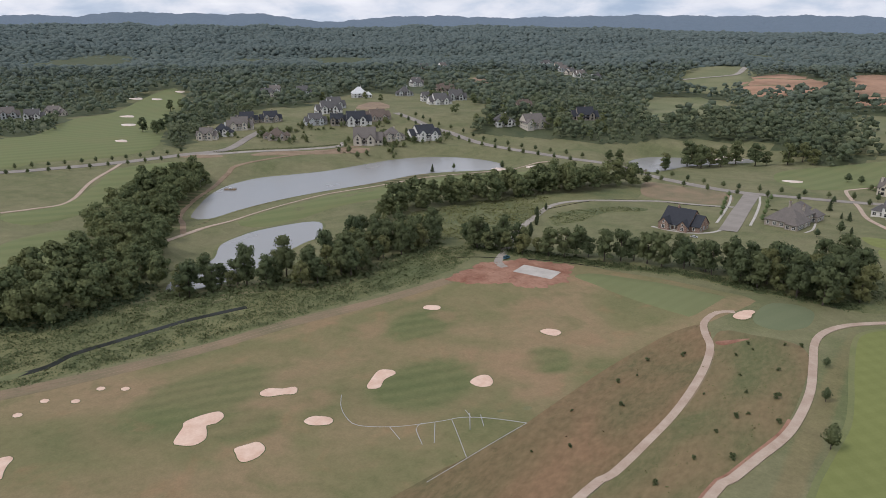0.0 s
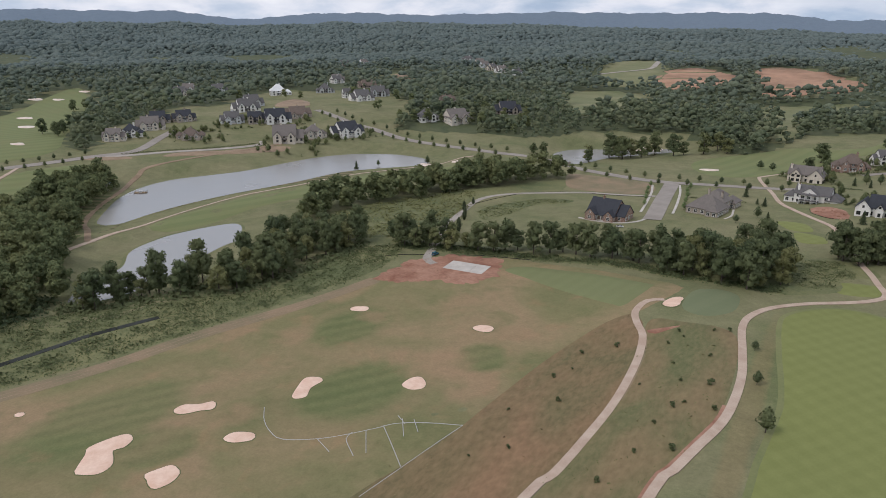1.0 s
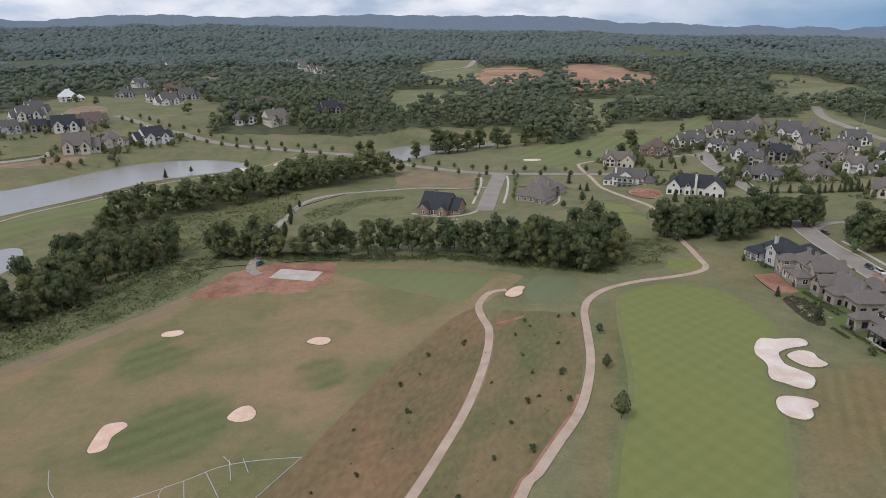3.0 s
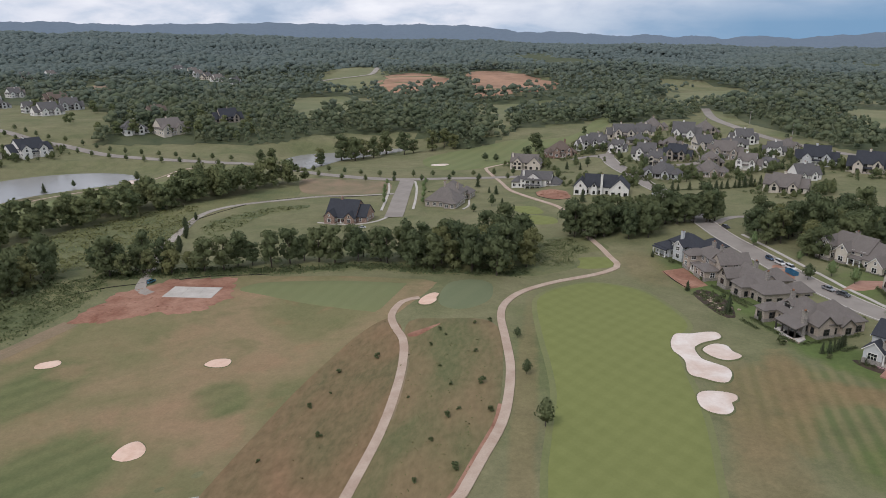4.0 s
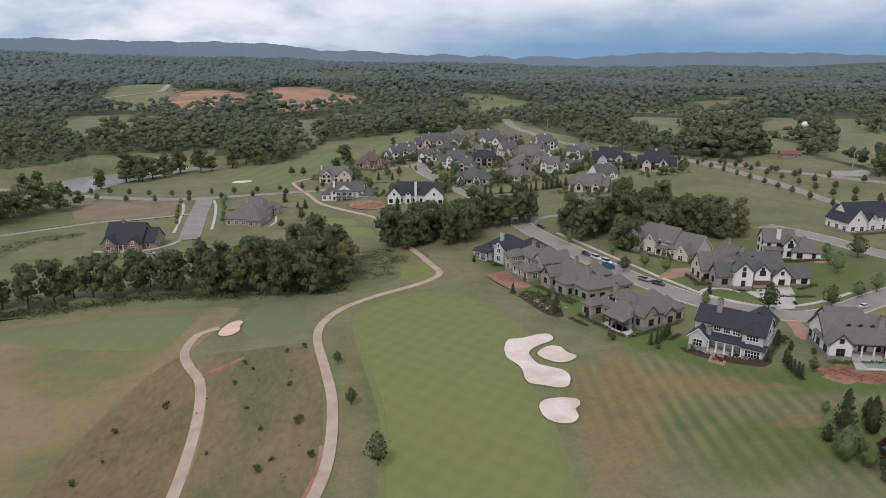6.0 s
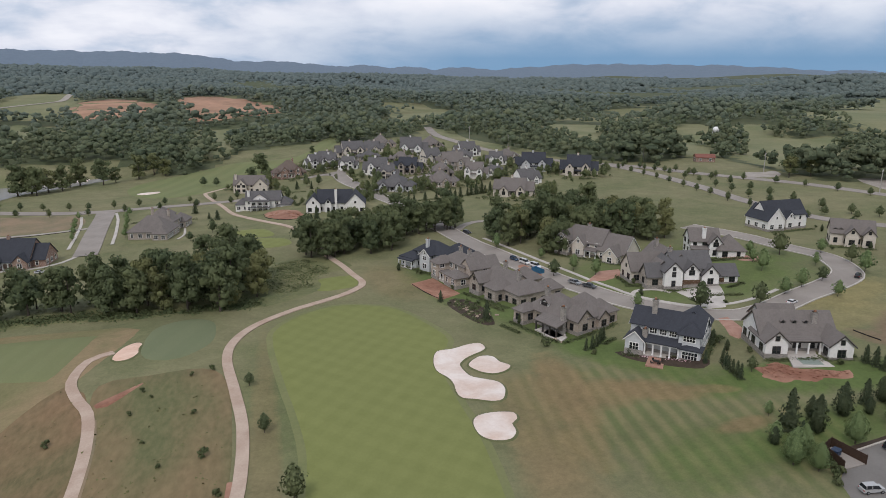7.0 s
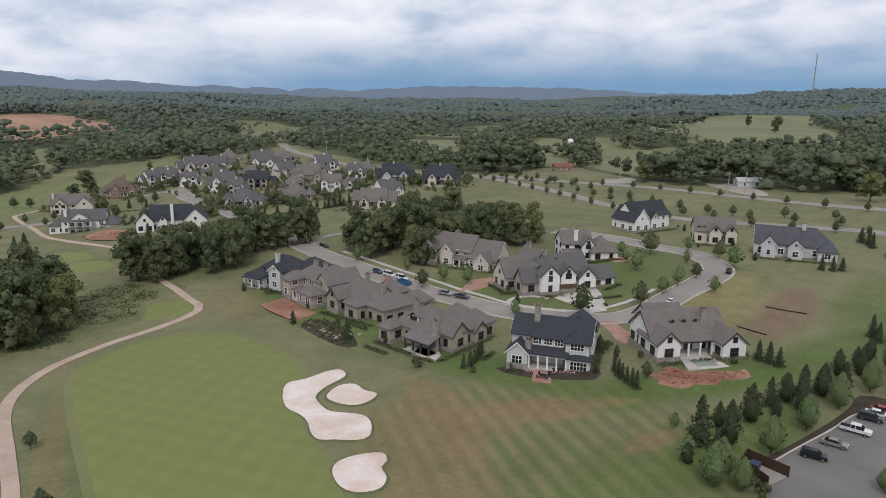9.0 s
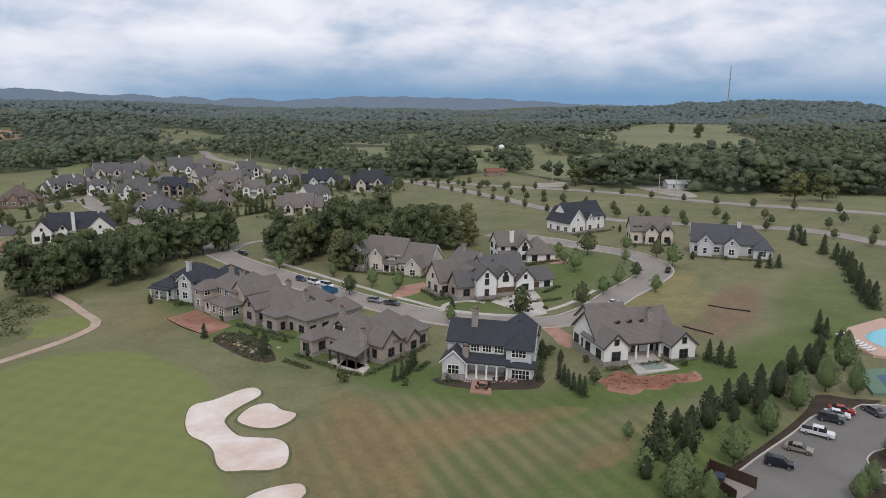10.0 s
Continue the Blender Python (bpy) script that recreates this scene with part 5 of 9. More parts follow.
house("grey stone house with slate-grey spreading roofs", 172.5, 224.0, -50, WALL_GREY, ROOF_SLATE,
      [(0, 12, 4, 13, 4.2, "x", "gable", 1.0), (8, 22, 5, 15, 3.8, "x", "hip", 0.95), (9.4, 13.4, 1.4, 7, 3.8, "y", "gable", 1.0), (2, 6, 1.2, 8, 4.2, "y", "gable", 1.1), (17.5, 22.6, 2, 8, 3.2, "y", "hip", 0.9)],
      chimneys=[(13.5, 9.5, 9.8)], group=ACROSS, z=8.4)


def suburban(label, x, y, width, heading, wall, roof, seed, group, storeys=2, hip=False, plinth=None):
    """A home further off, of three to five wings about a main block."""
    r = random.Random(seed)
    w, d, e = width, width * r.uniform(0.5, 0.62), 5.4 if storeys == 2 else 3.6
    p = r.uniform(0.8, 1.0)
    wings = [(-w * 0.32, w * 0.3, 0, d, e, "x", "hip" if hip else "gable", p)]
    a = -w * r.uniform(0.3, 0.36)
    wings.append((a, a + w * 0.22, -w * r.uniform(0.08, 0.14), d * 0.7, e - r.choice((0.0, 0.8)), "y", "hip" if hip and r.random() < 0.5 else "gable", p + 0.15))
    b = w * r.uniform(0.06, 0.12)
    wings.append((b, b + w * 0.2, -w * r.uniform(0.06, 0.12), d * 0.6, e - 0.4, "y", "gable", p + 0.2))
    wings.append((w * 0.26, w * 0.5, d * 0.1, d * 0.85, 3.2, "x", "hip" if hip else "gable", p))
    if r.random() < 0.7:
        wings.append((-w * 0.5, -w * 0.28, d * 0.2, d, 3.3, "x", "hip" if hip else "gable", p))
    if r.random() < 0.6:
        wings.append((-w * 0.1, w * 0.2, d * 0.8, d * 1.45, 3.6, "y", "hip" if hip else "gable", p))
    m = pose(0, 0, 0, 0, 0, heading) @ Vector((0, -d / 2, 0))
    porch = [(a + w * 0.23, b - 0.2, -w * 0.05, 0.1, 2.9, 0.7, 3)]
    return house(label, x + m.x, y + m.y, heading, wall, roof, wings, [(r.uniform(-0.1, 0.15) * w, d * 0.5, e + d / 2 * p + 1.1)], porch, (), (), r.choice((TRIM, TRIM, DARK_TRIM)), plinth, group, 3.4, 5.0, z=float(ground_z(x, y)), far=True)


VILLAGE, LAKE = "homes of the village beyond the lawns", "homes above the long pond"
suburban("red-brown brick house with hipped brown roof", 1, 520, 21, 15, WALL_BRICK, ROOF_BROWN, 1, VILLAGE, 2, True)
suburban("white house with grey roof among shrubs", 19, 536, 14, 25, WALL_WHITE, ROOF_GREY, 2, VILLAGE)
suburban("white two-storey house with grey roof", 29, 533, 14, -10, WALL_WHITE, ROOF_GREY, 3, VILLAGE)
suburban("pale stone house with grey clustered roofs", 49, 570, 25, 5, WALL_CREAM, ROOF_GREY, 4, VILLAGE)
suburban("tan house with low brown roofs", 77, 612, 23, 0, WALL_TAN, ROOF_TAUPE, 5, VILLAGE, 1, True)
suburban("long white house with grey roof", 92, 563, 25, -8, WALL_WHITE, ROOF_GREY, 6, VILLAGE)
suburban("grey house with a hipped roof", 57, 541, 16, 12, WALL_STONE, ROOF_GREY, 7, VILLAGE, 1, True)
suburban("white gabled house with dark roof", 55, 485, 19, -15, WALL_WHITE, ROOF_GREY, 8, VILLAGE)
suburban("grey house with steep dark gables", 73, 478, 18, -20, WALL_STONE, ROOF_DARK, 9, VILLAGE)
suburban("pale grey house with hipped roof and sun room", 55, 424, 21, -28, WALL_GREY, ROOF_GREY, 10, VILLAGE, 1, True)
suburban("tan brick house with broad hipped roof", 81, 428, 20, -20, WALL_TAN, ROOF_TAUPE, 11, VILLAGE, 1, True)
suburban("stone house with tall grey roofs", 102, 480, 21, -12, WALL_STONE, ROOF_TAUPE, 12, VILLAGE)
suburban("white house with two steep gables", 106, 444, 16, -25, WALL_WHITE, ROOF_TAUPE, 13, VILLAGE)
suburban("white house with a single tall gable", 135, 492, 14, -15, WALL_WHITE, ROOF_GREY, 14, VILLAGE)
suburban("small white outbuilding with grey roof", 120, 449, 9, -25, WALL_WHITE, ROOF_GREY, 15, VILLAGE, 1)
suburban("grey modern house with dark roof", 149, 460, 23, -20, WALL_GREY, ROOF_DARK, 16, VILLAGE)
suburban("white house with charcoal roofs by the avenue", 167, 433, 22, -25, WALL_CREAM, ROOF_DARK, 17, VILLAGE)
suburban("cream house with wide taupe roof", 107, 380, 20, -28, WALL_CREAM, ROOF_TAUPE, 18, VILLAGE, 1)
suburban("dark-roofed red brick house with gables", -104, 339, 24, -6, WALL_BRICK, ROOF_DARK, 22, VILLAGE, 1, False)
house("white house with black roofs and steep gables", 4, 373.5, -8, WALL_WHITE, ROOF_DARK,
      [(5, 21, 5, 15, 4.7, "x", "gable", 1.05), (0, 6.5, 3, 13, 4.4, "y", "gable", 1.15), (18, 27, 1.5, 15, 4.7, "y", "gable", 1.0), (8.5, 11.5, 3.2, 9, 4.7, "y", "gable", 1.35), (2, 16, 14, 20, 4.4, "x", "hip", 0.8)],
      chimneys=[(13.6, 4.4, 11.0)], group=VILLAGE, trim=DARK_TRIM, far=True)
house("white house with two-level balconies and grey roof", -29, 405, -8, WALL_WHITE, ROOF_GREY,
      [(5, 22, 3, 13, 5.8, "x", "gable", 0.75), (8, 17, 0.6, 8, 6.0, "y", "gable", 0.75), (0, 6, 4, 12, 3.6, "x", "hip", 0.8), (20, 27, 3, 14, 3.6, "x", "hip", 0.8)],
      chimneys=[(6.5, 5, 10.4)], porches=[(8, 17, -1.4, 0.6, 3.1, 0.05, 4), (8, 17, -1.4, 0.6, 6.1, 0.4, 4)], group=VILLAGE, trim=TRIM, far=True)
house("cream stone house with taupe gables", -33, 476, -8, WALL_CREAM, ROOF_TAUPE,
      [(0, 18, 3, 13, 5.0, "x", "gable", 0.95), (2, 8, 0.5, 8, 5.0, "y", "gable", 1.1), (12, 20, 1, 14, 4.8, "y", "gable", 1.0)],
      chimneys=[(1.2, 6, 10.6)], group=VILLAGE, trim=DARK_TRIM, far=True)
house("taupe stone house with layered hipped roofs", -70, 363, -12, WALL_STONE, ROOF_TAUPE,
      [(0, 17, 0, 13, 3.5, "x", "hip", 0.85), (3, 15, 11, 22, 5.4, "x", "hip", 0.75), (1, 9, 20, 33, 5.2, "y", "hip", 0.8), (10, 17, 21, 30, 3.6, "y", "hip", 0.8), (11, 17, -2.5, 5, 3.3, "y", "hip", 0.8)],
      chimneys=[(5.0, 16, 10.4), (12.6, 14, 10.0)], group=VILLAGE, trim=TRIM, far=True)
for _k, (_x, _y, _w) in enumerate([(40, 516, 13), (76, 520, 17), (95, 512, 18), (118, 520, 17), (112, 585, 20), (66, 585, 18), (130, 545, 19), (150, 515, 17), (57, 462, 13), (125, 412, 17), (88, 455, 15), (28, 556, 15)]):
    suburban(("white house with grey roof on a village lane", "stone house with taupe roof on a village lane", "cream house with grey roof on a village lane")[_k % 3], _x, _y, _w, -20 + _k * 17 % 40, (WALL_WHITE, WALL_STONE, WALL_CREAM)[_k % 3], (ROOF_GREY, ROOF_TAUPE, ROOF_GREY)[_k % 3], 120 + _k, VILLAGE, 2 - _k % 2, _k % 3 == 1)
for _k, (_x, _y, _w, _c) in enumerate([(-404, 424, 30, 3), (-396, 450, 21, 3), (-378, 472, 28, 0), (-451, 462, 28, 0), (-516, 489, 26, 0), (-602, 624, 30, 0), (-540, 520, 24, 1), (-513, 378, 23, 3), (-521, 419, 20, 2), (-460, 375, 22, 4), (-478, 436, 20, 1), (-463, 449, 19, 2), (-450, 490, 24, 4), (-571, 674, 22, 1), (-475, 622, 26, 0), (-489, 672, 26, 1), (-568, 756, 24, 4), (-345, 550, 24, 0), (-318, 558, 30, 3), (-297, 624, 26, 2), (-390, 664, 18, 4), (-500, 350, 18, 0), (-534, 402, 20, 2), (-496, 332, 17, 3), (-508, 640, 20, 0)]):
    _wall, _roof, _txt = ((WALL_WHITE, ROOF_GREY, "white house with grey roof above the pond"), (WALL_GREY, ROOF_GREY, "grey house with grey roof among trees"), (WALL_STONE, ROOF_DARK, "stone house with dark roof among trees"), (WALL_CREAM, ROOF_TAUPE, "cream house with taupe roofs above the pond"), (WALL_TAN, ROOF_BROWN, "tan brick house with brown roof"))[_c]
    if _k in (2, 3, 21):
        _roof, _txt = ROOF_DARK, "white house with black roof above the pond"
    if _k == 5:
        _roof, _txt = plain("white_metal_roof", (0.66, 0.66, 0.65), 0.5, 0.1, 0.4, 0.05), "white house with a white metal roof"
    suburban(_txt, _x, _y, _w, 40 + (_k * 37) % 25, _wall, _roof, 40 + _k, LAKE, 1 if _c == 4 else 2, _k % 4 == 1)
for _k, (_x, _y) in enumerate([(-643, 1174), (-574, 1109), (-548, 1088), (-521, 1069), (-485, 1050), (-600, 1140), (-640, 780), (-655, 800), (-700, 560), (-720, 590), (-690, 610), (-760, 330), (-740, 300), (-775, 290), (-800, 1000), (-780, 1030)]):
    suburban("pale distant house among the woods", _x, _y, 22, 30 + _k * 23 % 50, (WALL_WHITE, WALL_GREY, WALL_CREAM)[_k % 3], (ROOF_GREY, ROOF_TAUPE)[_k % 2], 80 + _k, "distant homes among the woods")
# ---- trees ----
BARK = surface("tree_bark", ((0.055, 0.042, 0.032), (0.13, 0.105, 0.085)), ((0.06, 0.047, 0.036), (0.12, 0.10, 0.08)), 5.0, 0.8, bump=0.7, depth=0.03)
LEAF_OAK = leaf("oak_leaves", (0.066, 0.090, 0.049), (0.132, 0.163, 0.082), (0.168, 0.186, 0.089))
LEAF_MAPLE = leaf("maple_leaves", (0.115, 0.168, 0.076), (0.228, 0.296, 0.134), (0.195, 0.252, 0.112))
LEAF_PALE = leaf("willow_leaves", (0.110, 0.128, 0.060), (0.215, 0.228, 0.108), (0.225, 0.222, 0.098))
LEAF_EVERGREEN = leaf("evergreen_needles", (0.042, 0.060, 0.036), (0.092, 0.117, 0.062), (0.085, 0.10, 0.052))
LEAF_SHRUB = leaf("shrub_leaves", (0.070, 0.093, 0.044), (0.130, 0.156, 0.072), (0.140, 0.152, 0.072))
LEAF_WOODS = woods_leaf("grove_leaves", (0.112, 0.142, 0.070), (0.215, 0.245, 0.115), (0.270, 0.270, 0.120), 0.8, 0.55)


def quick_mesh(name, v, f, material, smooth=False, normals=None):
    me = bpy.data.meshes.new(name)
    n = f.shape[1]
    me.vertices.add(len(v))
    me.vertices.foreach_set("co", v.astype(np.float32).ravel())
    me.loops.add(f.size)
    me.loops.foreach_set("vertex_index", f.astype(np.int32).ravel())
    me.polygons.add(len(f))
    me.polygons.foreach_set("loop_start", np.arange(0, f.size, n, dtype=np.int32))
    me.polygons.foreach_set("use_smooth", np.full(len(f), smooth))
    me.materials.append(material)
    me.update(calc_edges=True)
    me.validate()
    if normals is not None:
        me.normals_split_custom_set_from_vertices(normals.astype(np.float32))
    return me


def ball(steps):
    """Unit vertices and faces of an icosahedron, split that many times."""
    bm = bmesh.new()
    bmesh.ops.create_icosphere(bm, subdivisions=steps + 1, radius=1.0)
    v = np.array([p.co[:] for p in bm.verts])
    f = np.array([[q.index for q in p.verts] for p in bm.faces])
    bm.free()
    return v, f


BALLS = [ball(k) for k in range(3)]
BALLS[0] = (BALLS[0][0], np.array([t for t in BALLS[0][1] if BALLS[0][0][t].mean(0)[2] > -0.4]))


def tufts(rng, centres, normals, size, jitter=0.5):
    """Bent leaf clumps, two facets each, about the given places. Returns vertices, faces and soft normals."""
    n = len(centres)
    nrm = normals + rng.normal(0, jitter, (n, 3))
    nrm /= np.linalg.norm(nrm, axis=1)[:, None] + 1e-9
    ref = rng.normal(0, 1, (n, 3))
    u = np.cross(nrm, ref)
    u /= np.linalg.norm(u, axis=1)[:, None] + 1e-9
    v = np.cross(nrm, u)
    s = size * rng.uniform(0.6, 1.4, n)[:, None]
    bend = nrm * s * 0.3
    pts = np.stack([centres + u * s - bend, centres + v * s * 0.7 + bend * 0.3, centres - u * s * 0.9 - bend, centres - v * s * 0.8 + bend * 0.3], 1).reshape(-1, 3)
    a = np.arange(n) * 4
    soft = normals / (np.linalg.norm(normals, axis=1)[:, None] + 1e-9) + rng.normal(0, 0.2, (n, 3)) + np.array([0, 0, 0.3])
    soft /= np.linalg.norm(soft, axis=1)[:, None] + 1e-9
    return pts, np.concatenate([np.stack([a, a + 1, a + 3], 1), np.stack([a + 1, a + 2, a + 3], 1)]), np.repeat(soft, 4, 0)


def foliage(rng, height, radius, base, lobes, count, size, kind, steps, core=0.74):
    """A whole crown: rounded inner masses of leaves with small clumps standing out all over them."""
    LOBES.clear()
    c, nr = crown_points(rng, height, radius, base, lobes, count, kind)
    v, f, n = tufts(rng, c, nr, size)
    vs, fs, ns, off = [v], [f], [n], len(v)
    bv, bf = BALLS[steps]
    for mid, lr in LOBES:
        d = bv * lr * core * np.array([1, 1, 0.85]) * rng.uniform(0.72, 1.08, len(bv))[:, None]
        vs.append(mid + d), fs.append(bf + off), ns.append(bv + rng.normal(0, 0.15, bv.shape) + np.array([0, 0, 0.15]))
        off += len(bv)
    if kind != "lobes":
        bv, bf = BALLS[2 if count > 500 else 1]
        h = (bv[:, 2] + 1) / 2
        if kind == "cone":
            r = radius * 0.62 * (1 - h) ** 0.75 * np.minimum(1, h * 12)
        else:
            r = radius * 0.66 * np.sin(np.pi * np.clip(h, 0.01, 0.99) ** 0.62) ** 0.8
        r = r * rng.uniform(0.85, 1.0, len(bv))
        flat = bv[:, :2] / (np.linalg.norm(bv[:, :2], axis=1)[:, None] + 1e-6)
        vs.append(np.column_stack([flat * r[:, None], base + h * (height - base) * 0.94])), fs.append(bf + off)
        ns.append(bv * np.array([1, 1, 0.7]) + np.array([0, 0, 0.3]))
    n = np.concatenate(ns)
    return np.concatenate(vs), np.concatenate(fs), n / np.linalg.norm(n, axis=1)[:, None]


LOBES = []


def crown_points(rng, height, radius, base, lobes, count, kind):
    """Places and outward ways on the lobes of a crown."""
    c, nr = [], []
    if kind == "cone":
        h = rng.uniform(0, 1, count) ** 1.35
        a = rng.uniform(0, math.tau, count)
        wave = 1 + 0.26 * np.sin(a * 5 + h * 17) + 0.22 * np.sin(h * 31 + a * 2) + 0.15 * np.sin(a * 3 - h * 11)
        r = radius * (1 - h) ** 0.75 * wave * np.sqrt(rng.uniform(0.45, 1, count)) + 0.08
        c = np.column_stack([r * np.cos(a), r * np.sin(a), base + h * (height - base)])
        nr = np.column_stack([np.cos(a), np.sin(a), np.full(count, 0.45)])
        return c, nr
    if kind == "egg":
        phase = rng.uniform(0, math.tau, 3)
        d = rng.normal(0, 1, (count, 3))
        d /= np.linalg.norm(d, axis=1)[:, None]
        h = (d[:, 2] + 1) / 2
        a = np.arctan2(d[:, 1], d[:, 0])
        wave = 1 + 0.15 * np.sin(3 * a + 4 * h + phase[0]) + 0.12 * np.sin(7 * a - 9 * h + phase[1]) + 0.10 * np.sin(15 * h + 2 * a + phase[2])
        r = radius * np.sin(np.pi * np.clip(h, 0.01, 0.99) ** 0.62) ** 0.8 * wave * rng.uniform(0.66, 1.1, count)
        c = np.column_stack([r * np.cos(a), r * np.sin(a), base + h * (height - base)])
        return c, d + np.array([0, 0, 0.2])
    per = count // lobes
    for k in range(lobes):
        a = rng.uniform(0, math.tau)
        f = math.sqrt(rng.uniform(0, 1)) if k else 0.0
        z = rng.uniform(0.10, 0.80) if k else 0.74
        reach = radius * 0.62 * math.sqrt(max(0.05, 1 - (2 * z - 0.8) ** 2))
        mid = np.array([reach * f * math.cos(a), reach * f * math.sin(a), base + z * (height - base)])
        lr = radius * rng.uniform(0.3, 0.46) * (1 if lobes < 14 else 0.86)
        LOBES.append((mid, lr))
        d = rng.normal(0, 1, (per, 3))
        d /= np.linalg.norm(d, axis=1)[:, None]
        d[:, 2] = np.where(d[:, 2] < -0.45, -d[:, 2], d[:, 2])
        c.append(mid + d * lr * np.array([1, 1, 0.85]) * rng.uniform(0.78, 1.16, per)[:, None])
        nr.append(d)
    c = np.concatenate(c)
    c[:, 2] = np.clip(c[:, 2], base * 0.75, height)
    return c, np.concatenate(nr)


def limb_mesh(name, rng, height, thick, limbs, reach):
    """A tapered, slightly bent trunk with limbs."""
    verts, faces = [], []

    def tube(path, radii, sides=7):
        start = len(verts)
        for p, r in zip(path, radii):
            for k in range(sides):
                a = math.tau * k / sides
                verts.append((p[0] + r * math.cos(a), p[1] + r * math.sin(a), p[2]))
        for j in range(len(path) - 1):
            for k in range(sides):
                b = start + j * sides
                faces.append((b + k, b + (k + 1) % sides, b + sides + (k + 1) % sides, b + sides + k))

    lean = rng.normal(0, 0.03, 2) * height
    levels = np.linspace(0, 1, 5)
    tube([(lean[0] * u * u, lean[1] * u * u, -0.4 + u * (height * 0.8 + 0.4)) for u in levels], [thick * (1.25 if u == 0 else 1 - 0.8 * u) for u in levels])
    for k in range(limbs):
        a, z = rng.uniform(0, math.tau), height * rng.uniform(0.28, 0.6)
        tip = (reach * math.cos(a), reach * math.sin(a), z + reach * rng.uniform(0.5, 0.9))
        mid = (tip[0] * 0.5, tip[1] * 0.5, z + (tip[2] - z) * 0.35)
        tube([(0, 0, z), mid, tip], [thick * 0.42, thick * 0.28, thick * 0.08], 5)
    return mesh_of(name, verts, faces, BARK, True)


TREE_KINDS, CROWNS = {}, {}


def tree_kind(key, count, height, radius, base, lobes, tuft_count, size, material, kind="lobes", thick=0.3, limbs=5, seed=0, steps=1):
    """Some trees of a kind, each a pair of trunk and crown meshes."""
    TREE_KINDS[key] = []
    for k in range(count):
        rng = np.random.default_rng(seed + k)
        h, r = height * rng.uniform(0.9, 1.1), radius * rng.uniform(0.9, 1.12)
        v, f, soft = foliage(rng, h, r, base, lobes, tuft_count, size, kind, steps)
        me = quick_mesh("crown", v, f, material, True, soft)
        CROWNS[me.name] = (v, f, soft)
        TREE_KINDS[key].append((limb_mesh("trunk", rng, h, thick, limbs, r * 0.55), me))


tree_kind("broad", 7, 14.0, 5.4, 0.6, 26, 1250, 0.38, LEAF_OAK, seed=10, thick=0.3, steps=0)
tree_kind("pale", 3, 12.0, 4.7, 0.5, 20, 1050, 0.34, LEAF_PALE, seed=30, thick=0.26, steps=0)
tree_kind("belt", 6, 14.0, 5.4, 0.5, 18, 560, 0.52, LEAF_WOODS, seed=20, steps=0)
tree_kind("maple", 4, 8.2, 2.3, 1.1, 1, 1700, 0.19, LEAF_MAPLE, "egg", seed=40, thick=0.16, limbs=4)
tree_kind("cedar", 6, 6.9, 1.62, 0.25, 1, 1000, 0.19, LEAF_EVERGREEN, "cone", seed=50, thick=0.14, limbs=0)
tree_kind("juniper", 6, 6.4, 1.52, 0.2, 1, 1000, 0.18, LEAF_EVERGREEN, "egg", seed=55, thick=0.13, limbs=0)
tree_kind("arborvitae", 3, 3.8, 0.72, 0.1, 1, 420, 0.13, LEAF_EVERGREEN, "cone", seed=60, thick=0.07, limbs=0)
tree_kind("street", 4, 5.0, 1.75, 1.2, 1, 260, 0.26, LEAF_OAK, "egg", seed=70, thick=0.11, limbs=4)
tree_kind("sapling", 3, 4.0, 1.35, 1.0, 1, 200, 0.22, LEAF_MAPLE, "egg", seed=80, thick=0.07, limbs=4)
tree_kind("shrub", 4, 1.5, 1.1, 0.1, 6, 150, 0.2, LEAF_SHRUB, seed=90, thick=0.05, limbs=2, steps=0)
_tree_rng = np.random.default_rng(5)


def tree(key, x, y, scale=1.0, label="", category="tree", group="", name="tree", tall=1.0, sink=0.0):
    trunk, crown = TREE_KINDS[key][_tree_rng.integers(len(TREE_KINDS[key]))]
    root = new(name)
    s = scale * _tree_rng.uniform(0.93, 1.07)
    root.matrix_basis = pose(x, y, float(ground_z(x, y)) - sink, 0, 0, _tree_rng.uniform(0, 360)) @ Matrix.Diagonal((s, s, s * tall, 1))
    for n, me in (("trunk", trunk), ("crown", crown)):
        ob = new(n, me)
        ob.parent = root
    return tagged(root, label, category, group)


def joined_trees(places, label, material):
    """Trees too many and too far to tell apart, in one mesh."""
    vs, fs, ns, off = [], [], [], 0
    rng = np.random.default_rng(len(places))
    for key, x, y, s in places:
        me = TREE_KINDS[key][rng.integers(len(TREE_KINDS[key]))][1]
        v, f, nn = CROWNS[me.name]
        a = rng.uniform(0, math.tau)
        ca, sa = math.cos(a), math.sin(a)
        ns.append(np.column_stack([nn[:, 0] * ca - nn[:, 1] * sa, nn[:, 0] * sa + nn[:, 1] * ca, nn[:, 2]]))
        vs.append(np.column_stack([(v[:, 0] * ca - v[:, 1] * sa) * s + x, (v[:, 0] * sa + v[:, 1] * ca) * s + y, v[:, 2] * s + float(ground_z(x, y))]))
        fs.append(f + off)
        off += len(v)
    tagged(new("woods", quick_mesh("woods", np.concatenate(vs), np.concatenate(fs), material, True, np.concatenate(ns))), label, "woods", "", "stuff")


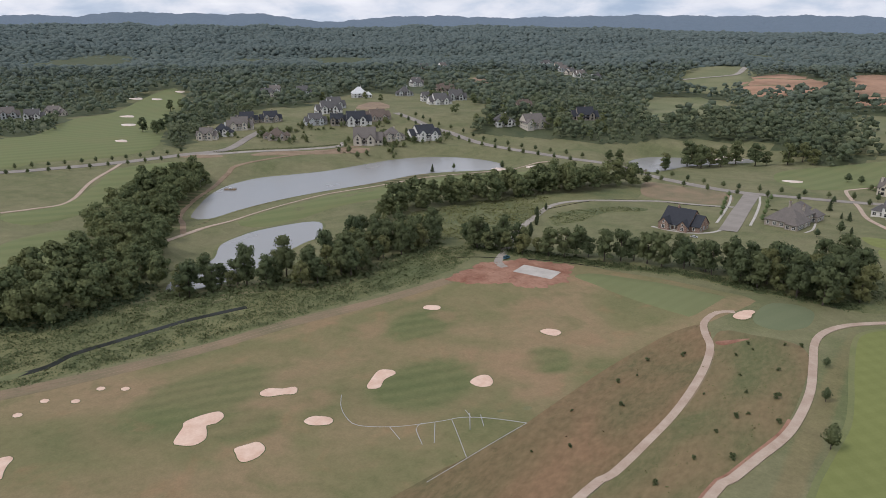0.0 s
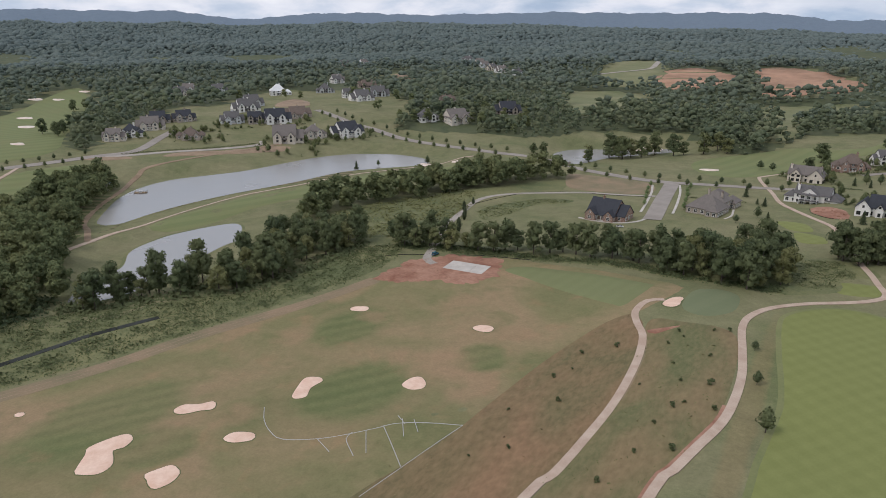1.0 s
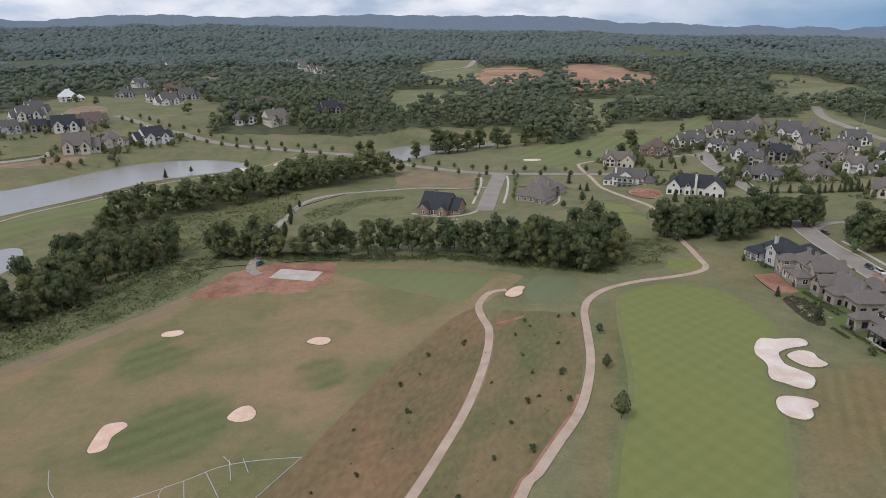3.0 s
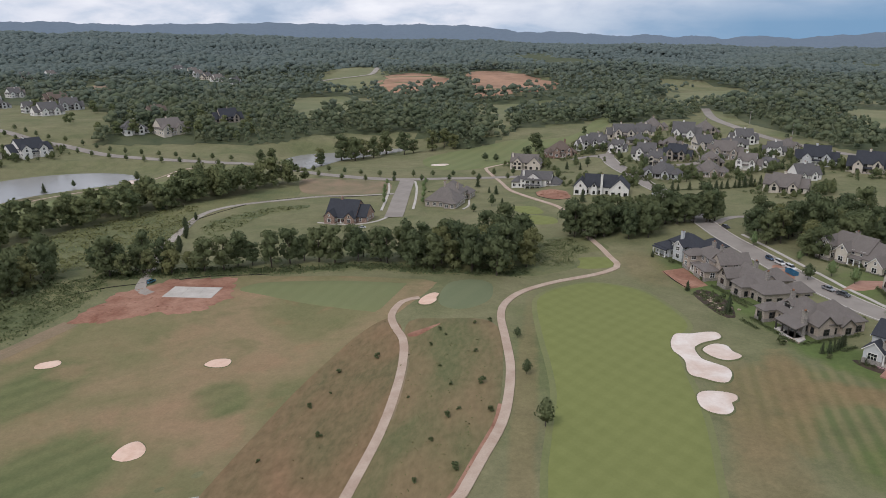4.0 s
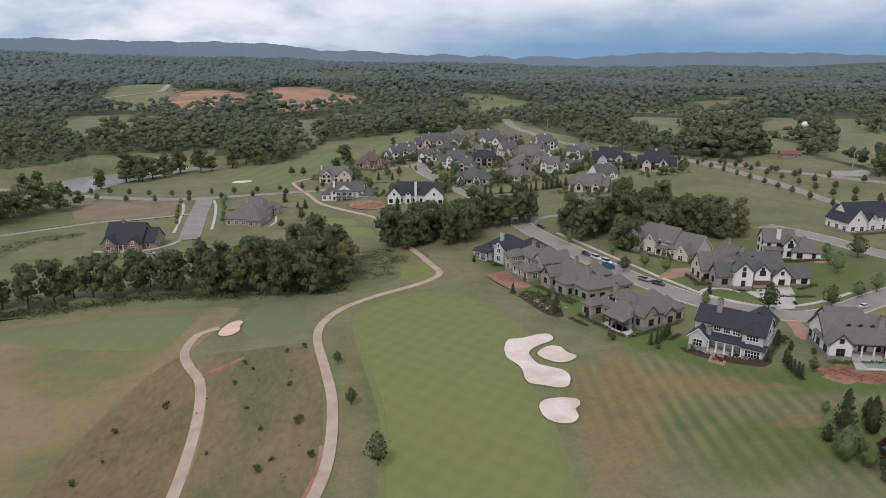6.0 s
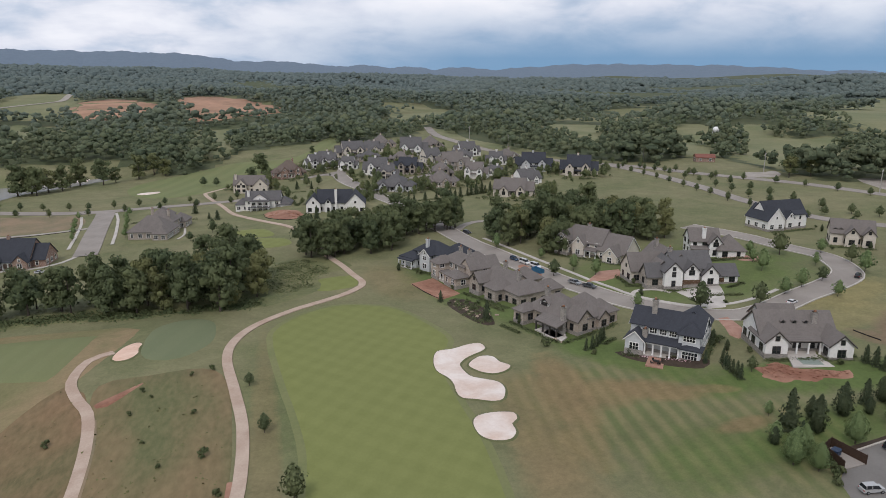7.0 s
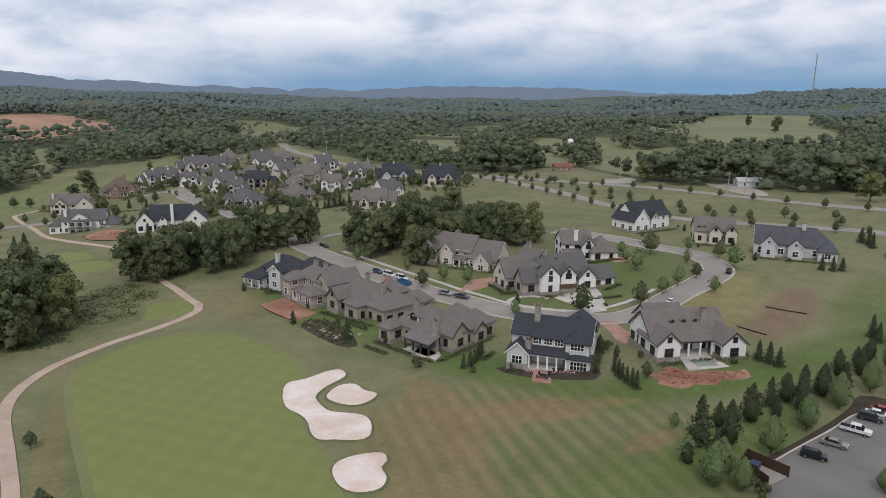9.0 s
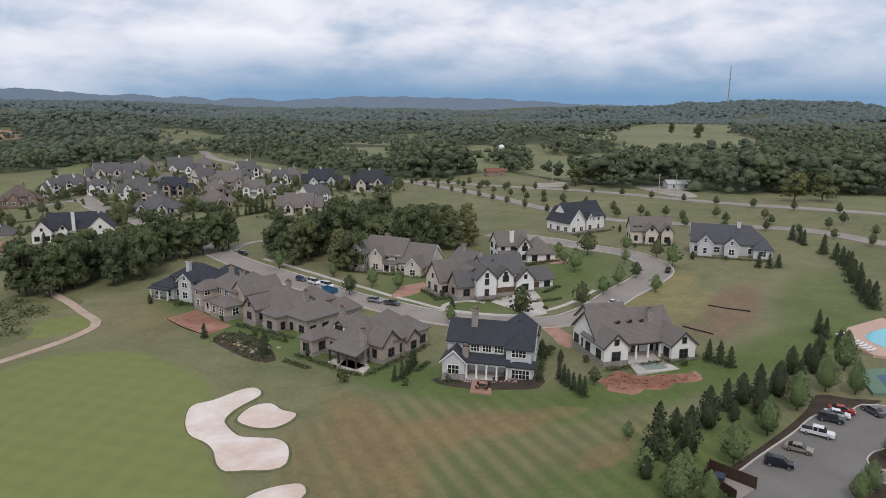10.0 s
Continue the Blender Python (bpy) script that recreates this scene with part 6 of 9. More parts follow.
def grove(outline, spacing, mix, scales, label, group, seed, jitter=0.42, joined=False):
    """Trees set unevenly within an outline of the plan."""
    places = []
    rng = np.random.default_rng(seed)
    o = smooth_line(outline, 4, True)
    lo, hi = o.min(0), o.max(0)
    for j, y in enumerate(np.arange(lo[1], hi[1] + spacing, spacing * 0.87)):
        for x in np.arange(lo[0], hi[0] + spacing, spacing) + (j % 2) * spacing / 2:
            px, py = x + rng.normal(0, jitter * spacing * 0.5), y + rng.normal(0, jitter * spacing * 0.5)
            key = mix[rng.integers(len(mix))]
            s = rng.uniform(*scales)
            if not inside(np.array([px]), np.array([py]), o)[0]:
                continue
            if joined:
                places.append((key, px, py, s))
            else:
                tree(key, px, py, s, label[key], "tree", group, tall=rng.uniform(0.95, 1.3))
    if joined:
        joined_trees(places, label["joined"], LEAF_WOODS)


LBL = {"joined": "dense belt of dark green broadleaf trees", "broad": "dark green broadleaf tree in a dense grove", "pale": "pale green broadleaf tree at a wood's edge", "cedar": "dark green cone-shaped cedar among broadleaf trees"}
GROVE_RANGE = [(-170, 243), (-150, 243), (-138, 247), (-112, 257), (-89, 262), (-67, 262), (-50, 258), (-35, 251), (-21, 249), (-14, 258), (-16, 275), (-28, 292), (-46, 282), (-66, 276), (-88, 270), (-114, 266), (-138, 258), (-168, 252)]
GROVE_CREEK = [(-232, 132), (-218, 146), (-205, 157), (-195, 166), (-184, 183), (-186, 206), (-180, 236), (-195, 246), (-214, 240), (-220, 222), (-210, 198), (-214, 178), (-228, 158), (-240, 142)]
GROVE_WEST = [(-262, 62), (-244, 76), (-236, 92), (-238, 116), (-246, 136), (-270, 150), (-300, 175), (-352, 212), (-390, 258), (-412, 258), (-404, 226), (-345, 166), (-300, 128), (-280, 96)]
GROVE_NORTH = [(-236, 258), (-236, 295), (-222, 322), (-198, 361), (-156, 424), (-166, 432), (-205, 395), (-234, 345), (-250, 312), (-248, 266)]
GROVE_PATH_END = [(0, 302), (5, 292), (9, 295), (20, 292), (34, 297), (42, 312), (62, 315), (56, 328), (38, 326), (18, 318), (6, 312)]
GROVE_HOMES = [(68, 303), (72, 285), (79, 271), (95, 269), (113, 272), (128, 274), (132, 290), (124, 304), (102, 314), (82, 314)]
grove(GROVE_RANGE, 6.6, ["broad", "broad", "broad", "broad", "pale"], (0.7, 1.1), LBL, "trees of the grove by the range", 1)
grove(GROVE_CREEK, 7.6, ["broad", "broad", "pale"], (0.75, 1.1), LBL, "trees along the creek", 2)
grove(GROVE_WEST, 8.0, ["belt"], (0.7, 1.3), LBL, "trees of the west grove", 3, joined=True)
grove(GROVE_NORTH, 8.2, ["belt"], (0.75, 1.4), LBL, "trees of the north grove", 4, joined=True)
grove(GROVE_PATH_END, 6.4, ["broad"], (0.78, 0.98), LBL, "trees of the grove at the path's end", 5)
grove(GROVE_HOMES, 6.8, ["broad", "broad", "broad", "broad", "pale"], (0.8, 1.05), LBL, "trees of the grove among the homes", 6)

# ---- woods to the horizon ----
OPEN_LAND = np.array([(-640, -100), (-631, 195), (-646, 233), (-628, 266), (-721, 330), (-749, 386), (-853, 490), (-888, 554), (-799, 515), (-666, 420), (-553, 328), (-517, 296), (-479, 296), (-500, 328),
                      (-545, 361), (-600, 470), (-580, 515), (-634, 620), (-645, 684), (-592, 680), (-560, 723), (-480, 690), (-420, 640), (-370, 560), (-352, 510), (-276, 530), (-236, 532), (-215, 560), (-200, 590), (-154, 607), (-127, 622), (-107, 596), (-70, 563), (-53, 576),
                      (-30, 640), (20, 655), (49, 708), (45, 654), (80, 664), (116, 684), (150, 764), (160, 720), (151, 683), (159, 624), (168, 574), (180, 537), (193, 507), (213, 474), (234, 456), (258, 468), (286, 474), (275, 400), (272, 355), (300, 345), (310, 303), (330, 300), (318, 262), (330, 150), (360, -100)], float)


def wooded(x, y):
    keep = ~inside(x, y, OPEN_LAND)
    wx, wy = x + 9 * np.sin(y / 17 + x / 40) + 5 * np.sin(x / 7.3), y + 9 * np.sin(x / 19 + 1) + 5 * np.sin(y / 8.1)
    for o in CLEARINGS:
        keep &= ~inside(wx, wy, o)
    for hx, hy in HOUSE_SPOTS:
        keep &= np.hypot(x - hx, y - hy) > 19
        if math.hypot(hx, hy) > 560:
            for q in (1.03, 1.06) if math.hypot(hx, hy) < 900 else (1.04, 1.08):
                keep &= np.hypot(x * q - hx, y * q - hy) > 17
    return keep & ~meadows(x, y)


def meadows(x, y):
    """Small uneven openings among the far eastern woods."""
    r, bearing = np.hypot(x, y), np.arctan2(x, y)
    n = np.sin(x / 58 + 1.6 * np.sin(y / 97)) + np.sin(y / 66 + 1.4 * np.sin(x / 71 + 2)) + 0.4 * np.sin((x + y) / 31)
    return (bearing > radians(8)) & (r > 640) & (r < 1180) & (n > 1.25)


def hazed_leaf(share, grain=0.8):
    """Woodland leaves: share mixes aerial haze into the leaf colour, green to grey-green."""
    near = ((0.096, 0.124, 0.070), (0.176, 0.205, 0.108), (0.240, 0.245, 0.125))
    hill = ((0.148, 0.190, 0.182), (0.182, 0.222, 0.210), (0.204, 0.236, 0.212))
    return woods_leaf("hazed_woodland_leaves", *[tuple(p * (1 - share) + q * share for p, q in zip(n, h)) for n, h in zip(near, hill)], grain, 0.42 - 0.25 * share)


# four leaf colours, each with more haze painted in
HAZED_LEAVES = [hazed_leaf(k) for k in (0.12, 0.34, 0.56, 0.76)]


def thinned(x, y, gaps):
    """Picks places at least about a gap apart, by cells of that width."""
    seen, pick = set(), []
    gaps = np.round(gaps * 2 / 3) * 1.5
    for i in range(len(x)):
        key = (int(x[i] // gaps[i]), int(y[i] // gaps[i]), gaps[i])
        if key not in seen:
            seen.add(key)
            pick.append(i)
    return np.array(pick)


def make_woods():
    """Single crowns over the wooded land, closely set, finer near and plainer far off."""
    rng = np.random.default_rng(11)
    az = rng.uniform(radians(-78), radians(74), 230000)
    r = np.sqrt(rng.uniform(300 ** 2, 1290 ** 2, 230000))
    x, y = r * np.sin(az), r * np.cos(az)
    k = wooded(x, y)
    x, y, r = x[k], y[k], r[k]
    pick = thinned(x, y, 8.6 + np.clip(r - 450, 0, 700) / 700 * 2.2)
    x, y, r = x[pick], y[pick], r[pick]
    z = ground_z(x, y)
    fine = [foliage(np.random.default_rng(100 + k), 13.0, 5.6, 0.3, 6, 84, 0.72, "lobes", 0, 1.02) for k in range(10)]
    mid = [foliage(np.random.default_rng(130 + k), 13.0, 5.6, 0.3, 4, 28, 0.9, "lobes", 0, 1.12) for k in range(10)]
    far = [foliage(np.random.default_rng(160 + k), 12.5, 5.9, 0.3, 2, 10, 1.1, "lobes", 0, 1.3) for k in range(8)]
    bins = [[[], [], [], 0] for _ in HAZED_LEAVES]
    # hazier leaf colour the further off the tree stands
    tone = np.clip(np.floor((r - 520) / 250 + rng.uniform(-0.5, 0.5, len(r))), 0, len(HAZED_LEAVES) - 1).astype(int)
    for i in range(len(x)):
        kinds = fine if r[i] < 540 else mid if r[i] < 760 else far
        v, f, nn = kinds[rng.integers(len(kinds))]
        a = rng.uniform(0, math.tau)
        s = (0.6 + 0.95 * rng.random() ** 2.2) * (1 + 0.22 * math.sin(x[i] / 37 + 2 * math.sin(y[i] / 53))) * (1.3 if r[i] < 540 else 1.0 if r[i] < 900 else 1.14)
        tall = (0.42 + 0.5 * s) * rng.uniform(0.85, 1.2)
        ca, sa = math.cos(a), math.sin(a)
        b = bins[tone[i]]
        b[0].append(np.column_stack([(v[:, 0] * ca - v[:, 1] * sa) * s + x[i], (v[:, 0] * sa + v[:, 1] * ca) * s + y[i], v[:, 2] * tall + z[i]]))
        b[1].append(f + b[3])
        b[2].append(np.column_stack([nn[:, 0] * ca - nn[:, 1] * sa, nn[:, 0] * sa + nn[:, 1] * ca, nn[:, 2]]))
        b[3] += len(v)
    for (vs, fs, ns, _), material in zip(bins, HAZED_LEAVES):
        tagged(new("woods", quick_mesh("woods", np.concatenate(vs), np.concatenate(fs), material, True, np.concatenate(ns))), "dense broadleaf woods over the hills, distance haze in the leaf colour", "woods", "", "stuff")


make_woods()


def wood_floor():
    """Dark floor under the woods, as one sheet with the clearings left out."""
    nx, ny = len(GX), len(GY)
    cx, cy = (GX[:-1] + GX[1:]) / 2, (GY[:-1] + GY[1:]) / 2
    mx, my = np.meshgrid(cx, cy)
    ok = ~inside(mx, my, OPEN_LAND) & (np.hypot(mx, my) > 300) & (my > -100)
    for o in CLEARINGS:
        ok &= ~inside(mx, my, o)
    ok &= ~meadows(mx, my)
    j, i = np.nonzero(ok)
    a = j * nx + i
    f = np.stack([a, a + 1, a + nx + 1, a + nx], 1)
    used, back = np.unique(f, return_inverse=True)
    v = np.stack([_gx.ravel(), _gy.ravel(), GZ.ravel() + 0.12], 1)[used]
    tagged(new("wood_floor", quick_mesh("wood_floor", v, back.reshape(f.shape), WOOD_FLOOR, True)), "dark floor under the woods", "ground", "", "structure")


wood_floor()

# ridges on the skyline: height by bearing in degrees
SKYLINE = [(-80, 140), (-69, 144), (-66, 149), (-64, 142), (-62, 163), (-59.7, 162), (-56.7, 159), (-54, 157), (-51, 160), (-48, 132), (-45, 125), (-42.7, 143), (-39.3, 152), (-36.8, 152), (-34, 146), (-32.3, 141), (-28.3, 147), (-24.8, 149), (-21.7, 153), (-18.4, 149), (-14.5, 145), (-10, 146), (-5.7, 138), (-4.3, 130), (-2.5, 110), (-0.2, 111), (2, 107), (3.2, 103),
           (5.2, 88), (7.5, 99), (9.2, 84), (11, 93), (13, 74), (14.5, 91), (17.7, 78), (21, 91), (23.1, 101), (25, 104), (28.6, 104), (35.4, 100), (39.8, 87), (42.5, 76), (44.1, 84), (46.7, 64), (50, 66), (60, 80), (80, 90)]
# tops of the last wooded hills before the ridges
HILLTOPS = [(-80, 92), (-60, 96), (-50, 90), (-46, 84), (-40, 92), (-25, 84), (-12, 66), (0, 52), (10, 40), (25, 32), (45, 30), (60, 34), (80, 40)]
# outer hills: leaf colour almost wholly the haze tint
HAZED_HILL_WOODS = hazed_leaf(0.9, 0.45)
HAZED_FAR_WOODS = hazed_leaf(1.0, 0.42)
# ridge haze is painted: bluish base colour plus a faint blue glow
HAZED_RIDGE = woods_leaf("hazed_ridge_woodland", (0.085, 0.115, 0.135), (0.105, 0.135, 0.15), (0.115, 0.14, 0.15), 0.05, 0.4)
HAZED_RIDGE.node_tree.nodes["Principled BSDF"].inputs["Emission Color"].default_value = (0.32, 0.42, 0.58, 1)
HAZED_RIDGE.node_tree.nodes["Principled BSDF"].inputs["Emission Strength"].default_value = 0.40


def by_bearing(table, a):
    return np.interp(a, [p[0] for p in table], [p[1] for p in table])


def far_land(x, y):
    """Height of the wooded hills beyond the valley."""
    r, a = np.hypot(x, y), np.degrees(np.arctan2(x, y))
    roll = 13 * np.sin(x / 151 + 1.3 * np.sin(y / 137)) * np.sin(y / 169 + 0.4) + 6 * np.sin(x / 67 + y / 53)
    u = np.clip((r - 1500) / 1350, 0, 1)
    u = u * u * (3 - 2 * u)
    base = land(x, y) + roll * np.clip((r - 1230) / 400, 0, 1) * (1 - 0.5 * u) - 12 * np.clip((r - 1400) / 500, 0, 1) * (1 - u)
    hill = 46 * np.exp(-(((x - 1990) / 420) ** 2 + ((y - 1450) / 420) ** 2))
    return base * (1 - u) + (by_bearing(HILLTOPS, a) + roll * 0.35 + hill) * u


def far_sheet(r0, r1, step, across):
    A, R = np.meshgrid(np.radians(np.linspace(-80, 76, across)), np.exp(np.arange(math.log(r0), math.log(r1), step)))
    return A, R, R * np.sin(A), R * np.cos(A)


def sheet_faces(n, m):
    j, i = np.meshgrid(np.arange(n - 1), np.arange(m - 1), indexing="ij")
    a = (j * m + i).ravel()
    return np.concatenate([np.stack([a, a + 1, a + m + 1], 1), np.stack([a, a + m + 1, a + m], 1)])


def far_canopy():
    rng = np.random.default_rng(3)
    bv, bf = BALLS[0]
    for r0, r1, count, material in ((1270, 1950, 190000, HAZED_HILL_WOODS), (1950, 2950, 190000, HAZED_FAR_WOODS)):
        A, R, X, Y = far_sheet(r0 - 40, r1 + 30, 0.012, 420)
        Z = far_land(X, Y) - 1
        for o in CLEARINGS:
            Z = np.where(inside(X, Y, o), land(X, Y) - 6, Z)
        vs, fs, off = [np.stack([X.ravel(), Y.ravel(), Z.ravel()], 1)], [sheet_faces(*X.shape)], X.size
        # rounded crowns over it, wider with distance
        az = rng.uniform(radians(-80), radians(76), count)
        r = np.exp(rng.uniform(math.log(r0), math.log(r1), count))
        x, y = r * np.sin(az), r * np.cos(az)
        k = np.ones(len(x), bool)
        for o in CLEARINGS:
            k &= ~inside(x, y, o)
        x, y, r = x[k], y[k], r[k]
        pick = thinned(x, y, 10.4 + (r - 1270) / 1600 * 8)
        x, y, r = x[pick], y[pick], r[pick]
        z = far_land(x, y)
        w = (10.4 + (r - 1270) / 1600 * 8) * (0.42 + 0.42 * rng.random(len(r)) ** 2)
        turn = rng.uniform(0, math.tau, len(r))
        lift = rng.uniform(-2.5, 2.5, len(r)) + 3 * np.sin(x / 41 + 2 * np.sin(y / 57))
        for i in range(len(x)):
            q = bv * rng.uniform(0.75, 1.2, (len(bv), 1))
            ca, sa = math.cos(turn[i]), math.sin(turn[i])
            vs.append(np.column_stack([(q[:, 0] * ca - q[:, 1] * sa) * w[i] + x[i], (q[:, 0] * sa + q[:, 1] * ca) * w[i] + y[i], q[:, 2] * w[i] * 0.62 + z[i] + 4.5 + lift[i]]))
            fs.append(bf + off)
            off += len(bv)
        tagged(new("far_woods", quick_mesh("far_woods", np.concatenate(vs), np.concatenate(fs), material, True)), "wooded hills to the horizon, tinted grey-green for haze", "woods", "", "stuff")
    # the last ridges
    rr = np.linspace(2800, 3460, 18)
    A, R = np.meshgrid(np.radians(np.linspace(-82, 78, 1100)), rr)
    X, Y = R * np.sin(A), R * np.cos(A)
    crest = by_bearing(SKYLINE, np.degrees(A)) + 1.8 * np.sin(A * 95) + 1.6 * np.sin(A * 210 + 1) + rng.uniform(-1.5, 1.5, A.shape)
    u = np.clip((R - 2800) / 580, 0, 1)
    spur = 1 - 0.22 * (1 - u) * (0.5 + 0.5 * np.sin(A * 61 + 2 * np.sin(A * 23)))
    Z = 20 + (crest - 20) * np.sin(u * math.pi / 2) ** 1.4 * spur * np.where(R > 3400, 0.96, 1.0)
    tagged(new("backdrop", quick_mesh("backdrop", np.stack([X.ravel(), Y.ravel(), Z.ravel()], 1), sheet_faces(*X.shape), HAZED_RIDGE, True)), "wooded ridges on the skyline, blue haze in colour and glow", "hills", "", "structure")


far_canopy()
# ---- street edges, drives and gardens ----
STREET = [(32, 495), (33, 477), (37, 444), (41, 424), (44, 402), (49, 381), (52, 360), (56, 315), (59, 295), (64, 278), (68, 262), (71, 245), (75, 233), (80, 221), (87, 211), (95, 203), (102, 200), (112, 202), (125, 207), (137, 210), (148, 215), (154, 223), (158, 235), (155, 247), (153, 258), (151, 267), (143, 286)]
for _s in (-4.15, 4.15):
    ribbon("kerb", STREET, 0.4, CONCRETE, 0.16, 0.12, "pale concrete kerb of the street", "kerb", 3, _s)
ribbon("pavement", [(66, 300), (73, 275), (78, 252), (80, 241), (83, 231), (85, 224), (90, 216), (96, 210), (103, 209), (111, 210), (124, 214)], 1.25, CONCRETE, 0.14, 0, "pale concrete footpath along the street", "pavement", 3)


def patch(name, outline, material, label, category, lift=0.16, step=3):
    o = smooth_line(outline, 1.5, True)
    if category == "soil":
        o = ragged(smooth_line(outline, 0.6, True), 0.005 * float(np.ptp(o[:, 0]) + np.ptp(o[:, 1])), len(outline))
    return drape(name, o, material, lift, step, label, category)


def flat_patch(name, outline, material, label, category, lift=0.16, step=3):
    o = np.array(outline, float)
    dense = np.concatenate([np.linspace(a, b, max(2, int(np.hypot(*(b - a)) / 2)), endpoint=False) for a, b in zip(o, np.roll(o, -1, 0))])
    return drape(name, dense, material, lift, step, label, category)


flat_patch("brick_drive", [(79, 239), (87, 247), (93, 246.5), (91, 241), (84, 238.5)], PAVERS, "red brick driveway", "driveway", 0.17)
flat_patch("brick_drive", [(95, 199.5), (97.5, 199.5), (95, 191), (94, 188), (90, 185.5), (90, 188), (92.5, 193)], PAVERS, "red brick driveway between two homes", "driveway", 0.17)
flat_patch("driveway", [(98, 222.4), (106, 223.6), (112, 223), (109, 217), (102.5, 207.5), (98, 207.5), (99, 214)], CONCRETE, "pale concrete garage court", "driveway", 0.17)
ribbon("driveway", [(60, 316), (65, 324), (71, 329), (78, 329)], 3.4, ASPHALT, 0.17, 0, "grey drive beside a grove", "driveway", 2)
ribbon("garden_path", [(85, 224), (88, 226.5), (93, 226), (96, 222)], 1.3, CONCRETE, 0.15, 0, "curved pale garden path", "path", 1)
flat_patch("driveway", [(127, 243), (135, 236), (139, 239), (132, 246)], PAVERS, "brick driveway before a white house", "driveway", 0.17)
flat_patch("red_terrace", [(30, 260), (35, 243), (41.5, 246.8), (37.5, 263.5)], RED_SOIL, "bare red earth terrace behind a tan house", "terrace", 0.16)
patch("red_soil", [(64, 246), (65, 257), (66.5, 264), (69, 262), (69, 250)], RED_SOIL, "red building earth by the street", "soil", 0.15)
patch("mulch_bed", [(36, 238), (39, 242), (42, 238), (43.5, 227), (42, 216), (39, 218), (37, 226)], MULCH, "dark mulch garden bed with shrubs", "bed", 0.14, 2)
patch("mulch_bed", [(62.5, 190.5), (62.8, 188), (65, 184), (71, 178), (74, 175.5), (77, 178), (74, 181), (66, 189)], MULCH, "mulch bed round a porch", "bed", 0.14, 2)
patch("red_soil", [(82.8, 170.6), (85, 170), (87.8, 171.1), (89.2, 168.6), (90.1, 166.9), (94, 165.4), (97.1, 163.4), (98.6, 163.8), (97.6, 161.6), (95.1, 161.1), (92, 162.4), (88.4, 161.9), (86, 163.6), (83.8, 163.2), (81.4, 166.2), (82.4, 168)], RED_SOIL, "red earth spoil beside a new pool", "soil", 0.05, 1.2)


def clods(outline, count, seed, low, high, label):
    """Lumps of dug earth, strewn unevenly."""
    rng = np.random.default_rng(seed)
    o = smooth_line(outline, 1, True)
    p = rng.uniform(o.min(0), o.max(0), (count * 5, 2))
    on_slab = (abs(p[:, 0] + 126.5) < 9.5) & (abs(p[:, 1] - 231) < 6.5)
    p = p[inside(p[:, 0], p[:, 1], o) & ~on_slab][:count]
    bv, bf = BALLS[0]
    vs, fs = [], []
    for k, (x, y) in enumerate(p):
        r = low + (high - low) * rng.random() ** 3
        q = bv * rng.uniform(0.6, 1.25, (len(bv), 1)) * r * np.array([1.2, 1.0, 0.6])
        vs.append(q + np.array([x, y, float(ground_z(x, y)) + 0.12 + r * 0.15])), fs.append(bf + k * len(bv))
    tagged(new("earth_clods", quick_mesh("earth_clods", np.concatenate(vs), np.concatenate(fs), RED_SOIL)), label, "earth", "", "stuff")


clods([(83, 170), (88, 170.6), (90, 167), (97, 164), (97, 162), (88, 162.6), (82.4, 166)], 220, 4, 0.06, 0.3, "clods of dug red earth beside a new pool")
clods([(-148, 212), (-148, 226), (-139, 238), (-118, 238), (-115, 226), (-118, 218), (-134, 213)], 360, 5, 0.08, 0.45, "clods of red earth round a new slab")
clods([(-12, 386), (-5, 390), (0, 380), (0, 371), (-8, 374)], 60, 6, 0.2, 0.9, "clods of red earth in a dug yard")


def on_ground(x, y, up=0.0):
    return float(ground_z(x, y)) + up


def slab(name, outline, top, thick, material, label, category):
    """A flat slab with a closed outline."""
    n = len(outline)
    v = [(x, y, top - thick) for x, y in outline] + [(x, y, top) for x, y in outline]
    f = [tuple(range(n))[::-1], tuple(range(n, 2 * n))] + [(k, (k + 1) % n, n + (k + 1) % n, n + k) for k in range(n)]
    me = mesh_of(name, v, f, material)
    return tagged(new(name, me), label, category)


# pool terrace of the white house: deck and a pool basin
_deck = slab("pool_deck", [(92.4, 173.4), (98.6, 172.4), (97.4, 165.8), (89.2, 167.8)], 7.35, 1.2, CONCRETE, "pale concrete deck round a new pool", "deck")
POOL_GREEN = plain("pool_cover_mesh", (0.23, 0.27, 0.23), 0.5, 0, 0.4, 0.15)
slab("pool_cover", [(92.8, 171.3), (95.4, 170.8), (96.6, 169.2), (96, 167), (92, 168.2), (92.4, 169.6)], 7.39, 0.06, POOL_GREEN, "grey-green covered pool in a deck", "pool")
slab("brick_patio", [(64.2, 181.2), (66.7, 178.5), (69.8, 182.8), (67.4, 185.2)], 4.55, 0.9, PAVERS, "brick patio before the porch steps", "patio")
slab("stone_patio", [(50.8, 206), (54, 200.8), (56.3, 203), (54, 209)], 3.05, 0.9, CONCRETE, "stone patio under a terrace roof", "patio")

_set = new("garden_table")
_set.matrix_basis = pose(66.9, 181.4, 4.55, 0, 0, 40)
IRON = plain("dark_garden_iron", (0.035, 0.033, 0.032), 0.5, 0.4, 0.4, 0.1)
part("tabletop", Solid().box(-0.55, 0.55, -0.55, 0.55, 0.50, 0.55), IRON, _set)
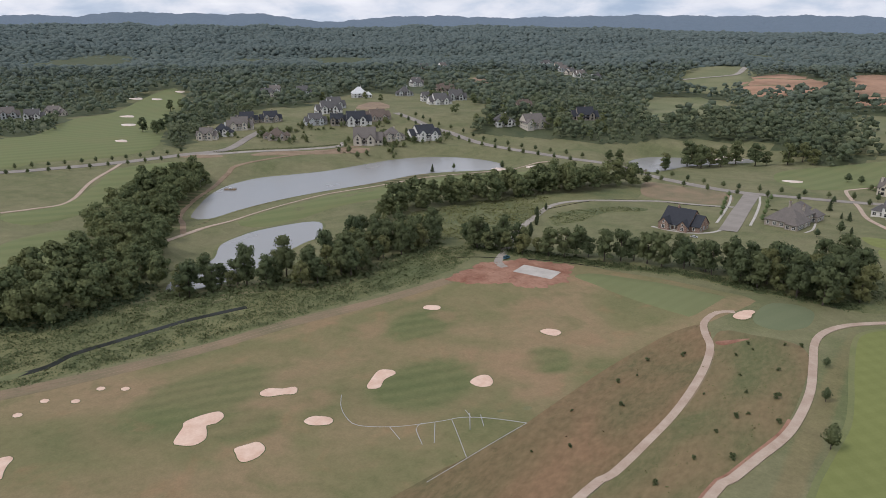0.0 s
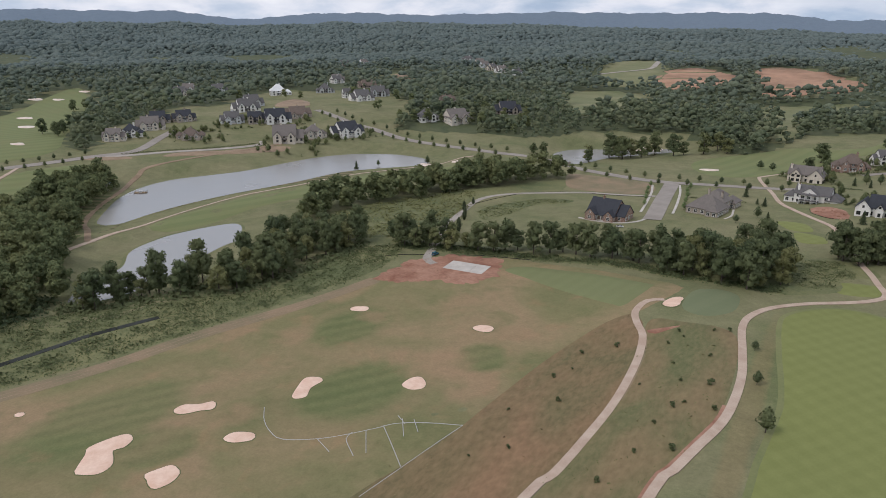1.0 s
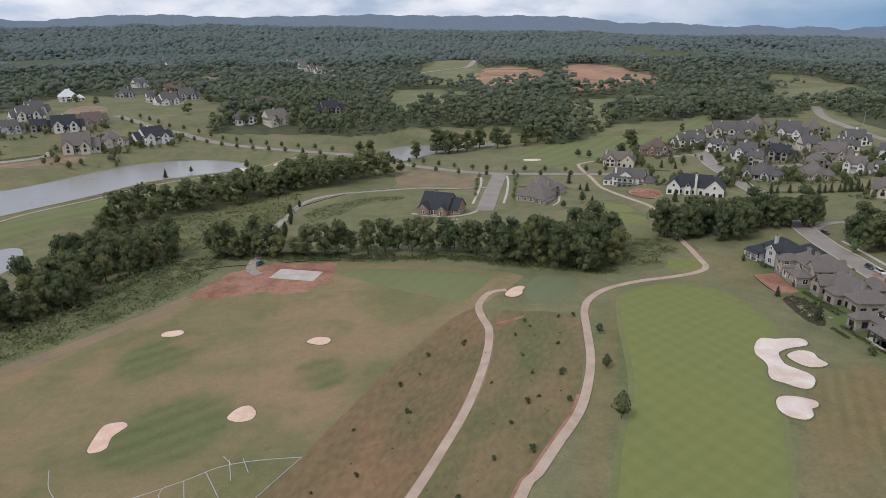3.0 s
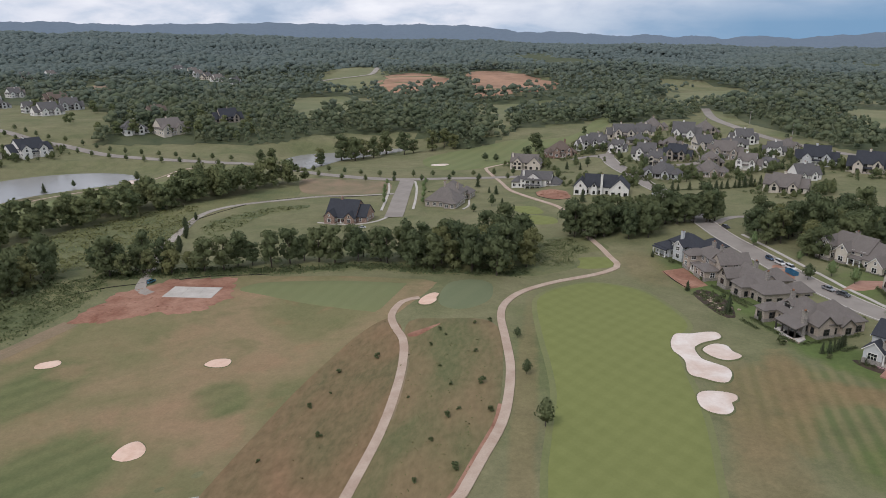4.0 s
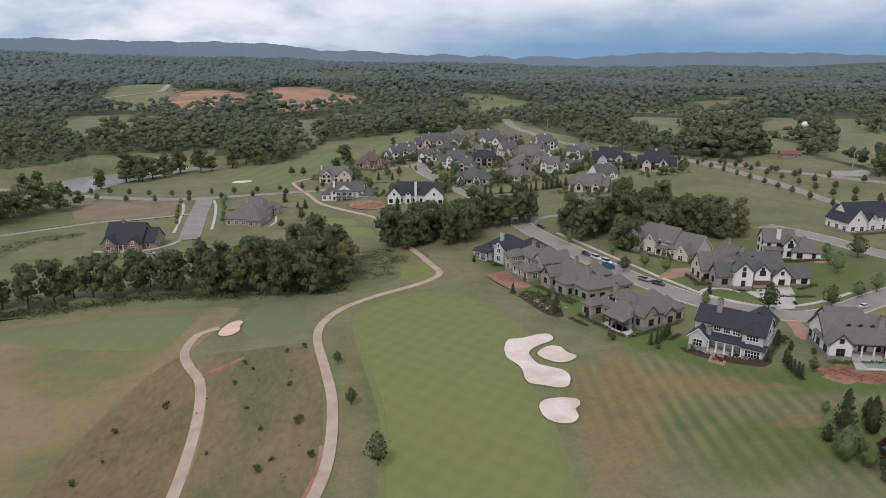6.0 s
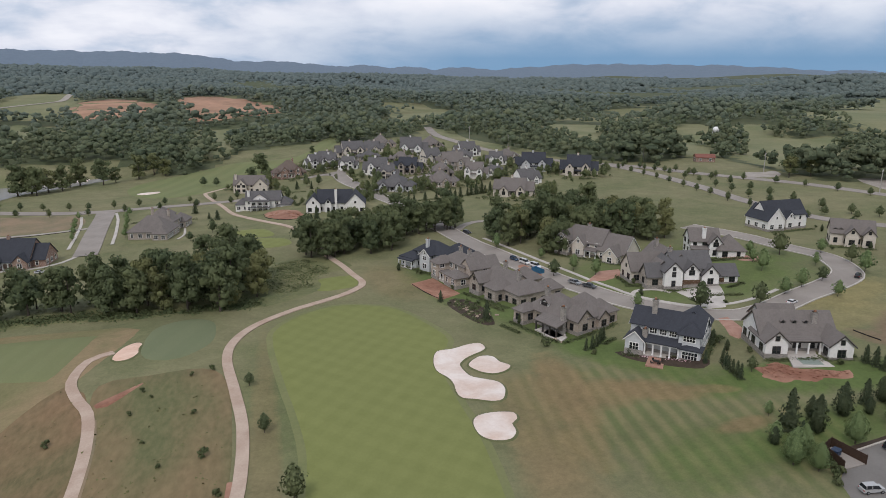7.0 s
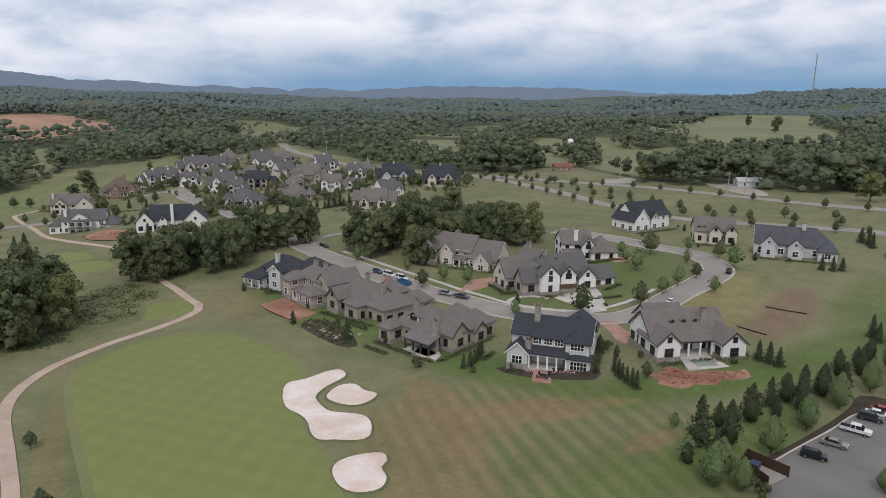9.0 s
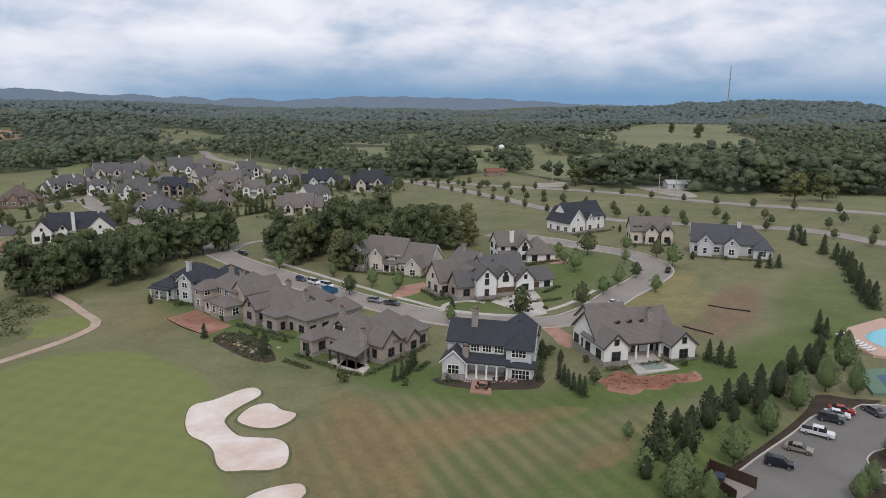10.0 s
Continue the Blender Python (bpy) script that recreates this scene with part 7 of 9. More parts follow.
for _x, _y in ((-0.4, -0.4), (0.4, -0.4), (-0.4, 0.4), (0.4, 0.4)):
    part("leg", Solid().box(_x - 0.03, _x + 0.03, _y - 0.03, _y + 0.03, 0, 0.5), IRON, _set)
tagged(_set, "dark iron garden table on a brick patio", "table")
_chair = new("garden_chair")
_chair.matrix_basis = pose(66.9, 180.3, 4.55, 0, 0, 0)
part("seat", Solid().box(-0.22, 0.22, -0.22, 0.22, 0.29, 0.33), IRON, _chair)
part("backrest", Solid().box(-0.22, 0.22, -0.25, -0.21, 0.33, 0.68), IRON, _chair)
for _x, _y in ((-0.19, -0.19), (0.19, -0.19), (-0.19, 0.19), (0.19, 0.19)):
    part("leg", Solid().box(_x - 0.02, _x + 0.02, _y - 0.02, _y + 0.02, 0, 0.29), IRON, _chair)
tagged(_chair, "dark iron garden chair beside a table", "chair", "chairs round the garden table")
for _a in (90, 180, 270):
    copy_thing(_chair, pose(66.9 + 1.1 * math.sin(radians(_a)), 181.4 - 1.1 * math.cos(radians(_a)), 4.55, 0, 0, _a))

# ---- practice slab in the red soil ----
_slab_root = new("concrete_slab")
_slab_root.matrix_basis = pose(-126.5, 231, on_ground(-126.5, 231, 0.12), 0, 0, 4)
for _i in range(3):
    for _j in range(2):
        part("panel", Solid().box(-8.4 + _i * 5.6 + 0.04, -8.4 + (_i + 1) * 5.6 - 0.04, -5 + _j * 5 + 0.04, -5 + (_j + 1) * 5 - 0.04, -0.6, 0.14), CONCRETE, _slab_root)
tagged(_slab_root, "new pale concrete slab cast in panels", "slab")

# ---- pipes laid on the range ----
PIPE = plain("grey_plastic_pipe", (0.40, 0.395, 0.38), 0.6, 0, 0.4, 0.1)


def pipe(line):
    c = smooth_line(line, 1.5)
    v, f = [], []
    t = np.gradient(c, axis=0)
    for k, (p, d) in enumerate(zip(c, t)):
        d = d / (np.hypot(*d) + 1e-9)
        z = on_ground(p[0], p[1], 0.1)
        for a in np.arange(6) * math.tau / 6:
            v.append((p[0] - d[1] * 0.1 * math.cos(a), p[1] + d[0] * 0.1 * math.cos(a), z + 0.1 * math.sin(a)))
    for k in range(len(c) - 1):
        for q in range(6):
            f.append((k * 6 + q, k * 6 + (q + 1) % 6, k * 6 + 6 + (q + 1) % 6, k * 6 + 6 + q))
    tagged(new("pipe", mesh_of("pipe", v, f, PIPE, True)), "pale grey drain pipe lying on the turf", "pipe", "pipes on the range")


for _l in ([(-121, 114), (-116, 109), (-111, 106), (-106, 105), (-98, 110), (-90, 118), (-85, 123), (-71, 128)], [(-71, 128), (-74, 112), (-77, 96)], [(-99, 109), (-93, 106)], [(-93.5, 115), (-93, 112), (-87, 107)], [(-91, 117), (-85, 109)], [(-88, 120), (-75, 108)], [(-86, 125), (-81, 118)], [(-83, 125.5), (-79, 121)], [(-88, 126), (-84, 123)]):
    pipe(_l)

# ---- cars ----
TYRE = plain("tyre_rubber", (0.022, 0.022, 0.023), 0.85, 0, 0.2, 0.15)
RIM = plain("alloy_rim", (0.45, 0.46, 0.47), 0.35, 0.8, 0.5, 0.08)
LAMP_CLEAR = plain("headlamp_lens", (0.72, 0.73, 0.74), 0.15, 0, 0.6, 0.03)
LAMP_RED = plain("tail_lamp_lens", (0.30, 0.02, 0.02), 0.2, 0, 0.6, 0.05)
PAINTS = {}


def paint(colour):
    if colour not in PAINTS:
        PAINTS[colour] = plain("car_paint", colour, 0.25, 0.15, 0.6, 0.03)
    return PAINTS[colour]


CAR_SHAPES = {
    "suv": (4.7, 1.9, [(-2.35, 0.35), (-2.35, 0.95), (-2.2, 1.12), (2.0, 1.02), (2.3, 0.85), (2.35, 0.4)], [(-2.2, 1.1), (-2.0, 1.66), (-1.8, 1.74), (0.3, 1.74), (0.6, 1.66), (1.25, 1.06)]),
    "sedan": (4.7, 1.82, [(-2.35, 0.32), (-2.35, 0.85), (-2.15, 0.98), (-1.3, 1.0), (1.2, 0.95), (2.15, 0.8), (2.35, 0.6), (2.35, 0.34)], [(-1.75, 0.98), (-1.0, 1.36), (-0.7, 1.43), (0.25, 1.43), (0.5, 1.38), (1.25, 0.94)]),
    "pickup": (5.7, 2.0, [(-2.85, 0.5), (-2.85, 1.1), (1.4, 1.15), (2.6, 1.08), (2.85, 0.9), (2.85, 0.5)], [(-0.95, 1.12), (-0.9, 1.8), (-0.75, 1.88), (0.75, 1.88), (0.95, 1.8), (1.5, 1.12)]),
    "van": (5.6, 2.0, [(-2.8, 0.35), (-2.8, 1.3), (1.6, 1.25), (2.6, 1.05), (2.8, 0.8), (2.8, 0.4)], [(-2.75, 1.28), (-2.7, 2.1), (-2.5, 2.2), (1.0, 2.2), (1.2, 2.12), (1.8, 1.22)])}


def car(kind, colour, x, y, heading, label, group):
    """A parked car; its nose points along heading (degrees from +x)."""
    length, width, body, cabin = CAR_SHAPES[kind]
    root = new("car")
    root.matrix_basis = pose(x, y, on_ground(x, y, 0.14), 0, 0, heading) @ Matrix.Diagonal((1 / PLAN, 1 / PLAN, 1 / PLAN, 1))
    h = width / 2
    me = Solid().prism(body, "y", -h, h)
    b = part("body", me, paint(colour), root)
    for v in b.data.vertices:
        v.co.y *= 1.0 - 0.10 * max(0.0, (v.co.z - 0.5)) - (0.06 if abs(v.co.x) > length * 0.45 else 0)
    top = max(z for _, z in cabin)
    g = part("glasshouse", Solid().prism(cabin, "y", -h * 0.9, h * 0.9), GLASS, root, "dark car windows")
    for v in g.data.vertices:
        v.co.y *= 1.0 - 0.22 * max(0.0, v.co.z - 1.0)
    xs = [p[0] for p in cabin if p[1] > top - 0.1]
    part("car_roof", Solid().box(min(xs), max(xs), -h * 0.74, h * 0.74, top - 0.06, top + 0.02), paint(colour), root)
    for s in (-1, 1):
        for px in (min(xs) + 0.1, (min(xs) + max(xs)) / 2):
            part("pillar", Solid().box(px - 0.06, px + 0.06, *sorted((s * h * 0.80, s * h * 0.86)), 1.0, top - 0.03), paint(colour), root)
        part("headlight", Solid().box(length / 2 - 0.16, length / 2 + 0.01, *sorted((s * h * 0.55, s * h * 0.9)), 0.62, 0.78), LAMP_CLEAR, root)
        part("tail_light", Solid().box(-length / 2 - 0.01, -length / 2 + 0.12, *sorted((s * h * 0.62, s * h * 0.92)), 0.72, 0.95), LAMP_RED, root)
        for px in (-length * 0.31, length * 0.32):
            w = part("wheel", Solid().prism([(px + 0.34 * math.cos(a), 0.34 + 0.34 * math.sin(a)) for a in np.arange(14) * math.tau / 14], "y", *sorted((s * (h - 0.22), s * (h + 0.01)))), TYRE, root)
            part("rim", Solid().prism([(px + 0.21 * math.cos(a), 0.34 + 0.21 * math.sin(a)) for a in np.arange(12) * math.tau / 12], "y", *sorted((s * (h - 0.05), s * (h + 0.025)))), RIM, w)
    if kind == "pickup":
        part("bed", Solid().box(-2.75, -1.0, -h * 0.82, h * 0.82, 1.0, 1.13), TYRE, root, "dark pickup bed")
    return tagged(root, label, "car", group)


LOT_CARS, STREET_CARS = "cars in the car park", "cars along the street"

# ---- car park ----
flat_patch("car_park", [(77.6, 139.9), (84, 141), (93, 142.2), (100, 143.3), (105, 141.2), (109.2, 141.4), (112, 139), (118, 128), (112, 112), (90, 112), (66, 118), (66.6, 129), (68.4, 133.4), (71.2, 135.9), (75, 136.4)], DARK_ASPHALT, "grey asphalt car park beside evergreens", "car park", 0.12, 4)
ribbon("kerb", [(77.4, 140.1), (84, 141.2), (93, 142.4), (100, 143.5), (104.6, 141.6), (109.2, 141.6), (112, 139.2)], 0.25, CONCRETE, 0.16, 0.1, "pale kerb of the car park", "kerb", 1.5)
patch("mulch_bed", [(77, 141), (84, 142), (93, 143.4), (101, 145), (107, 147), (110, 143.5), (113, 141), (110, 141.8), (104.5, 141.9), (100, 143.8), (93, 142.6), (84, 141.4)], MULCH, "dark mulch bed along the car park kerb", "bed", 0.15, 2)
for _x, _y, _r in ((96.5, 131.6, 2.4), (87.2, 128.8, 2.0)):
    patch("planted_island", [(_x + 1.5 * _r * math.cos(a), _y + _r * 0.8 * math.sin(a)) for a in np.arange(8) * math.tau / 8], MULCH, "mulched island in the car park", "island", 0.2, 2)
    ribbon("kerb", [(_x + 1.55 * _r * math.cos(a), _y + _r * 0.85 * math.sin(a)) for a in np.arange(9) * math.tau / 8], 0.22, CONCRETE, 0.16, 0.1, "pale kerb round an island", "kerb", 0.8)
car("suv", (0.012, 0.015, 0.024), 83.0, 138.3, -58, "dark navy SUV parked in a stall", LOT_CARS)
car("suv", (0.42, 0.42, 0.41), 70.6, 130.6, -8, "silver SUV parked near the timber screen", LOT_CARS)
car("sedan", (0.26, 0.24, 0.20), 88.7, 139.2, -64, "beige metallic sedan parked in a stall", LOT_CARS)
car("pickup", (0.70, 0.70, 0.69), 94.9, 140.2, -66, "white pickup truck parked in a stall", LOT_CARS)
car("suv", (0.035, 0.042, 0.050), 100.3, 141.4, -63, "dark grey SUV parked in a stall", LOT_CARS)
car("sedan", (0.74, 0.74, 0.73), 102.4, 141.7, -61, "white sedan parked in a stall", LOT_CARS)
car("sedan", (0.34, 0.030, 0.028), 104.2, 142.0, -60, "red car parked in a stall", LOT_CARS)
car("sedan", (0.10, 0.105, 0.11), 107.8, 139.4, 75, "dark grey car parked by the kerb", LOT_CARS)
for _k, (_kind, _c, _x, _y, _a, _t) in enumerate([("van", (0.75, 0.75, 0.74), 69.0, 265.0, -72, "white work van parked on the street"), ("van", (0.72, 0.73, 0.74), 70.6, 259.5, -70, "white delivery van parked on the street"), ("suv", (0.06, 0.10, 0.16), 67.2, 270.0, -72, "blue car parked on the street"), ("pickup", (0.30, 0.31, 0.32), 74.2, 237.8, -64, "grey pickup parked on the street"), ("pickup", (0.08, 0.085, 0.09), 76.6, 233.2, -60, "dark pickup parked on the street"), ("suv", (0.025, 0.026, 0.028), 149.5, 212.8, 35, "black SUV parked at the bend"), ("sedan", (0.75, 0.74, 0.73), 119.5, 203.3, 20, "small white car on the street"), ("suv", (0.05, 0.05, 0.055), 62.0, 309.0, -60, "dark car by a driveway"), ("van", (0.74, 0.74, 0.73), 44.0, 372.0, -60, "white trailer parked on the street"), ("sedan", (0.6, 0.6, 0.6), -92, 322, 10, "pale car in a driveway"), ("suv", (0.05, 0.16, 0.22), -145.5, 238, 80, "blue vehicle at the end of a road")]):
    car(_kind, _c, _x, _y, _a, _t, STREET_CARS)


def dumpster(x, y, heading):
    root = new("dumpster")
    root.matrix_basis = pose(x, y, on_ground(x, y, 0.16), 0, 0, heading) @ Matrix.Diagonal((1 / PLAN, 1 / PLAN, 1 / PLAN, 1))
    blue = plain("blue_skip_paint", (0.035, 0.14, 0.24), 0.5, 0, 0.4, 0.2)
    for a, b, c, d in ((-3, 3, -1.2, -1.1), (-3, 3, 1.1, 1.2), (-3, -2.9, -1.1, 1.1), (2.9, 3, -1.1, 1.1)):
        part("side", Solid().box(a, b, c, d, 0.15, 1.7), blue, root)
    part("floor", Solid().box(-2.9, 2.9, -1.1, 1.1, 0.1, 0.4), blue, root)
    for k in range(6):
        part("rib", Solid().box(-2.7 + k * 1.08, -2.58 + k * 1.08, -1.28, -1.2, 0.2, 1.65), blue, root)
    tagged(root, "open blue steel building-waste skip", "skip")


dumpster(69.3, 254.2, -75)

# timber screen round the bin store
SCREEN_WOOD = plain("dark_stained_boards", (0.060, 0.036, 0.024), 0.7, 0, 0.3, 0.2, 5)
for _x, _y, _a, _n in ((74.3, 142.2, -79, 30), (71.5, 140.7, -98, 25), (71.6, 140.8, 27.4, 15)):
    _screen = new("timber_screen")
    _screen.matrix_basis = pose(_x, _y, on_ground(75, 140), 0, 0, _a)
    for _k in range(_n):
        part("board", Solid().box(_k * 0.195, _k * 0.195 + 0.175, -0.03, 0.03, 0, 1.75), SCREEN_WOOD, _screen)
    for _k in range(_n // 10 + 1):
        part("post", Solid().box(_k * 1.95 - 0.05, _k * 1.95 + 0.05, 0.03, 0.13, 0, 1.8), SCREEN_WOOD, _screen)
    for _z in (0.4, 1.4):
        part("rail", Solid().box(0, _n * 0.195, 0.03, 0.08, _z, _z + 0.1), SCREEN_WOOD, _screen)
    tagged(_screen, "dark brown timber screen fence by the car park", "fence", "timber screens round the bin store")
slab("bin_store_floor", [(71.5, 140.5), (74.2, 141.9), (75.4, 136.5), (71.0, 136.0)], 6.55, 0.5, ASPHALT, "worn pale grey floor behind the timber screen", "floor")

# waste bin in the store: tapered tub, sloped lid in two leaves, side pockets
_bin = new("waste_bin")
_bin.matrix_basis = pose(72.9, 139.7, 6.55, 0, 0, 25) @ Matrix.Diagonal((1 / PLAN, 1 / PLAN, 1 / PLAN, 1))
BIN_BLUE = plain("dark_blue_bin_paint", (0.020, 0.038, 0.075), 0.5, 0, 0.4, 0.2)
for _a, _b, _c, _d in ((-1.0, 1.0, -0.75, -0.7), (-1.0, 1.0, 0.7, 0.75), (-1.0, -0.95, -0.7, 0.7), (0.95, 1.0, -0.7, 0.7)):
    part("side", Solid().box(_a, _b, _c, _d, 0.12, 1.3), BIN_BLUE, _bin)
part("floor", Solid().box(-0.95, 0.95, -0.7, 0.7, 0.1, 0.2), BIN_BLUE, _bin)
for _a in (-1.03, 0.01):
    part("lid", Solid().box(_a, _a + 1.02, -0.8, 0.8, 1.3, 1.37), BIN_BLUE, _bin)
for _a in (-1.12, 1.0):
    part("pocket", Solid().box(_a, _a + 0.12, -0.4, 0.4, 0.7, 0.9), BIN_BLUE, _bin)
tagged(_bin, "dark blue steel waste bin behind a timber screen", "bin")

# ---- swimming pool and court beyond the evergreens ----
POOL_BLUE = plain("pool_basin", (0.10, 0.46, 0.56), 0.15, 0, 0.5, 0.06)
DECK_PINK = plain("pool_deck_pavers", (0.52, 0.36, 0.28), 0.8, 0, 0.2, 0.1)
slab("pool_deck", [(131, 151), (134, 158), (143, 162), (156, 162), (160, 150), (146, 144), (134, 146)], 8.5, 1.6, DECK_PINK, "pinkish paved pool deck", "deck")
slab("swimming_pool", [tuple(p) for p in smooth_line([(137, 152), (140, 157), (148, 158), (155, 156), (154, 150), (146, 147.5), (139, 148.5)], 1.5, True)], 8.54, 0.4, POOL_BLUE, "turquoise swimming pool in a paved deck", "pool")
COURT_GREEN = plain("court_surface", (0.135, 0.215, 0.150), 0.85, 0, 0.2, 0.06)
COURT_BLUE = plain("court_blue", (0.085, 0.135, 0.200), 0.85, 0, 0.2, 0.06)
slab("sports_court", [(114, 142.5), (121, 149), (138, 144), (133, 130)], 8.15, 1.4, COURT_GREEN, "green and blue sports court", "court")
slab("court_field", [(118, 142.5), (122, 146), (133, 142.4), (130.5, 134.5)], 8.16, 0.05, COURT_BLUE, "blue playing area of a court", "court")
LOUNGER = plain("white_lounger_mesh", (0.72, 0.72, 0.70), 0.6, 0, 0.3, 0.05)
_lounger = new("sun_lounger")
_lounger.matrix_basis = pose(132.6, 152.2, 8.5, 0, 0, 62)
part("seat", Solid().box(-0.3, 0.3, -0.2, 0.9, 0.22, 0.30), LOUNGER, _lounger)
part("backrest", Solid().prism([(-0.2, 0.28), (-0.75, 0.62), (-0.78, 0.56), (-0.2, 0.22)], "x", -0.3, 0.3), LOUNGER, _lounger)
for _x, _y in ((-0.25, -0.1), (0.25, -0.1), (-0.25, 0.8), (0.25, 0.8)):
    part("leg", Solid().box(_x - 0.03, _x + 0.03, _y - 0.03, _y + 0.03, 0, 0.22), LOUNGER, _lounger)
tagged(_lounger, "white sun lounger beside the pool", "lounger", "loungers by the pool")
for _k in range(1, 9):
    copy_thing(_lounger, pose(132.6 + _k * 0.52, 152.2 + _k * 0.98, 8.5, 0, 0, 62))

# ---- rock garden and hedges behind the row ----
_rock = random.Random(8)
ROCK = surface("tan_boulder", ((0.30, 0.22, 0.16), (0.46, 0.37, 0.29)), ((0.30, 0.23, 0.17), (0.45, 0.36, 0.28)), 2.5, 0.5, bump=0.5, depth=0.04)
_bv, _bf = BALLS[1]
ROCKS = []
for _k in range(4):
    _g = np.random.default_rng(60 + _k)
    ROCKS.append(quick_mesh("boulder", _bv * np.array([1, 0.8, 0.6]) * _g.uniform(0.8, 1.15, (len(_bv), 1)), _bf, ROCK))
for _k in range(34):
    _u = _rock.random()
    _x, _y = 37.4 + 5.2 * _u + _rock.gauss(0, 1.2), 238 - 19 * _u + _rock.gauss(0, 1.6)
    if _k > 26:
        _x, _y = 51.6 + _rock.uniform(-1.5, 2.2), 201.6 + _rock.uniform(-1.8, 2.6)
    _b = new("boulder", ROCKS[_k % 4])
    _s = _rock.uniform(0.28, 0.62)
    _b.matrix_basis = pose(_x, _y, on_ground(_x, _y, 0.2 * _s), 0, 0, _rock.uniform(0, 360)) @ Matrix.Diagonal((_s, _s, _s, 1))
    tagged(_b, "tan garden boulder among low shrubs", "boulder", "boulders of the garden")

# ---- silt fences on the graded lot ----
SILT = plain("black_silt_cloth", (0.025, 0.024, 0.023), 0.9, 0, 0.2, 0.2)
STAKE = plain("timber_stake", (0.22, 0.16, 0.10), 0.85, 0, 0.2, 0.2)


def silt_fence(line, label):
    root = new("silt_fence")
    c = smooth_line(line, 2.0)
    for a, b in zip(c[:-1], c[1:]):
        d = (b - a) / (np.hypot(*(b - a)) + 1e-9)
        s = Solid()
        za, zb = on_ground(*a), on_ground(*b)
        n = np.array([-d[1], d[0]]) * 0.03
        q = [(*(a - n), za), (*(b - n), zb), (*(b - n), zb + 0.26), (*(a - n), za + 0.26), (*(a + n), za), (*(b + n), zb), (*(b + n), zb + 0.26), (*(a + n), za + 0.26)]
        s.v, s.f = [tuple(map(float, p)) for p in q], [(0, 1, 2, 3), (7, 6, 5, 4), (0, 4, 5, 1), (1, 5, 6, 2), (2, 6, 7, 3), (3, 7, 4, 0)]
        part("cloth", s, SILT, root)
        part("stake", Solid().box(a[0] - 0.04, a[0] + 0.04, a[1] - 0.04, a[1] + 0.04, za, za + 0.45), STAKE, root)
    tagged(root, label, "fence")


silt_fence([(134.6, 188.6), (136, 184.5), (138.1, 180.3)], "black silt fence on bare soil")
silt_fence([(117.3, 181.5), (117.4, 178), (117.8, 174.5)], "black silt fence at a lot's edge")
silt_fence([(-165, 226), (-158, 232), (-150, 236), (-148, 238)], "black silt fence beside a road's end")
silt_fence([(-140, 241), (-128, 247), (-117, 250), (-108, 252)], "black silt fence below a grove")
silt_fence([(-180, 326), (-172, 352), (-162, 374), (-142, 391), (-118, 393.5), (-95, 393)], "dark low fence along a gravel road")
silt_fence([(30, 259.5), (32.2, 251), (35, 242.8)], "black silt fence round a red terrace")

# ---- pond pavilion, raft, footbridge, barns, poles and mast ----
GREEN_METAL = plain("green_metal_roof", (0.075, 0.12, 0.105), 0.45, 0.2, 0.4, 0.1)
_pav = new("pavilion")
_pav.matrix_basis = pose(-396, 250, on_ground(-396, 250), 0, 0, 30)
part("roof", Solid().hip(-6.5, 6.5, -4.2, 4.2, 3.0, 0.55), GREEN_METAL, _pav, "green metal hipped roof")
part("floor", Solid().box(-6, 6, -3.8, 3.8, -1, 0.25), CONCRETE, _pav)
part("chimney", Solid().box(4.6, 5.8, -0.6, 0.6, 0.2, 6.0), BASE_STONE, _pav)
for _x in (-5.6, -1.9, 1.9, 5.6):
    for _y in (-3.4, 3.4):
        part("post", Solid().box(_x - 0.2, _x + 0.2, _y - 0.2, _y + 0.2, 0.25, 3.0), TRIM, _pav)
tagged(_pav, "open pavilion with a green roof by the pond", "pavilion")
_raft = new("pond_raft")
_raft.matrix_basis = pose(-372, 262, -9.4, 0, 0, 35)
part("deck", Solid().box(-3.6, 3.6, -1.6, 1.6, 0.05, 0.45), STAKE, _raft)
for _x in (-3.4, 3.4):
    for _y in (-1.4, 1.4):
        part("post", Solid().box(_x - 0.1, _x + 0.1, _y - 0.1, _y + 0.1, -0.6, 1.3), STAKE, _raft)
part("pump_housing", Solid().box(-0.9, 0.9, -0.7, 0.7, 0.45, 1.3), WALL_GREY, _raft)
tagged(_raft, "small wooden raft moored on the pond", "raft")
_bridge = new("road_bridge")
_bridge.matrix_basis = pose(-188, 476, on_ground(-188, 476), 0, 0, -10)
for _y in (-5, 5):
    part("parapet", Solid().box(-11, 11, _y - 0.3, _y + 0.3, -0.5, 1.3), BASE_STONE, _bridge)
    for _x in (-11, 11):
        part("pier", Solid().box(_x - 0.6, _x + 0.6, _y - 0.6, _y + 0.6, -0.8, 1.9), BASE_STONE, _bridge)
tagged(_bridge, "low stone bridge beside the far pond", "bridge")
house("long white-roofed open barn beside the highway", 296, 338, -30, WALL_GREY, plain("pale_metal_roof", (0.62, 0.61, 0.58), 0.5, 0.2, 0.4, 0.06), [(0, 13, 0, 8, 3.2, "x", "gable", 0.4)], name="barn", far=True, spacing=6)
house("red-roofed farm shed beside the highway", 256, 448, -20, WALL_BRICK, plain("rust_red_roof", (0.22, 0.085, 0.06), 0.6, 0.1, 0.3, 0.15), [(0, 12, 0, 7, 3.2, "x", "gable", 0.5)], name="shed", far=True, spacing=6)
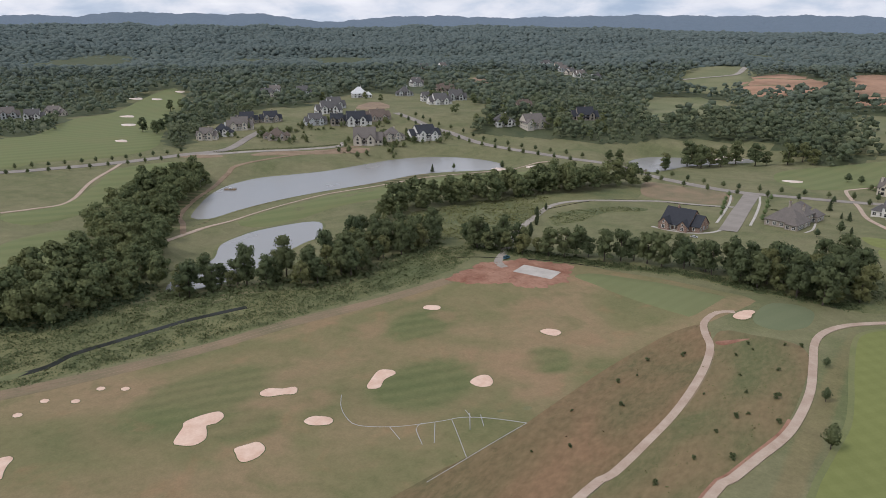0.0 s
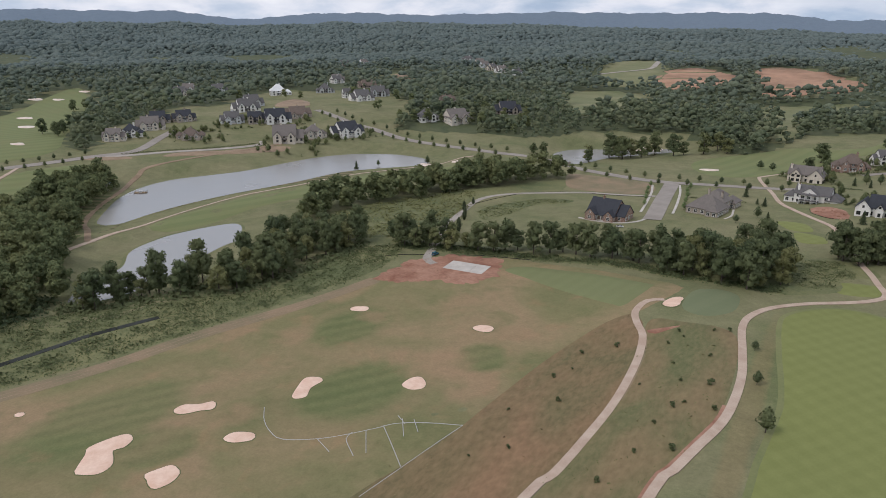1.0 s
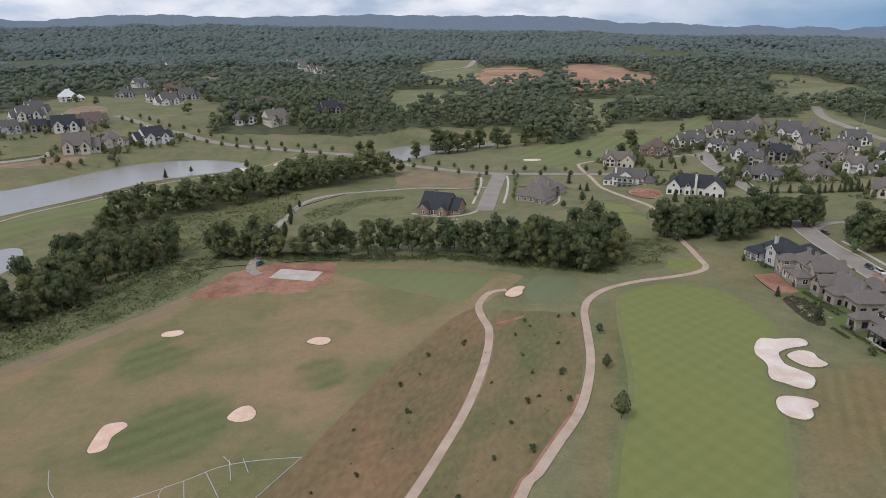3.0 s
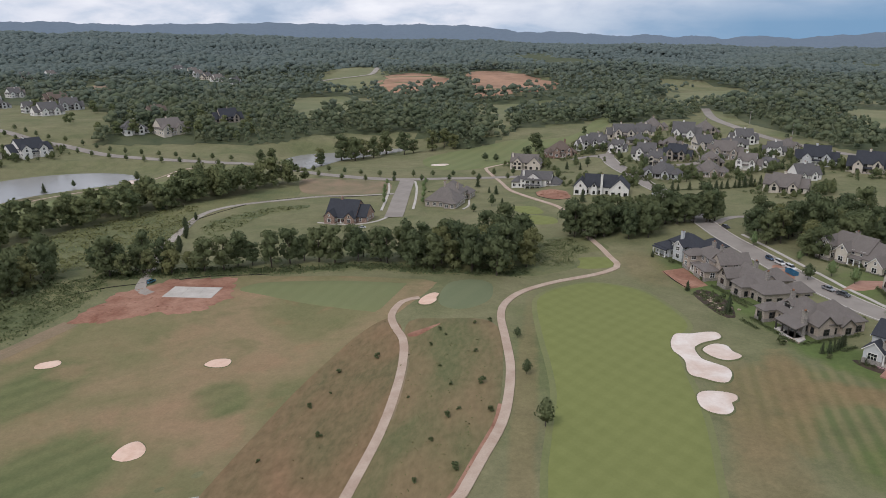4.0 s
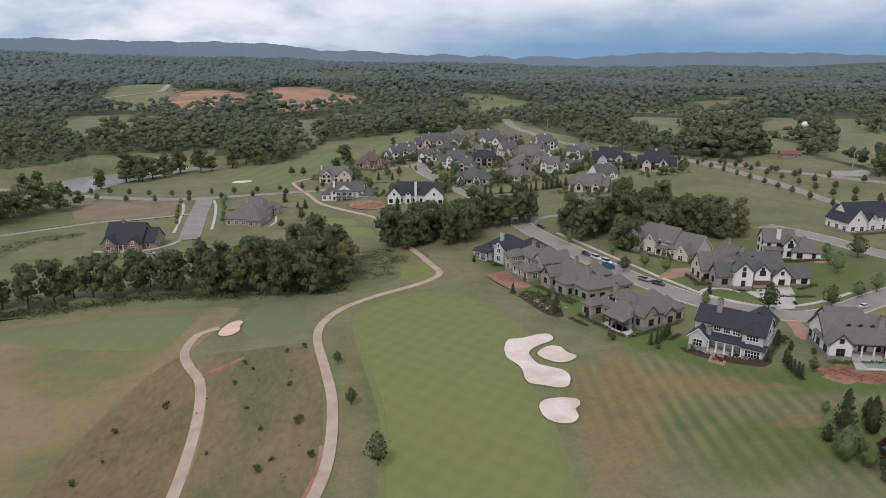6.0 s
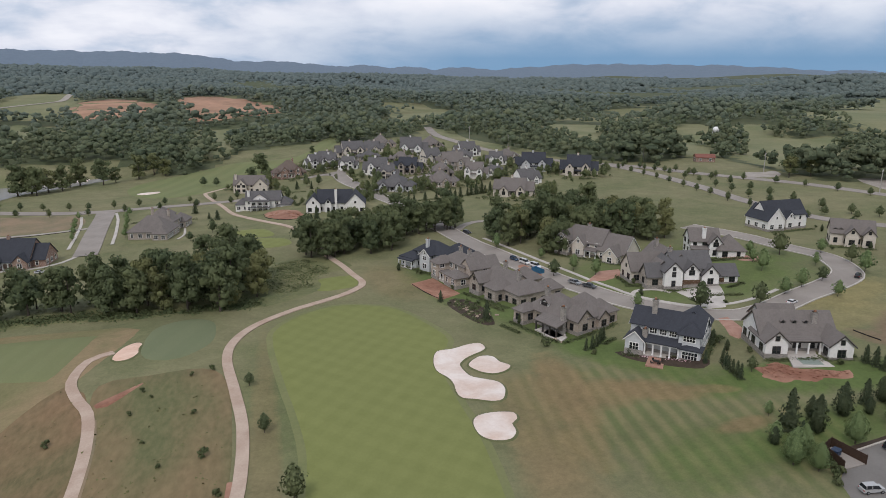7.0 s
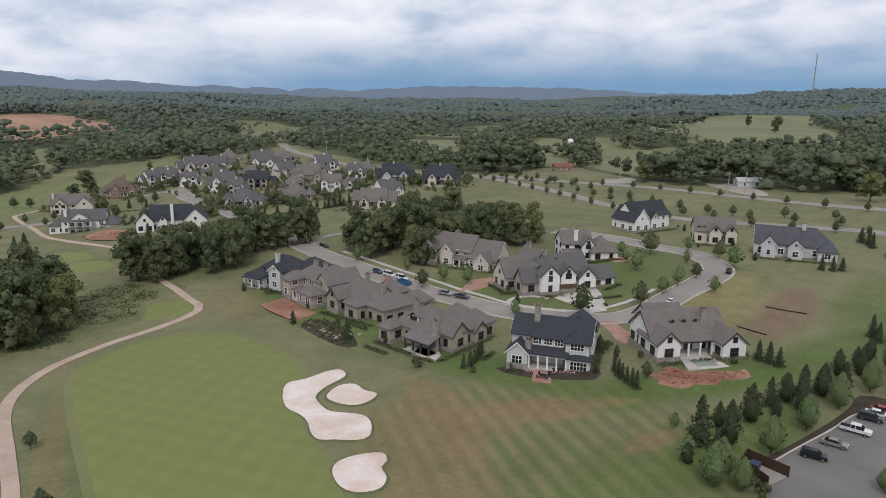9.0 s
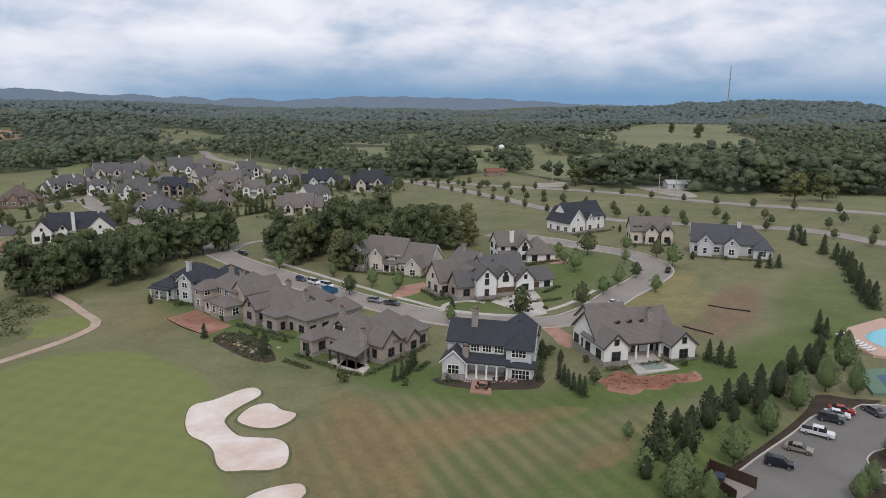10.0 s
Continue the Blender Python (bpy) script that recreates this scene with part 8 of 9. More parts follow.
patch("gravel_lot", [(289, 352), (276, 315), (284, 310), (297, 326), (305, 350), (298, 358)], GRAVEL, "pale gravel yard beside the highway", "yard", 0.2, 3)
patch("gravel_lot", [(252, 395), (262, 393), (272, 396), (268, 386), (257, 377), (244, 380)], GRAVEL, "pale levelled ground beside the highway", "yard", 0.2, 3)
_tank = new("water_tank")
_tank.matrix_basis = pose(343, 551, on_ground(343, 551), 0, 0, 0)
_tv, _tf = BALLS[2]
part("tank", quick_mesh("tank", _tv * 2.6 + np.array([0, 0, 11]), _tf, TRIM, True), None, _tank)
for _x, _y in ((-1.6, -1.6), (1.6, -1.6), (-1.6, 1.6), (1.6, 1.6)):
    part("leg", Solid().box(_x - 0.15, _x + 0.15, _y - 0.15, _y + 0.15, -0.5, 10), TRIM, _tank)
tagged(_tank, "small white water tank on legs", "water tank")
for _x, _y, _s, _k in [(297, 268, 1.35, "pale"), (305, 260, 1.25, "pale"), (331, 306, 1.3, "broad"), (262, 372, 1.0, "pale"), (268, 379, 1.1, "broad"), (276, 372, 1.0, "pale"), (600, 560, 1.0, "broad"), (668, 612, 1.1, "broad"), (726, 700, 1.0, "broad"), (336, 440, 0.7, "broad"), (352, 448, 0.6, "pale")]:
    tree(_k, _x, _y, _s, "full green broadleaf tree by the pastures", "tree", "", "pasture_tree")
POLE_GREY = plain("weathered_pole", (0.36, 0.34, 0.31), 0.8, 0, 0.2, 0.15)
for _x, _y in ((266, 318), (272, 313), (231, 470), (176, 584), (160, 640), (262, 392)):
    _p = new("utility_pole")
    _p.matrix_basis = pose(_x, _y, on_ground(_x, _y), 0, 0, 30)
    part("pole", Solid().prism([(0.22 * math.cos(a), 0.22 * math.sin(a)) for a in ()] or [(-0.2, -1), (0.2, -1), (0.12, 11.5), (-0.12, 11.5)], "x", -0.2, 0.2), POLE_GREY, _p)
    part("crossarm", Solid().box(-1.3, 1.3, -0.08, 0.08, 10.4, 10.65), POLE_GREY, _p)
    for _k in (-1.1, 0.0, 1.1):
        part("insulator", Solid().box(_k - 0.07, _k + 0.07, -0.07, 0.07, 10.65, 10.95), LAMP_CLEAR, _p)
    tagged(_p, "tall grey utility pole by the road", "utility pole", "utility poles")
_m = new("radio_mast")
_mx, _my = 1950, 1512
_m.matrix_basis = pose(_mx, _my, on_ground(_mx, _my), 0, 0, 0)
part("shaft", Solid().prism([(-1.6, -5), (1.6, -5), (0.5, 122), (-0.5, 122)], "x", -1.1, 1.1), POLE_GREY, _m)
for _z in (45, 80, 112):
    part("antenna_ring", Solid().box(-2.2, 2.2, -2.2, 2.2, _z, _z + 1.6), POLE_GREY, _m)
tagged(_m, "slender grey radio mast on a wooded hill", "mast")

def scatter_mesh(name, places, size, per, spread_r, height, material, label, category, seed):
    """Low growth too fine to count, in one mesh: small leafy clumps at many places."""
    rng = np.random.default_rng(seed)
    pts = np.repeat(np.array(places, float), per, 0)
    n = len(pts)
    off = rng.normal(0, 1, (n, 2)) * spread_r
    x, y = pts[:, 0] + off[:, 0], pts[:, 1] + off[:, 1]
    up = np.abs(rng.normal(0.45, 0.3, n)) * height * np.exp(-(off ** 2).sum(1) / (2.5 * spread_r ** 2))
    c = np.column_stack([x, y, ground_z(x, y) + up])
    nr = np.column_stack([off / spread_r * 0.5, np.ones(n)])
    v, f, soft = tufts(rng, c, nr, size)
    return tagged(new(name, quick_mesh(name, v, f, material, True, soft)), label, category, "", "stuff")


# ---- village gardens: hedged lots, evergreens along the fences, a red play yard ----
GARDEN_LINES = [([(52, 385), (66, 388), (76, 389.5), (92, 392), (105, 393)], 0.9), ([(73, 418), (75, 393)], 0.7), ([(96, 430), (98, 405)], 0.7), ([(-6, 513), (3, 509), (11, 508)], 1.0), ([(-3, 442), (0, 418), (1, 400), (4, 409)], 1.1),
                ([(-3, 461), (8, 454)], 1.0), ([(46, 440), (58, 430)], 0.9), ([(118, 405), (132, 430)], 0.8), ([(47, 395), (46, 415), (44, 432)], 0.8), ([(56, 384), (57, 372), (66, 366)], 0.8), ([(-46, 398), (-60, 396), (-74, 398)], 0.9)]
for _k, (_line, _h) in enumerate(GARDEN_LINES):
    scatter_mesh("hedge", [tuple(_q) for _q in smooth_line(_line, 0.7)], 0.26, 14, 0.42, _h, LEAF_SHRUB, "dark clipped hedge between village gardens", "hedge", 140 + _k)
for _k, (_x, _y) in enumerate([(76, 387), (79, 389), (82, 390), (86, 391), (88, 391), (91, 392), (96, 393), (100, 397), (57, 385), (54, 384), (125, 443), (106, 447), (63, 387), (69, 388), (103, 392), (94, 392.4), (12, 462), (4, 470), (-40, 396), (-36, 392), (-48, 414), (128, 416), (134, 420), (140, 424)]):
    tree("cedar", _x, _y, (0.85, 0.6, 0.7, 0.55, 0.75)[_k % 5], "dark evergreen along a garden fence", "tree", "evergreens along the village fences", "evergreen_tree")
for _k, (_x, _y) in enumerate([(10, 474), (-8, 475), (-4, 463), (-9, 540), (41, 533), (38, 487), (26, 500), (21, 594), (47, 470), (30, 520), (23, 512), (70, 483), (26, 530), (36, 505), (50, 452), (62, 446), (88, 446), (96, 462), (116, 462), (120, 480), (128, 474), (60, 500), (66, 520), (84, 490), (98, 530), (110, 540), (124, 505), (140, 478), (158, 450), (176, 440), (180, 428), (150, 440), (116, 430), (92, 412), (66, 410), (44, 545), (38, 556), (70, 600), (96, 590), (104, 560)]):
    tree(("street", "broad", "street")[_k % 3], _x, _y, (1.25, 0.42, 1.0, 0.5, 1.4)[_k % 5] if _k % 3 != 1 else 0.36 + 0.05 * (_k % 4), "leafy dark green garden tree in the village", "tree", "garden trees of the village", "garden_tree")
tree("broad", -17, 541, 1.15, "tall dark broadleaf tree standing alone", "tree", "", "lone_tree")
patch("red_soil", [(-14, 389), (-10, 394), (-5, 393), (1, 384), (2, 369), (-5, 368), (-12, 378)], RED_SOIL, "red earth of a yard being dug", "soil", 0.18, 2)
silt_fence([(-15, 389), (-13, 377), (-5, 366.6), (2.6, 367.6)], "black silt fence round a red yard")
for _line in ([(-26, 356), (-15, 352), (-11, 338), (-20, 340)], [(-17, 334), (-7, 330), (-5, 320), (-14, 319)]):
    patch("tee", _line, FAIRWAY, "pale bright green mown tee strip", "tee", 0.12, 3)
for _k, (_x, _y) in enumerate([(-104, 426), (-102, 412), (-99, 398), (-96, 384), (-93, 370), (-80, 424), (-79, 410), (-76, 396), (-74, 382), (-72, 368)]):
    tree("sapling", _x, _y, 0.95, "thin young tree beside a short street", "tree", "young trees of the short street", "street_tree")
for _x, _y, _s in [(-166, 300, 0.9), (-169, 306, 0.7), (-176, 318, 0.8), (-172, 312, 0.6), (-159, 282, 0.9), (-156, 276, 0.7), (-178, 332, 0.6)]:
    tree("juniper", _x, _y, _s, "dark bush at the edge of a gravel road", "shrub", "bushes along the gravel road", "roadside_bush")

# ---- single trees ----
for _x, _y, _h in [(78.8, 141.9, 5.4), (89.1, 144.0, 5.4), (99.4, 146.0, 5.2), (109.4, 147.4, 5.3), (120.4, 150.4, 6.0), (112.2, 144.2, 4.7), (67.6, 140.6, 5.6), (65.0, 139.5, 5.2), (67.4, 137.0, 4.4), (87.2, 129.2, 3.8), (83.4, 128.6, 3.4), (96.5, 131.6, 3.6)]:
    tree("maple", _x, _y, _h / 7.4, "bright green maple beside the car park", "tree", "maples round the car park", "maple")
for _k, (_x, _y, _h) in enumerate([(71.7, 148.3, 6.9), (78.1, 150.7, 4.4), (75.4, 146.3, 6.5), (83.8, 149.7, 6.5), (90.9, 151.9, 4.9), (88.6, 148.9, 3.3), (94.2, 151.6, 5.3), (93.3, 148.1, 5.9), (98.7, 151.8, 5.4), (101.2, 150.2, 5.4), (105, 152.6, 4.6), (110.8, 154.1, 5.3), (108.2, 151, 4.2), (114.4, 152.4, 4.8), (117.4, 155.1, 4.0), (121.6, 155.6, 4.6), (70.6, 144.4, 3.4), (66.4, 145.4, 3.4), (130.1, 156.6, 3.9), (125.7, 157.4, 3.0)]):
    tree("juniper" if _k % 4 else "cedar", _x, _y, _h / 6.2, "dark green upright evergreen in a screen row", "tree", "evergreen screen row", "evergreen_tree")
for _x, _y, _s in [(104.6, 165.6, 0.56), (105, 163.6, 0.58), (105.2, 161.6, 0.56), (136, 164, 0.7), (134, 161.4, 0.62), (187, 185, 0.9), (181, 181, 0.9), (176, 177, 0.95), (171, 174, 0.95), (166, 170, 0.9), (162, 166.5, 0.9), (204, 198, 0.8), (208, 204, 0.85), (198, 193, 0.8), (193, 189, 0.8), (219, 218, 0.75), (221, 222, 0.75), (216, 215, 0.7), (178, 202, 0.6), (176, 204, 0.6), (180.6, 201, 0.6)]:
    tree("cedar", _x, _y, _s, "dark green cone-shaped evergreen on a lawn", "tree", "evergreens on the lawns", "evergreen_tree")
for _x, _y in [(57, 194.4), (58.6, 194.6), (60.2, 195.8), (61.6, 197), (62.8, 198.4), (64, 199.8), (78.4, 175.2), (78, 173.6), (77.5, 172), (77.2, 170.4), (77, 168.8), (76.8, 167.4), (64.6, 188.6), (75.6, 177), (82, 184), (83.4, 186)]:
    tree("arborvitae", _x, _y, 0.85, "narrow dark green arborvitae in a hedge row", "shrub", "arborvitae between the homes", "arborvitae")
for _x, _y, _k, _s in [(-17, 197, "street", 0.6), (-14, 177, "street", 0.75), (-9.6, 155.6, "street", 1.25), (71.8, 153.4, "sapling", 0.8), (80.8, 169.4, "street", 0.62), (67, 146, "sapling", 0.9), (34.5, 241, "cedar", 0.5), (41.3, 219.5, "cedar", 0.75)]:
    tree(_k, _x, _y, _s, "young dark green tree on mown turf", "tree", "", "young_tree")
for _k, (_x, _y) in enumerate([(72, 248), (80, 251), (81, 214), (95, 207), (123, 210), (130, 212), (138, 213.5), (155, 216), (133, 202.5), (112, 206), (76, 268), (66, 285), (160, 226), (160, 238), (147, 226), (146, 240), (138, 244), (84, 244), (112, 232), (130, 228), (133, 236)]):
    tree("sapling" if _k % 3 else "street", _x, _y, (1.15, 1.35, 1.0, 1.5)[_k % 4], "young leafy street tree beside a kerb", "tree", "young trees along the street", "street_tree")
for _k, (_x, _y) in enumerate([(70.6, 139.6), (70.2, 138.2), (69.9, 136.8), (70.1, 135.6), (68.9, 135.2), (68.0, 134.4), (67.3, 133.2)]):
    tree("shrub", _x, _y, (0.85, 1.0, 0.75)[_k % 3], "dark green shrub in a bed by the car park", "shrub", "shrubs by the bin store", "bed_shrub")
for _x, _y in [(-29, 205), (-25, 207), (-36, 197), (-39, 191), (-38, 200), (-59, 168), (-62, 162), (-60, 178), (-31, 171), (-28, 160), (-30, 157), (-21, 160), (-33, 135), (-26, 139), (-56, 150), (-65, 140), (-35, 180), (-27, 188), (-32, 148), (-24, 172), (-40, 165), (-58, 125), (-64, 118), (-37, 122), (-52, 185)]:
    tree("shrub", _x, _y, 0.5 + (abs(_x * 7 + _y) % 5) * 0.13, "small dark green sapling in dry meadow", "shrub", "saplings in the meadow", "sapling")


def along(line, gap, offset, start=0.0):
    """Places spaced along a line of the plan, to one side of it."""
    c = smooth_line(line, 1.0)
    t = np.gradient(c, axis=0)
    s = np.concatenate([[0], np.cumsum(np.hypot(*np.diff(c, axis=0).T))])
    out = []
    for d in np.arange(start, s[-1], gap):
        k = int(np.searchsorted(s, d))
        n = np.array([-t[k, 1], t[k, 0]]) / (np.hypot(*t[k]) + 1e-9)
        out.append(c[k] + n * offset)
    return out


AVENUE = [(200, 470), (204, 417), (202, 363), (198, 323), (203, 281), (222, 256), (237, 236), (240, 220), (237, 200)]
BOULEVARD = [(-436, 518), (-396, 502), (-367, 499), (-328, 487), (-295, 481), (-260, 476), (-229, 472)]
BOULEVARD_EAST = [(-170, 462), (-140, 451), (-119, 445), (-101, 441), (-60, 444), (-20, 452)]
HIGHWAY = [(200, 466), (216, 435), (226, 407), (238, 380), (253, 352), (263, 324), (270, 297), (274, 270), (280, 245), (288, 225)]
WEST_ROAD = [(-500, 150), (-490, 172), (-480, 203), (-470, 241), (-461, 289)]
for _line, _gap, _off, _kind, _s in [(AVENUE, 15, 7, "street", 0.85), (AVENUE, 14, -7, "street", 0.8), (AVENUE, 17, 17, "street", 0.95), (BOULEVARD, 15, 8, "street", 0.95), (BOULEVARD, 15, -8, "street", 0.95), (BOULEVARD_EAST, 13, 8, "street", 0.9), (BOULEVARD_EAST, 17, -8, "street", 0.85), (HIGHWAY, 16, -8, "street", 0.85), (WEST_ROAD, 10, 7, "street", 0.8), (WEST_ROAD, 12, -8, "street", 0.75)]:
    for _q in along(_line, _gap, _off, 3):
        tree(_kind, _q[0], _q[1], _s, "small round street tree along a road", "tree", "trees along the roads", "street_tree")
for _x, _y, _k, _s in [(64, 496, "broad", 0.5), (10, 488, "street", 1.0), (17, 473, "street", 1.2), (-6, 417, "street", 1.0), (13, 408, "street", 1.0), (8, 360, "cedar", 0.9), (14, 330, "broad", 0.75), (-30, 345, "cedar", 0.9), (-36, 362, "street", 1.2), (-26, 330, "street", 1.1), (-44, 350, "street", 0.9), (-22, 495, "broad", 0.95), (-44, 508, "street", 1.3), (-52, 512, "street", 1.3), (-171, 503, "pale", 1.15), (-168, 496, "broad", 0.8), (-160, 520, "broad", 1.45), (-154, 526, "pale", 1.7), (-149, 518, "broad", 1.4), (-146, 530, "pale", 1.5), (-139, 534, "broad", 1.2), (-133, 552, "broad", 1.5), (-137, 545, "pale", 0.9), (-118, 548, "broad", 1.4), (-112, 556, "broad", 0.9), (-98, 560, "pale", 1.7), (-90, 572, "pale", 1.5), (-82, 566, "pale", 1.2), (-206, 500, "broad", 0.8), (-212, 494, "broad", 0.7), (-240, 300, "cedar", 1.3), (-208, 352, "cedar", 1.4), (-560, 330, "broad", 1.0), (-575, 345, "broad", 1.0), (-548, 318, "broad", 0.9), (-570, 318, "broad", 0.95), (-690, 420, "broad", 0.9), (-700, 440, "broad", 0.9), (-268, 428, "street", 1.2), (-296, 405, "street", 0.9), (-303, 388, "cedar", 0.9), (-168, 246, "broad", 0.7), (-174, 250, "broad", 0.75), (-180, 256, "broad", 0.6), (-160, 252, "broad", 0.7)]:
    tree(_k, _x, _y, _s, "lone green tree on open ground", "tree", "", "lone_tree")


def scattered(outline, count, seed, keep_off=None):
    rng = np.random.default_rng(seed)
    o = smooth_line(outline, 4, True)
    lo, hi = o.min(0), o.max(0)
    p = rng.uniform(lo, hi, (count * 4, 2))
    p = p[inside(p[:, 0], p[:, 1], o)]
    if keep_off is not None:
        line = smooth_line(keep_off, 2.0)
        p = p[np.min(np.hypot(p[:, :1] - line[:, 0], p[:, 1:] - line[:, 1]), 1) > 2.6]
    return p[:count]


WEED_BELT = [(-203, 58), (-197, 81), (-189, 104), (-181, 124), (-173, 153), (-165, 187), (-158, 211), (-162, 236), (-178, 240), (-184, 205), (-182, 180), (-205, 150), (-230, 130), (-236, 110), (-236, 88), (-245, 72), (-225, 30), (-210, 20)]
drape("creek_bank", smooth_line(WEED_BELT, 4, True), WEEDS, 0.08, 5, "dark weedy ground along the creek", "ground")
drape("scrub_ground", smooth_line([(-190, 250), (-175, 262), (-172, 300), (-182, 340), (-172, 362), (-150, 384), (-160, 415), (-200, 362), (-226, 322), (-236, 290), (-232, 262), (-205, 250)], 5, True), WEEDS, 0.10, 4, "weedy green scrub behind the creek", "ground")
drape("scrub_ground", smooth_line([(-170, 243), (-138, 246), (-112, 251.5), (-89, 255.5), (-67, 256), (-50, 252), (-30, 252), (-14, 250), (2, 262), (2, 276), (14, 284), (2, 300), (-16, 292), (-30, 296), (-60, 280), (-110, 270), (-168, 258)], 4, True), WEEDS, 0.11, 5, "dark weedy ground under the grove", "ground")
patch("dry_field", [(-160, 440), (-134, 441), (-106, 433), (-100, 404), (-128, 401), (-146, 402), (-156, 418)], DRY_TURF, "dry brown mown field beside a road", "field", 0.1, 4)
patch("long_grass", [(-168, 326), (-158, 350), (-138, 368), (-132, 362), (-148, 344), (-151, 324), (-156, 306), (-164, 312)], WEEDS, "patch of uncut long green grass", "grass", 0.12, 3)
CREEK_LINE = [(-222, 10), (-212, 45), (-209, 63), (-207.5, 75), (-210, 84), (-208.6, 97), (-206, 113), (-204, 122), (-196, 140)]
ribbon("creek", CREEK_LINE, 2.6, CREEK_WATER, 0.14, 0, "dark narrow creek between weedy banks", "creek", 2)
patch("creek_sandbar", [(-214, 52), (-211, 62), (-208.5, 70), (-207, 64), (-209, 54)], PASTURE, "pale green algae at the creek's edge", "algae", 0.2, 3)
LANE = [(-462, 292), (-449, 306), (-438, 332), (-421, 366), (-410, 398), (-416, 410)]
ribbon("lane", LANE, 5.0, GRAVEL, 0.22, 0, "pale unpaved lane along the pond lawn", "lane", 3)
patch("bare_soil", [(-466, 284), (-458, 282), (-446, 292), (-440, 306), (-450, 304), (-462, 296)], DIRT, "bare pinkish soil at a lane's end", "soil", 0.2, 3)
patch("bare_soil", [(-428, 325), (-410, 352), (-398, 372), (-384, 398), (-388, 412), (-400, 402), (-412, 372), (-430, 340)], DIRT, "brown bare bank between lane and pond", "soil", 0.14, 4)
scatter_mesh("hedge", [(_q[0] - 4.4, _q[1] + 2.2) for _q in smooth_line(LANE[1:5], 1.6)], 0.35, 16, 0.6, 1.3, LEAF_SHRUB, "low dark hedge along a lane", "hedge", 33)
patch("bare_soil", [(-505, 528), (-492, 552), (-520, 582), (-548, 590), (-538, 560), (-522, 536)], DIRT, "red building ground among new homes", "soil", 0.3, 6)
patch("bare_soil", [(-650, 1000), (-612, 930), (-582, 880), (-600, 872), (-640, 920)], DIRT, "pale cleared slope in the woods", "soil", 0.8, 20)
scatter_mesh("weeds", scattered(WEED_BELT, 1500, 1, CREEK_LINE), 0.34, 15, 1.5, 0.9, LEAF_SHRUB, "tangled weeds and low brush by the creek", "weeds", 21)
scatter_mesh("weeds", scattered([(-190, 250), (-175, 262), (-172, 300), (-182, 340), (-200, 362), (-226, 322), (-236, 290), (-232, 262)], 700, 2), 0.55, 8, 1.3, 1.1, LEAF_PALE, "pale weeds and brush behind the creek", "weeds", 22)
scatter_mesh("weeds", scattered([(-168, 326), (-158, 350), (-138, 368), (-132, 362), (-148, 344), (-151, 324), (-156, 306), (-164, 312)], 260, 12), 0.4, 8, 1.0, 0.8, LEAF_PALE, "uncut long grass and weeds in a field", "weeds", 34)
scatter_mesh("brush", scattered([(-168, 240), (-138, 245), (-112, 252), (-89, 256), (-67, 256.5), (-50, 252.5), (-30, 250), (-14, 251), (-14, 256), (-35, 256), (-67, 262), (-112, 259), (-168, 247)], 420, 3), 0.36, 22, 1.1, 1.5, LEAF_SHRUB, "leafy brush along the foot of the grove", "brush", 23)
scatter_mesh("brush", scattered([(-14, 262), (0, 264), (0, 274), (6, 281), (0, 294), (-12, 290)], 260, 4), 0.28, 14, 1.3, 0.55, LEAF_SHRUB, "low green brush beside a tee", "brush", 24)
scatter_mesh("brush", scattered([(-232, 128), (-205, 152), (-184, 180), (-180, 236), (-190, 238), (-192, 190), (-214, 164), (-240, 138)], 380, 5), 0.55, 14, 1.2, 2.2, LEAF_OAK, "leafy brush under the creek trees", "brush", 25)
scatter_mesh("brush", scattered([(-262, 66), (-242, 78), (-234, 92), (-236, 116), (-246, 134), (-256, 130), (-246, 100), (-262, 80)], 300, 6), 0.6, 14, 1.3, 2.4, LEAF_OAK, "leafy brush at a wood's edge", "brush", 26)
scatter_mesh("dry_grass", scattered([(-54, 205), (-67, 175), (-71, 128), (-78, 97), (-60, 80), (-50, 100), (-45, 150), (-47, 190)], 260, 7), 0.22, 4, 0.7, 0.35, plain("dry_grass_tufts", (0.20, 0.165, 0.085), 0.9, 0, 0.1, 0.3, 0.4), "dry grass tufts in the meadow", "grass", 27)
scatter_mesh("dry_grass", scattered([(-44, 200), (-43, 150), (-46, 108), (-30, 100), (-22, 145), (-21, 178), (-24, 202)], 200, 8), 0.24, 4, 0.7, 0.38, plain("meadow_tufts", (0.150, 0.150, 0.066), 0.9, 0, 0.1, 0.3, 0.4), "green and brown grass tufts in the meadow", "grass", 28)
# beds and foundation planting round the homes
_beds = []
for _x, _y, _h, _w in [(63.8, 189.3, -44, 4), (63.8, 189.3, 46, 11), (76, 179.6, 46, 11), (47.8, 216.8, 21.7, 14), (53.9, 201.4, 21.7, 18), (44.1, 246.4, 17, 10), (87.1, 173.6, 74, 11), (103.4, 168.6, 74, 10), (82.6, 272.1, 34, 8), (95.2, 224.4, 80, 9), (47.8, 216.8, -68, 17), (44.1, 246.4, -72, 21), (31, 279.5, -56, 15), (87.1, 173.6, -16, 17), (82.6, 272.1, -56, 25), (90.3, 240.4, -94, 9), (95.2, 224.4, -10, 6), (118.8, 246.5, -18, 16), (165, 268.5, 3, 20), (170.9, 245.7, -36, 13), (172.5, 224, -50, 22)]:
    for _u in np.arange(0, _w, 0.8):
        _beds.append((_x + _u * math.cos(radians(_h)) + 1.3 * math.sin(radians(_h)), _y + _u * math.sin(radians(_h)) - 1.3 * math.cos(radians(_h))))
